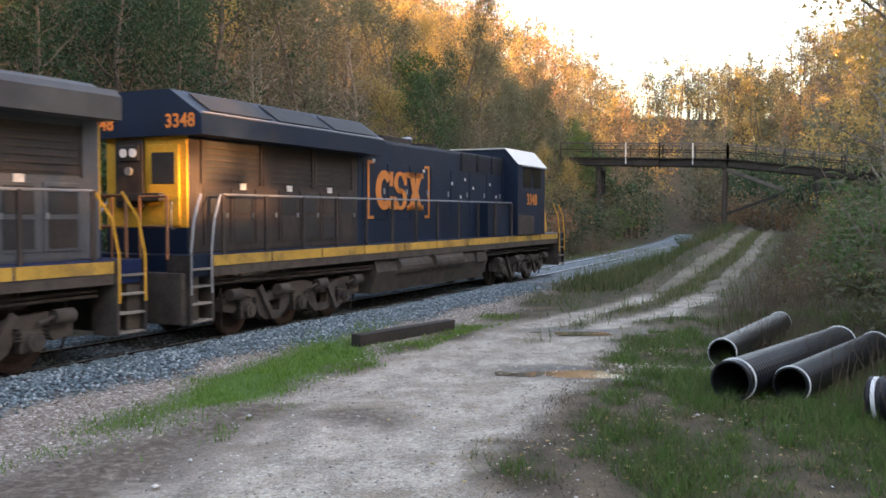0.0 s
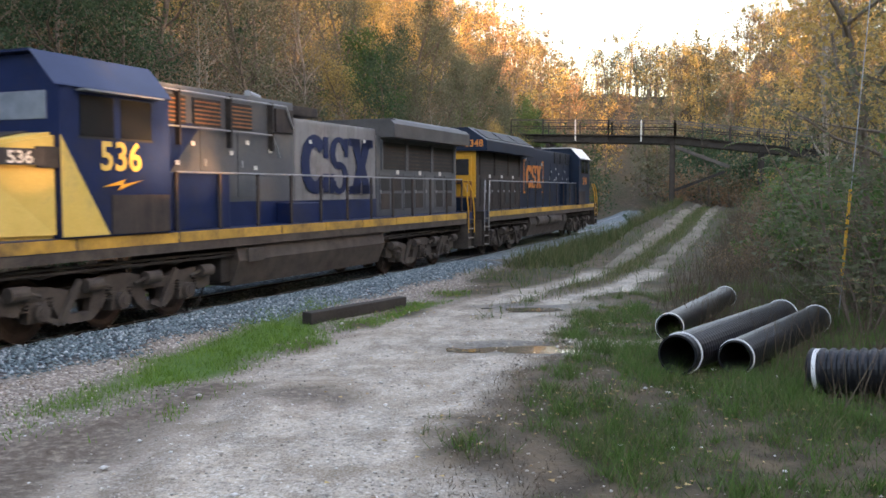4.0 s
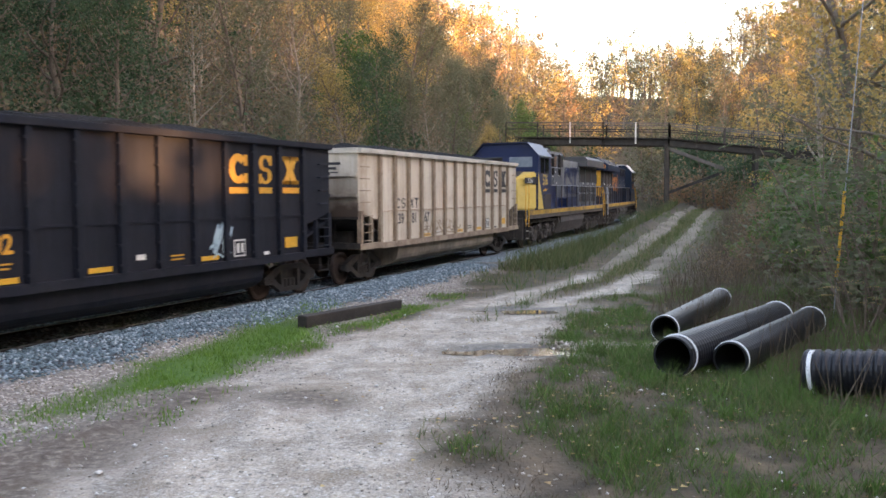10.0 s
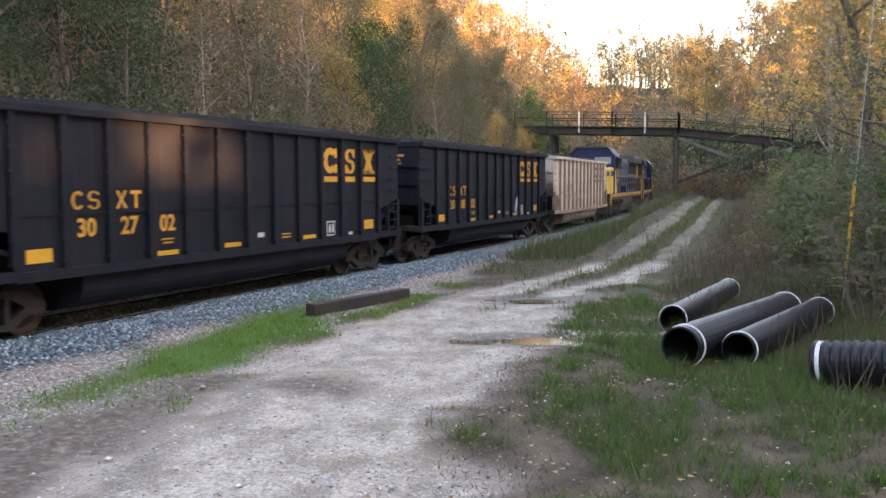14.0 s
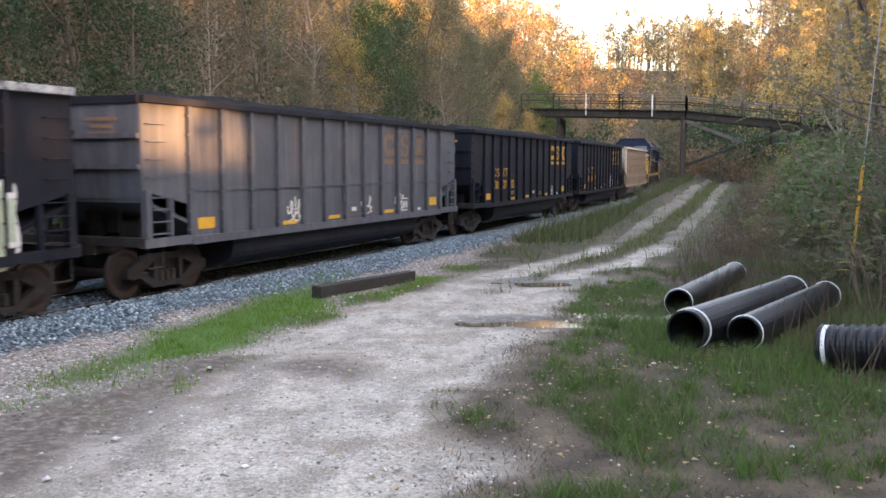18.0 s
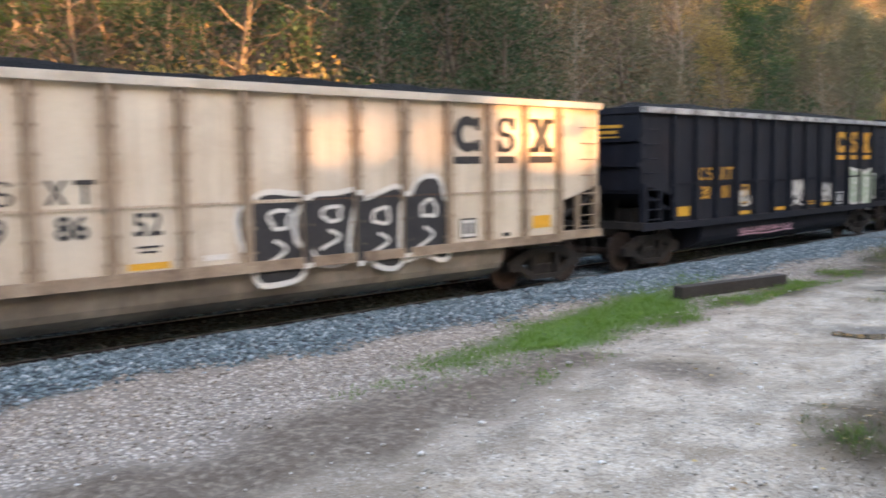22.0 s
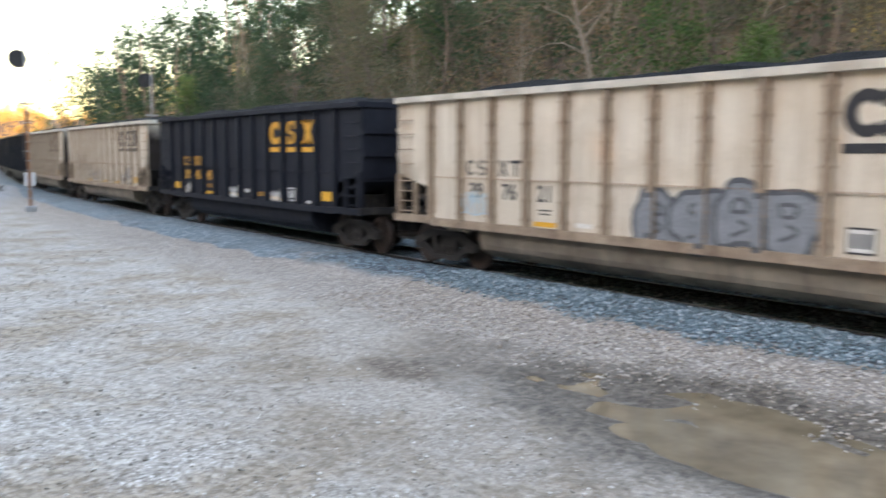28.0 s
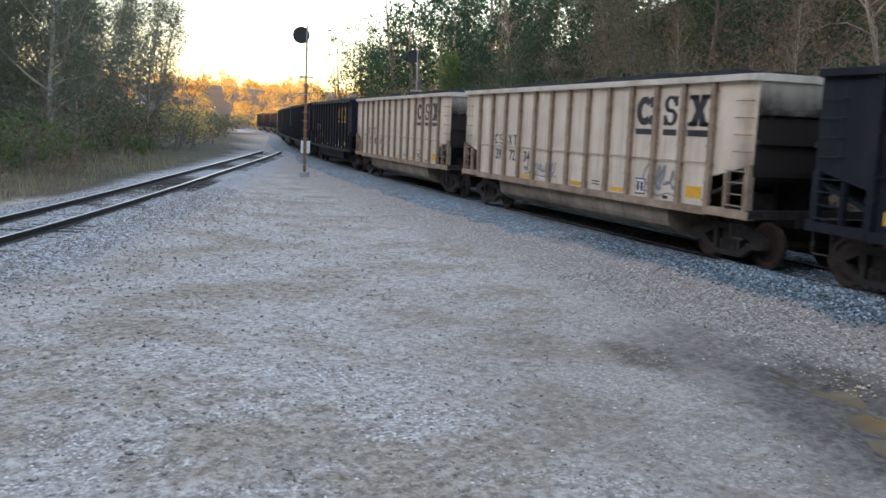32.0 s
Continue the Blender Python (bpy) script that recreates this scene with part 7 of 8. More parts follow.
FRONT = [(0, 28.9), (3, 43.1), (6, 56.87), (9, 71.18), (12, 85.82), (13, 90.59), (19, 121.18), (21, 131.23), (22, 136.21), (23, 141.57), (24.5, 149.33), (26.5, 159.73), (28, 167.53), (30, 178.16), (32, 188.54)]  # seconds, length of line at the leading coupler

# ---- footbridge over the line ----
def build_bridge():
    ob = tagged(new("footbridge"), "old dark timber trestle bridge crossing the railway cutting", "bridge")
    bx, by, h = at(MAIN, 74.0)
    # across the line: west end, kink, east end
    z0 = RAIL + 7.0
    cx, cy = math.cos(h), -math.sin(h)

    def p(u, z, w=0.0):
        """u metres east of the line, w metres further along it."""
        return Vector((bx + u * cx + w * math.sin(h), by + u * cy + w * math.cos(h), z))
    spans = [(-9.5, z0 + 0.42, -1.0, z0 + 0.18), (-1.0, z0 + 0.18, 4.5, z0), (4.5, z0, 18.0, z0 - 1.6)]
    for u0, za, u1, zb in spans:
        for w in (-1.2, 0, 1.2):
            part("girder", (beam(bmn(), p(u0, za - 0.35, w), p(u1, zb - 0.35, w), 0.28, 0.55), M["timber"]), ob)
        n = int((u1 - u0) / 0.3)
        for k in range(n):
            f = (k + 0.5) / n
            u, z = u0 + (u1 - u0) * f, za + (zb - za) * f
            part("deck_plank", (beam(bmn(), p(u, z, -1.6), p(u, z, 1.6), 0.27, 0.07), M["timber"]), ob)
        for w in (-1.5, 1.5):
            for dz, th in ((1.25, 0.1), (0.7, 0.08)):
                part("rail_board", (beam(bmn(), p(u0, za + dz, w), p(u1, zb + dz, w), 0.05, th), M["timber_grey" if dz > 1 else "timber"]), ob)
            m = max(2, int((u1 - u0) / 2.2))
            for k in range(m + 1):
                f = k / m
                u, z = u0 + (u1 - u0) * f, za + (zb - za) * f
                part("rail_post", (beam(bmn(), p(u, z - 0.5, w), p(u, z + 1.32, w), 0.1), M["white_paint" if w < 0 and u0 < 4 and k == (2 if u0 < -2 else 1) else "timber"]), ob)
    for u, zt in ((-6.2, z0 - 0.6), (4.3, z0 - 0.65), (11.5, z0 - 1.4)):
        b = part("pier_cap", (beam(bmn(), p(u, zt, -1.8), p(u, zt, 1.8), 0.3), M["timber"]), ob)
        for w in (-1.4, 0, 1.4):
            q = p(u, 0, w)
            part("pier_post", (beam(bmn(), (q.x, q.y, ground_z(q.x, q.y) - 0.3), p(u, zt, w), 0.3), M["timber"]), ob)
        q = p(u, 0)
        zg = ground_z(q.x, q.y)
        part("cross_brace", (beam(bmn(), p(u, zg + 0.5, -1.55), p(u, zt - 0.3, 1.55), 0.08, 0.22), M["timber"]), ob)
        part("cross_brace", (beam(bmn(), p(u, zg + 0.5, 1.65), p(u, zt - 0.3, -1.45), 0.08, 0.22), M["timber"]), ob)
    for w in (-1.2, 1.2):
        part("knee_brace", (beam(bmn(), p(4.4, z0 - 0.8, w), p(9.0, 4.6, w), 0.2, 0.25), M["timber_grey"]), ob)
        part("knee_brace", (beam(bmn(), p(4.4, 2.6, w), p(8.6, 4.2, w), 0.18, 0.22), M["timber"]), ob)


build_bridge()


# ---- black culvert pipes ----
def pipe_mesh(length, r, pitch, depth):
    """A corrugated tube with an inner wall."""
    seg, prof = 26, []
    n = int(length / pitch) * 4
    for k in range(n + 1):
        prof.append((length * k / n, r * (1 + depth * (0.0, 1.0, 1.0, 0.0)[k % 4])))
    inner = [(length, r * 0.9), (0, r * 0.9)]
    allp = prof + inner
    v, f = [], []
    for x, rr in allp:
        v += [(x, math.cos(2 * math.pi * j / seg) * rr, math.sin(2 * math.pi * j / seg) * rr) for j in range(seg)]
    m = len(allp)
    for k in range(m):
        for j in range(seg):
            f.append((k * seg + j, ((k + 1) % m) * seg + j, ((k + 1) % m) * seg + (j + 1) % seg, k * seg + (j + 1) % seg))
    return mesh_from("tube", v, f, M["pipe"], smooth=False)


def rim_mesh(r, w):
    seg, v, f = 40, [], []
    for x, rr in [(0, r * 0.99), (0, r * 1.06), (w, r * 1.06), (w, r * 0.99)]:
        v += [(x, math.cos(2 * math.pi * j / seg) * rr, math.sin(2 * math.pi * j / seg) * rr) for j in range(seg)]
    for k in range(3):
        for j in range(seg):
            f.append((k * seg + j, (k + 1) * seg + j, (k + 1) * seg + (j + 1) % seg, k * seg + (j + 1) % seg))
    return mesh_from("rim", v, f, M["pipe_rim"], smooth=True)


def pipe(a, b, r, ribbed, label, back=0.02):
    """A pipe from its near end a to its far end b on the ground."""
    A, B = Vector((*a, ground_z(*a) + r * 1.02)), Vector((*b, ground_z(*b) + r * 1.02))
    d = B - A
    ob = tagged(new("culvert_pipe"), label, "pipe", "pipes lying in the grass")
    ob.matrix_basis = Matrix.Translation(A) @ d.to_track_quat("X", "Z").to_matrix().to_4x4()
    part("tube", pipe_mesh(d.length, r, 0.12 if ribbed else 0.09, 0.10 if ribbed else 0.010), ob)
    part("rim", rim_mesh(r, 0.075 if ribbed else 0.022), ob, "white end ring", pose(back, 0, 0))
    if not ribbed:
        part("rim", rim_mesh(r, 0.02), ob, "white end ring", pose(d.length - 0.04, 0, 0))


pipe((3.98, 12.5), (7.1, 16.2), 0.29, False, "black corrugated plastic culvert pipe with a white ring", 0.16)
pipe((4.85, 12.6), (7.65, 16.0), 0.25, False, "black corrugated plastic culvert pipe beside its neighbour", 0.05)
pipe((4.85, 15.7), (7.75, 20.8), 0.24, False, "black corrugated plastic culvert pipe lying apart in the grass")
pipe((5.45, 11.5), (9.0, 8.5), 0.27, True, "deeply ribbed black plastic culvert pipe with a white band", 0.05)


# ---- guy wire with its yellow guard ----
def guy_wire():
    ob = tagged(new("guy_wire"), "steel guy wire with a yellow plastic guard among the bushes", "guy wire")
    x, y = 8.75, 17.4
    z = ground_z(x, y)
    ob.matrix_basis = pose(x, y, z)
    up = Vector((0.55, 0.1, 6.5)).normalized()
    part("wire", (rod(bmn(), (0, 0, -0.2), up * 9, 0.012, 6), M["steel_grey"]), ob)
    part("guard", (rod(bmn(), up * 0.9, up * 2.6, 0.03, 10), M["yellow"]), ob, "yellow plastic guard sleeve")


guy_wire()


# ---- sumac by the wire: arching stems with feathered leaves ----
def sumac(x, y, seed, size):
    rng = random.Random(seed)
    ob = tagged(new("sumac_shrub"), "sumac shrub with long feathered green and orange leaves", "shrub", "sumac shrubs among the bushes")
    ob.matrix_basis = pose(x, y, ground_z(x, y) - 0.05, 0, 0, rng.uniform(0, 360)) @ Matrix.Diagonal((size, size, size, 1))
    v, f, green, orange = [], [], [], []
    for k in range(7):
        a = rng.uniform(0, 6.28)
        path = grow_path(rng, Vector((math.cos(a) * 0.3, math.sin(a) * 0.3, 0)), Vector((math.cos(a) * 0.4, math.sin(a) * 0.4, 1)), rng.uniform(2.2, 3.9), 6, 0.1, 0.02)
        vv, ff = tube_rings(path, [0.035, 0.03, 0.026, 0.022, 0.018, 0.014, 0.01], 5)
        o = len(v)
        v.extend(vv)
        f.extend(tuple(i + o for i in q) for q in ff)
        for j in range(11):
            u = 0.45 + 0.55 * (j + rng.random()) / 11
            i = min(int(u * 6), 5)
            base = path[i].lerp(path[i + 1], u * 6 - i)
            b = j * 2.4 + rng.gauss(0, 0.3)
            out = Vector((math.cos(b), math.sin(b), 0.35))
            mid = grow_path(rng, base, out, rng.uniform(0.5, 0.85), 9, 0.03, -0.07)  # drooping midrib
            vv, ff = tube_rings(mid, [0.006] * 10, 3)
            o = len(v)
            v.extend(vv)
            f.extend(tuple(q + o for q in w) for w in ff)
            for n in range(1, 10):
                d = (mid[n] - mid[n - 1]).normalized()
                side = d.cross(Vector((0, 0, 1))).normalized()
                for sg in (-1, 1):
                    tip = mid[n] + side * sg * 0.15 * math.sin(0.5 + 2.3 * n / 9) + d * 0.05 - Vector((0, 0, 0.03))
                    (orange if u < 0.55 and rng.random() < 0.7 else green).append((mid[n] - d * 0.022, mid[n] + d * 0.022, tip))
    part("stem", mesh_from("stem", v, f, M["twig"], smooth=True), ob)
    part("leaves", quads_mesh("leaves", np.array([[tuple(p) for p in q] for q in green]), M["leaf_green"]), ob)
    if orange:
        part("turning_leaves", quads_mesh("turning_leaves", np.array([[tuple(p) for p in q] for q in orange]), M["leaf_yellow"]), ob, "orange turning leaves")


for args in ((9.3, 17.2, 3, 1.1), (10.4, 18.9, 5, 1.2), (8.2, 15.4, 9, 0.55)):
    sumac(*args)


# ---- old tie beside the road ----
def old_tie():
    x0, y0, x1, y1 = -1.75, 18.2, 0.18, 20.85
    a = math.degrees(math.atan2(y1 - y0, x1 - x0))
    bm = bmn()
    box(bm, -1.65, 1.65, -0.12, 0.12, 0, 0.24, 0.02)
    for v in bm.verts:
        v.co += Vector((noise.noise(v.co * 3), noise.noise(v.co * 3 + Vector((5, 0, 0))), noise.noise(v.co * 3 + Vector((0, 7, 0))))) * 0.012
    ob = part("old_railway_tie", (bm, M["timber"]), None)
    tagged(ob, "dark weathered railway tie lying in the grass", "railway tie")
    xm, ym = (x0 + x1) / 2, (y0 + y1) / 2
    ob.matrix_basis = pose(xm, ym, ground_z(xm, ym) + 0.0, 0, 0, a)


old_tie()


# ---- signal mast ----
def signal(x, y, label, box_on, turn):
    z = ground_z(x, y)
    ob = tagged(new("railway_signal"), label, "railway signal")
    ob.matrix_basis = pose(x, y, z, 0, 0, turn)

    def put(name, bm, mat, parent=ob, label=""):
        return part(name, (bm, M[mat]), parent, label)
    put("base", box(bmn(), -0.2, 0.2, -0.2, 0.2, -0.2, 0.25, 0.03), "steel_grey")
    mast = put("mast", rod(bmn(), (0, 0, 0.2), (0, 0, 4.4), 0.075, 12), "rust")
    put("upper_mast", rod(bmn(), (0, 0, 4.4), (0, 0, 7.2), 0.05, 10), "steel_grey", mast)
    put("collar", rod(bmn(), (0, 0, 4.3), (0, 0, 4.45), 0.11, 12), "rust", mast)
    put("bracket", box(bmn(), -0.35, 0.35, -0.04, 0.04, 4.75, 4.83), "steel_grey", mast)
    hd = put("signal_head", rod(bmn(), (0.28, -0.10, 6.75), (0.28, 0.02, 6.75), 0.40, 28), "rubber", ob, "round black signal target")
    bm = bmn()
    rod(bm, (0.28, -0.24, 6.75), (0.28, -0.09, 6.75), 0.13, 16)
    put("lens_hood", bm, "steel_grey", hd)
    if box_on:
        bx = put("relay_box", box(bmn(), -0.22, 0.22, -0.22, -0.1, 1.15, 1.75, 0.02), "sign_white", ob, "white sign plate")
        put("sign_marking", box(bmn(), -0.14, 0.14, -0.226, -0.219, 1.3, 1.6), "steel_grey", bx)
    for k in range(14):
        z0 = 0.6 + 0.42 * k
        put("rung", rod(bmn(), (-0.15, 0.1, z0), (0.15, 0.1, z0), 0.012, 6), "steel_grey")


signal(-29.1, -34.0, "tall railway signal mast with a round head and a white plate", True, -48)
signal(-40.5, -37.3, "railway signal mast standing beyond the line", False, -50)


# ---- puddles ----
def build_puddles():
    for nm, px, py, a, b, turn in PUDDLES:
        n = 26
        R = max(a, b) * 1.35
        g = np.linspace(-R, R, n * 2 + 1)
        xx, yy = np.meshgrid(g + px, g + py)
        inside = in_puddle(xx.ravel(), yy.ravel()).reshape(xx.shape)
        zs, _ = terrain(xx.ravel(), yy.ravel())
        zs = zs.reshape(xx.shape)
        level = float(zs[inside > -0.05].mean())
        v, f, ids = [], [], {}
        for i in range(len(g) - 1):
            for j in range(len(g) - 1):
                if inside[i:i + 2, j:j + 2].max() > -0.25:
                    q = []
                    for ii, jj in ((i, j), (i, j + 1), (i + 1, j + 1), (i + 1, j)):
                        if (ii, jj) not in ids:
                            ids[(ii, jj)] = len(v)
                            v.append((xx[ii, jj], yy[ii, jj], level))
                        q.append(ids[(ii, jj)])
                    f.append(q)
        tagged(new("puddle", mesh_from("puddle", v, f, M["puddle"])), "muddy brown puddle in the dirt", "puddle", kind="structure")


build_puddles()

# ---- loose stones, grass and leaves ----
def stones_mesh(name, spots, sizes, mat, seed, flat=0.6):
    """Many small angular stones in one mesh."""
    nr = np.random.RandomState(seed)
    n = len(spots)
    base = np.array([(1, 0, 0), (0, 1, 0), (-1, 0, 0), (0, -1, 0), (0.1, 0, 1), (0, 0.1, -1)], float)
    v = base[None] * nr.uniform(0.65, 1.25, (n, 6, 3)) * (1, 1, flat) * np.asarray(sizes)[:, None, None]
    a = nr.uniform(0, 6.28, n)
    c, s = np.cos(a)[:, None], np.sin(a)[:, None]
    v = np.stack([v[..., 0] * c - v[..., 1] * s, v[..., 0] * s + v[..., 1] * c, v[..., 2]], -1) + np.asarray(spots)[:, None]
    f = np.array([(0, 1, 4), (1, 2, 4), (2, 3, 4), (3, 0, 4), (1, 0, 5), (2, 1, 5), (3, 2, 5), (0, 3, 5)])
    faces = (f[None] + (np.arange(n) * 6)[:, None, None]).reshape(-1, 3)
    me = bpy.data.meshes.new(name)
    me.vertices.add(n * 6)
    me.vertices.foreach_set("co", v.astype(np.float32).ravel())
    me.loops.add(len(faces) * 3)
    me.loops.foreach_set("vertex_index", faces.astype(np.int32).ravel())
    me.polygons.add(len(faces))
    me.polygons.foreach_set("loop_start", np.arange(0, len(faces) * 3, 3, dtype=np.int32))
    me.materials.append(mat)
    me.update(calc_edges=True)
    return me


def island_mat(name, stops, rough=0.9):
    m, nt, b = nodes_of(name)
    g = nt.nodes.new("ShaderNodeNewGeometry")
    n = noise_of(nt, 45, 3)
    col = ramp(nt, g.outputs["Random Per Island"], stops).outputs[0]
    col = mixc(nt, 0.25, col, n.outputs[0], "OVERLAY")
    nt.links.new(col, b.inputs["Base Color"])
    b.inputs["Roughness"].default_value = rough
    b.inputs["Specular IOR Level"].default_value = 0.2
    return m


M["ballast_stone"] = island_mat("ballast_stone", [(0.0, (0.07, 0.10, 0.112)), (0.45, (0.14, 0.192, 0.21)), (0.8, (0.215, 0.275, 0.293)), (0.97, (0.40, 0.45, 0.465))])
M["gravel_stone"] = island_mat("gravel_stone", [(0.0, (0.19, 0.158, 0.128)), (0.4, (0.32, 0.272, 0.222)), (0.8, (0.41, 0.355, 0.298)), (0.97, (0.57, 0.515, 0.45))])
M["yard_stone"] = island_mat("yard_stone", [(0.0, (0.19, 0.17, 0.142)), (0.5, (0.30, 0.268, 0.228)), (0.85, (0.41, 0.37, 0.318)), (0.98, (0.68, 0.65, 0.60))])
M["fallen_leaf"] = island_mat("fallen_leaf", [(0.0, (0.16, 0.09, 0.045)), (0.5, (0.30, 0.19, 0.09)), (0.9, (0.42, 0.30, 0.13))])

M["pale_stone"] = island_mat("pale_stone", [(0.0, (0.38, 0.35, 0.31)), (0.6, (0.58, 0.56, 0.52)), (1.0, (0.76, 0.75, 0.73))])


def build_loose():
    nr = np.random.RandomState(9)

    def along_line(n, s0, s1, d0, d1, line=MAIN, power=1.0):
        s, d = nr.uniform(s0, s1, n), d0 + (d1 - d0) * nr.uniform(0, 1, n) ** power
        x, y, h = at(line, s)
        return x + d * np.cos(h), y - d * np.sin(h)

    def settle(x, y, up):
        z, zones = terrain(x, y)
        return np.stack([x, y, z + up], 1), zones
    # ballast, nearest stretch densest
    xs, ys = [], []
    for n, s0, s1, d0, d1 in ((22000, -20, 24, 0.85, 2.75), (4500, -20, 24, -0.65, 0.65)):
        x, y = along_line(n, s0, s1, d0, d1)
        xs.append(x)
        ys.append(y)
    x, y = np.concatenate(xs), np.concatenate(ys)
    p, zn = settle(x, y, 0.012)
    keep = nr.uniform(0, 1, len(x)) < zn["ballast"] + 0.05
    p = p[keep]
    tagged(new("ballast", stones_mesh("ballast", p, nr.uniform(0.022, 0.05, len(p)), M["ballast_stone"], 1)), "loose blue-grey crushed stone ballast along the track", "ballast", kind="stuff")
    x, y = along_line(20000, -20, 24, 2.2, 5.4)
    p, zn = settle(x, y, 0.008)
    keep = nr.uniform(0, 1, len(x)) < zn["gravel"] * 0.95
    p = p[keep]
    tagged(new("gravel", stones_mesh("gravel", p, nr.uniform(0.012, 0.034, len(p)), M["gravel_stone"], 2)), "pale crushed stone gravel beside the ballast", "gravel", kind="stuff")
    # pebbles in the yard and on the road
    a, r = nr.uniform(radians(-30), radians(185), 42000), 4.6 + 17 * nr.uniform(0, 1, 42000) ** 1.3
    x, y = -np.sin(a) * r, np.cos(a) * r
    p, zn = settle(x, y, 0.004)
    keep = (nr.uniform(0, 1, len(x)) < zn["dirt"] * 0.85) & (zn["wet"] < 0.4)
    p = p[keep]
    size = 0.006 + 0.022 * nr.uniform(0, 1, len(p)) ** 3
    tagged(new("pebbles", stones_mesh("pebbles", p, size, M["yard_stone"], 3)), "grey pebbles trodden into the dirt", "pebbles", kind="stuff")
    x, y = along_line(7000, -6, 28, -2.6, 2.6, SIDE)
    x2, y2 = along_line(20000, -7, 34, -1.5, -9.5, SIDE, 1.5)
    d2, s2 = lateral(SIDE, x2, y2)
    keep = nr.uniform(0, 1, len(x2)) < np.exp(-(np.abs(d2) - 1.5) / 2.6) * sstep(-7, 0, s2 + 4 * (vnoise(x2, y2, 0.8, 41) - 0.5)) * (1 - sstep(20, 33, s2)) * (0.3 + vnoise(x2, y2, 0.9, 42))
    x2, y2 = x2[keep], y2[keep]
    x, y = np.concatenate([x, x2]), np.concatenate([y, y2])
    p, zn = settle(x, y, 0.01)
    tagged(new("ballast", stones_mesh("ballast_old", p, nr.uniform(0.014, 0.04, len(p)), M["yard_stone"], 4)), "old grey ballast round the second track", "ballast", kind="stuff")

    def blades(name, label, x, y, hgt, wid, mat, lean=0.35):
        z = terrain(x, y)[0]
        n = len(x)
        a = nr.uniform(0, 6.28, n)
        sx, sy = np.cos(a) * wid, np.sin(a) * wid
        lx, ly = nr.normal(0, lean, n) * hgt, nr.normal(0, lean, n) * hgt
        q = np.empty((n, 3, 3))
        q[:, 0] = np.stack([x - sx, y - sy, z - 0.02], 1)
        q[:, 1] = np.stack([x + sx, y + sy, z - 0.02], 1)
        q[:, 2] = np.stack([x + lx, y + ly, z + hgt], 1)
        tagged(new(name, quads_mesh(name, q, mat)), label, "grass", kind="stuff")

    def grassy(n, x0, x1, y0, y1, clump=0.25, least=0.3):
        x, y = nr.uniform(x0, x1, n), nr.uniform(y0, y1, n)
        _, zn = terrain(x, y)
        keep = nr.uniform(least * 0.3, 1, n) < zn["grass"] * (0.12 + 1.25 * vnoise(x, y, 2.2, 12) * vnoise(x, y, 0.7, 13) + 0.35 * vnoise(x, y, 5.0, 19))
        return x[keep], y[keep]
    x, y = grassy(430000, -1.5, 11, 5.2, 24)
    rr, _ = lateral(ROAD, x, y)
    x, y = x[rr > 0], y[rr > 0]
    h = 0.04 + 0.2 * nr.uniform(0, 1, len(x)) ** 2 * (0.4 + 1.2 * vnoise(x, y, 0.8, 14))
    blades("grass", "short green grass with dry blades beside the dirt road", x, y, h, nr.uniform(0.004, 0.009, len(x)), M["grass"], 0.55)
    # taller tufts
    tx, ty = grassy(5200, 0.6, 10, 6.5, 24)
    rr, _ = lateral(ROAD, tx, ty)
    tx, ty = tx[rr > 1.6], ty[rr > 1.6]
    big = nr.uniform(0.5, 1.3, len(tx))
    tx, ty, big = np.repeat(tx, 26), np.repeat(ty, 26), np.repeat(big, 26)
    x, y = tx + nr.normal(0, 0.07, len(tx)) * big, ty + nr.normal(0, 0.07, len(tx)) * big
    blades("grass_tufts", "brighter tufts of longer grass beside the dirt road", x, y, (0.07 + 0.19 * nr.uniform(0, 1, len(x))) * big, nr.uniform(0.004, 0.009, len(x)), M["grass_tuft"], 0.55)
    n = 120000
    x, y = nr.uniform(-6, 2, n), nr.uniform(9, 24, n)
    rr, _ = lateral(ROAD, x, y)
    _, zn = terrain(x, y)
    keep = (rr < -1.5) & (nr.uniform(0, 1, n) < zn["grass"] * (0.5 + 0.6 * vnoise(x, y, 2.0, 18)))
    x, y = x[keep], y[keep]
    blades("fresh_grass", "bright green grass patch between gravel and road", x, y, 0.03 + 0.07 * nr.uniform(0, 1, len(x)), nr.uniform(0.006, 0.012, len(x)), M["grass_fresh"], 0.5)
    x, y = grassy(110000, -2, 30, 22, 70)
    h = 0.10 + 0.35 * nr.uniform(0, 1, len(x)) ** 2
    blades("verge_grass", "rough green and straw grass on the road verge", x, y, h, nr.uniform(0.008, 0.018, len(x)), M["grass"], 0.4)
    sv = nr.uniform(float(np.interp(19, ROAD[2], ROAD[0])), float(np.interp(80, ROAD[2], ROAD[0])), 8000)
    off = nr.normal(0, 0.24, len(sv))
    rx, ry, rh = at(ROAD, sv)
    x, y = rx + off * np.cos(rh), ry - off * np.sin(rh)
    keep = nr.uniform(0, 1, len(x)) < sstep(19, 30, y) * (0.25 + vnoise(x, y, 0.8, 44))
    x, y = x[keep], y[keep]
    blades("verge_grass", "low grass strip between the wheel tracks", x, y, 0.04 + 0.10 * nr.uniform(0, 1, len(x)) + 0.1, nr.uniform(0.008, 0.016, len(x)), M["grass"], 0.5)
    # tall weeds on the bank between line and road, and under the bushes
    x, y = along_line(26000, 24, 76, 2.7, 8.5)
    rr, _ = lateral(ROAD, x, y)
    keep = rr < -1.9
    x, y = x[keep], y[keep]
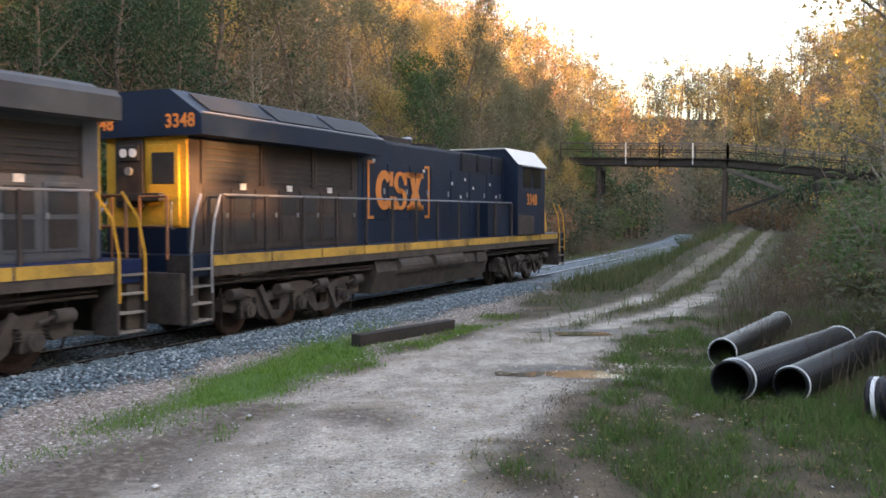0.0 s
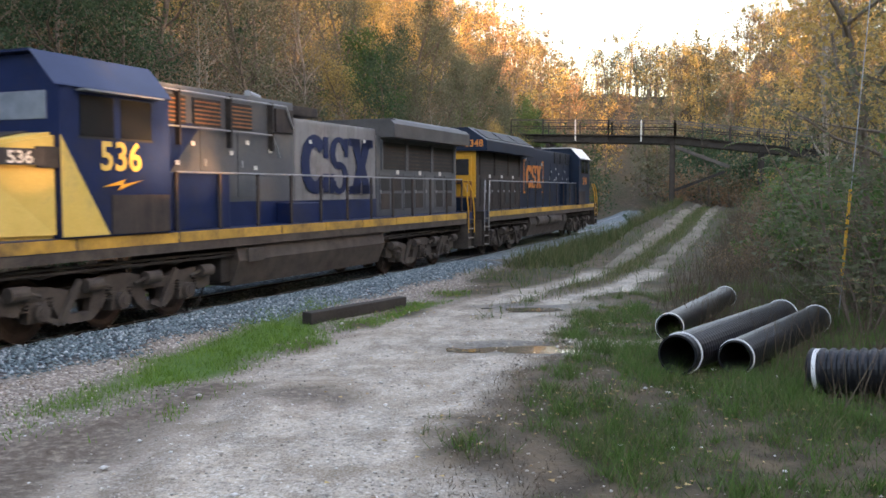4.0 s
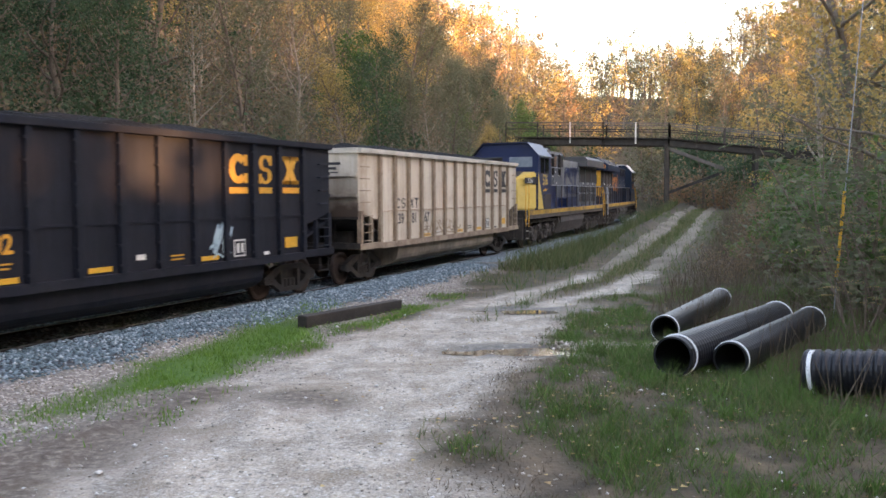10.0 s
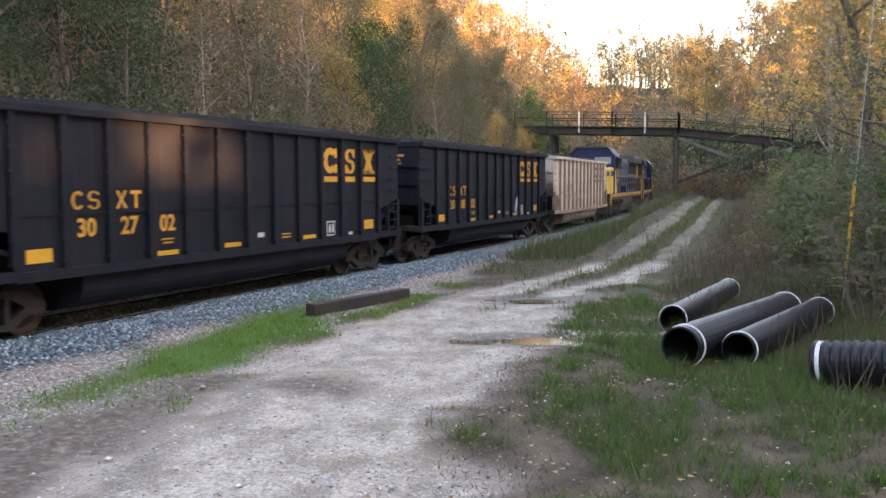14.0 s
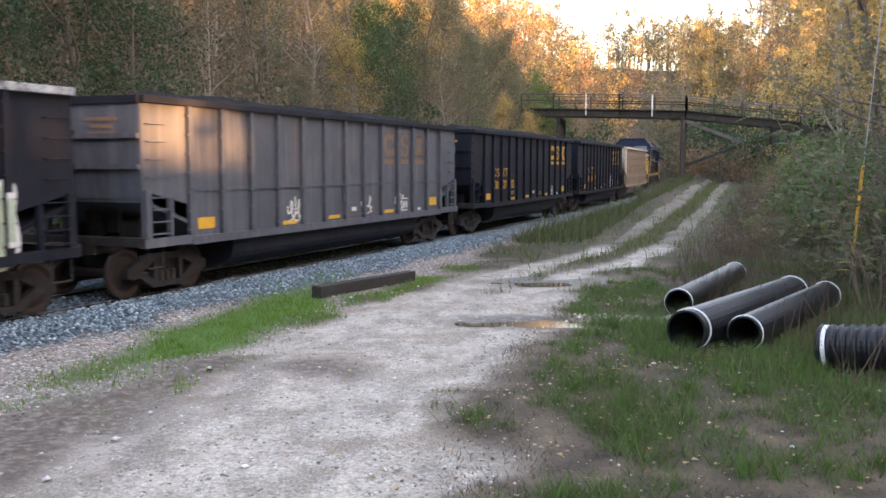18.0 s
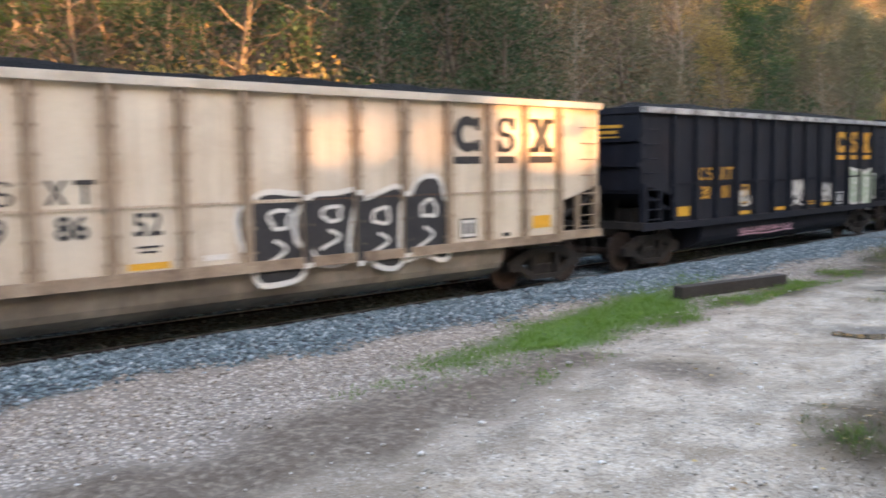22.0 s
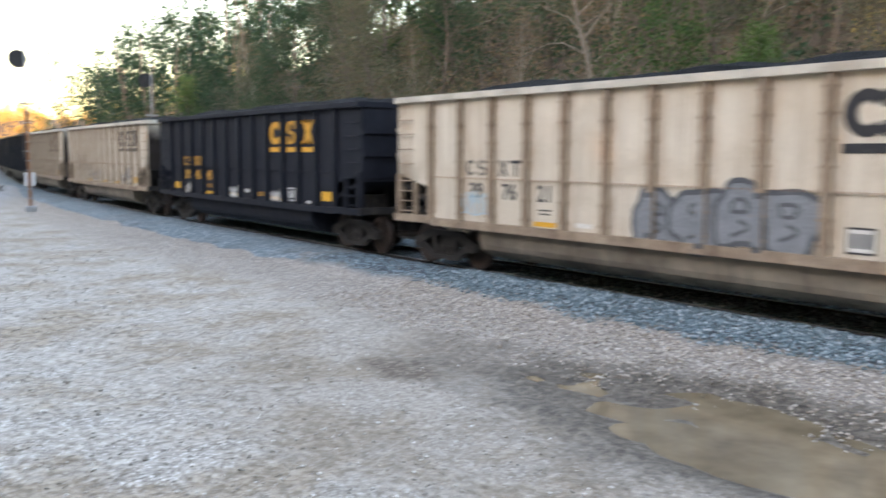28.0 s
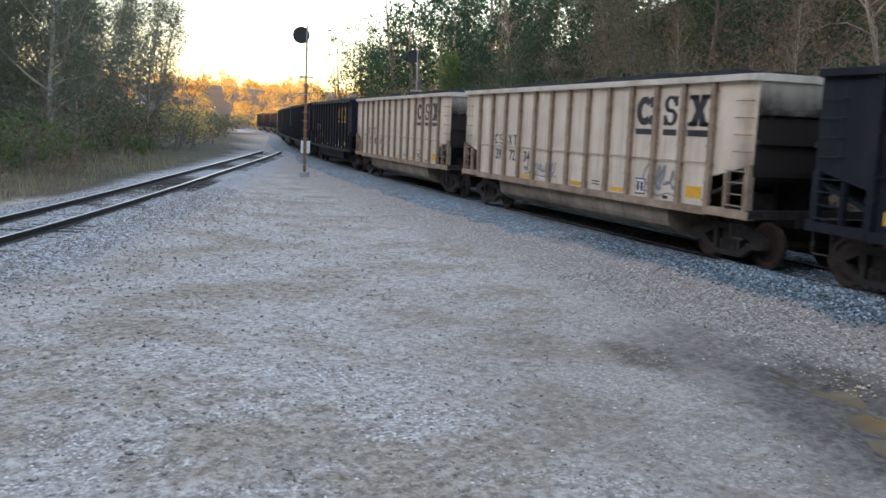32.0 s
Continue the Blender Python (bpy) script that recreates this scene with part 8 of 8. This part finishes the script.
    blades("tall_weeds", "tall green and dry weeds on the bank", x, y, 0.25 + 0.75 * nr.uniform(0, 1, len(x)) ** 1.5 * (0.3 + vnoise(x, y, 0.5, 15)), nr.uniform(0.008, 0.02, len(x)), M["weed_mix"], 0.3)
    y = nr.uniform(10, 60, 9000)
    x = np.interp(y, ROAD[2], ROAD[1]) + 2.2 + np.maximum(0, 26 - y) * 0.24 + nr.gamma(2.0, 1.1, len(y))
    blades("dry_weeds", "dry brown weeds at the bushes' edge", x, y, 0.2 + 0.9 * nr.uniform(0, 1, len(x)) ** 2, nr.uniform(0.004, 0.012, len(x)), M["weed_brown"], 0.3)
    a, r = nr.uniform(radians(142), radians(182), 12000), nr.uniform(17, 60, 12000)
    x, y = -np.sin(a) * r, np.cos(a) * r
    d2, _ = lateral(SIDE, x, y)
    keep = (d2 > 3.2)
    x, y = x[keep], y[keep]
    blades("dry_weeds", "dry brown weeds beyond the second track", x, y, 0.2 + 0.9 * nr.uniform(0, 1, len(x)) ** 1.6 * (0.2 + 1.2 * vnoise(x, y, 0.25, 16)), nr.uniform(0.006, 0.018, len(x)), M["straw"], 0.25)
    # fallen leaves
    x, y = nr.uniform(-1, 11, 4500), nr.uniform(5.5, 24, 4500)
    p, zn = settle(x, y, 0.03)
    p = p[(zn["grass"] > 0.2) | (nr.uniform(0, 1, len(x)) < 0.12)]
    q = leaf_quads(nr, p, np.full(len(p), 0.005), 1, 0.06)
    q[..., 2] = p[:, None, 2] + (q[..., 2] - p[:, None, 2]) * 0.25
    tagged(new("fallen_leaves", quads_mesh("fallen_leaves", q, M["fallen_leaf"])), "brown fallen leaves scattered on the grass", "leaves", kind="stuff")

    # short dry stubble and small stones on the bare soil beside the road
    x, y = nr.uniform(0.3, 9, 60000), nr.uniform(5.2, 20, 60000)
    rr, _ = lateral(ROAD, x, y)
    keep = (rr > 1.7) & (nr.uniform(0, 1, len(x)) < 0.25 + 0.75 * vnoise(x, y, 2.4, 51))
    x, y = x[keep], y[keep]
    blades("dry_stubble", "short dry brown stubble on the soil beside the road", x, y, 0.015 + 0.06 * nr.uniform(0, 1, len(x)) ** 2, nr.uniform(0.004, 0.010, len(x)), M["weed_brown"], 0.9)
    x, y = nr.uniform(-0.5, 8, 9000), nr.uniform(4.5, 17, 9000)
    rr, _ = lateral(ROAD, x, y)
    keep = (rr > 1.2) & (nr.uniform(0, 1, len(x)) < np.exp(-(rr - 1.2) / 2.2))
    p, _ = settle(x[keep], y[keep], 0.004)
    tagged(new("pebbles", stones_mesh("margin_pebbles", p, 0.006 + 0.02 * nr.uniform(0, 1, len(p)) ** 3, M["gravel_stone"], 7)), "small tan stones on the road's soil margin", "pebbles", kind="stuff")
    # low bank of tan rubble between the puddle and the pipes
    u, w = nr.uniform(0, 1, 900), nr.normal(0, 0.16, 900)
    x, y = 2.9 + 1.75 * u + 0.5 * w, 15.55 - 0.75 * u + w
    p, _ = settle(x, y, 0.0)
    p[:, 2] += 0.10 * np.exp(-(w / 0.16) ** 2) * nr.uniform(0, 1, 900)
    tagged(new("rubble", stones_mesh("rubble", p, 0.015 + 0.04 * nr.uniform(0, 1, 900) ** 2, M["gravel_stone"], 8)), "low bank of tan rubble beside the puddle", "rubble", kind="stuff")
    # pale stones and scraps lying in the grass and on the soil
    x, y = nr.uniform(-6, 9, 420), nr.uniform(3.5, 20, 420)
    p, zn = settle(x, y, 0.02)
    p = p[((zn["grass"] + zn["soil"] > 0.25) | (nr.uniform(0, 1, len(x)) < 0.2)) & (zn["lawn"] < 0.3)]
    tagged(new("pale_stones", stones_mesh("pale_stones", p, 0.018 + 0.045 * nr.uniform(0, 1, len(p)) ** 4, M["pale_stone"], 6, 0.5)), "scattered whitish stones and scraps in the grass", "stones", kind="stuff")


build_loose()

# ---- ties of the tracks ----
for (line, s0, s1, _), (root, tie_me, rng) in zip(TRACKS, TRACK_OBS):
    near = [-45, 75] if line is MAIN else [-44, 40]
    s = near[0]
    while s < near[1]:
        x, y, h = at(line, s)
        part("tie", tie_me, root, "", pose(x, y, RAIL - 0.172 + rng.uniform(-0.01, 0.005), 0, 0, -math.degrees(h) + rng.uniform(-1.5, 1.5)))
        s += 0.52

# ---- motion of the train ----
def motions():
    fx, fy = [f[0] for f in FRONT], [f[1] for f in FRONT]
    co = np.polyfit(fx, fy, 3)
    back = 0.0
    for ob, length, half, way in TRAIN:
        rows = []
        for k in range(65):
            t = k * 0.5
            s = np.polyval(co, t) - back - length / 2
            xa, ya, _ = at(MAIN, s - half)
            xb, yb, _ = at(MAIN, s + half)
            a = math.degrees(math.atan2(yb - ya, xb - xa)) + (0 if way > 0 else 180)
            rows.append((t, pose((xa + xb) / 2, (ya + yb) / 2, RAIL + BODY, 0, 0, a)))
        walk(ob, rows)
        # wheels roll on the rail
        for wh in [o for o in ob.children_recursive if o.name.startswith("wheelset")]:
            at0, radius = wh.location.copy(), 0.457 * wh.scale.x
            turn = []
            for k in range(321):
                t = k * 0.1
                a = math.degrees((np.polyval(co, t) - np.polyval(co, 0)) / radius) * way
                turn.append((t, pose(at0.x, at0.y, at0.z, 0, a, 0)))
            walk(wh, turn)
        back += length


motions()
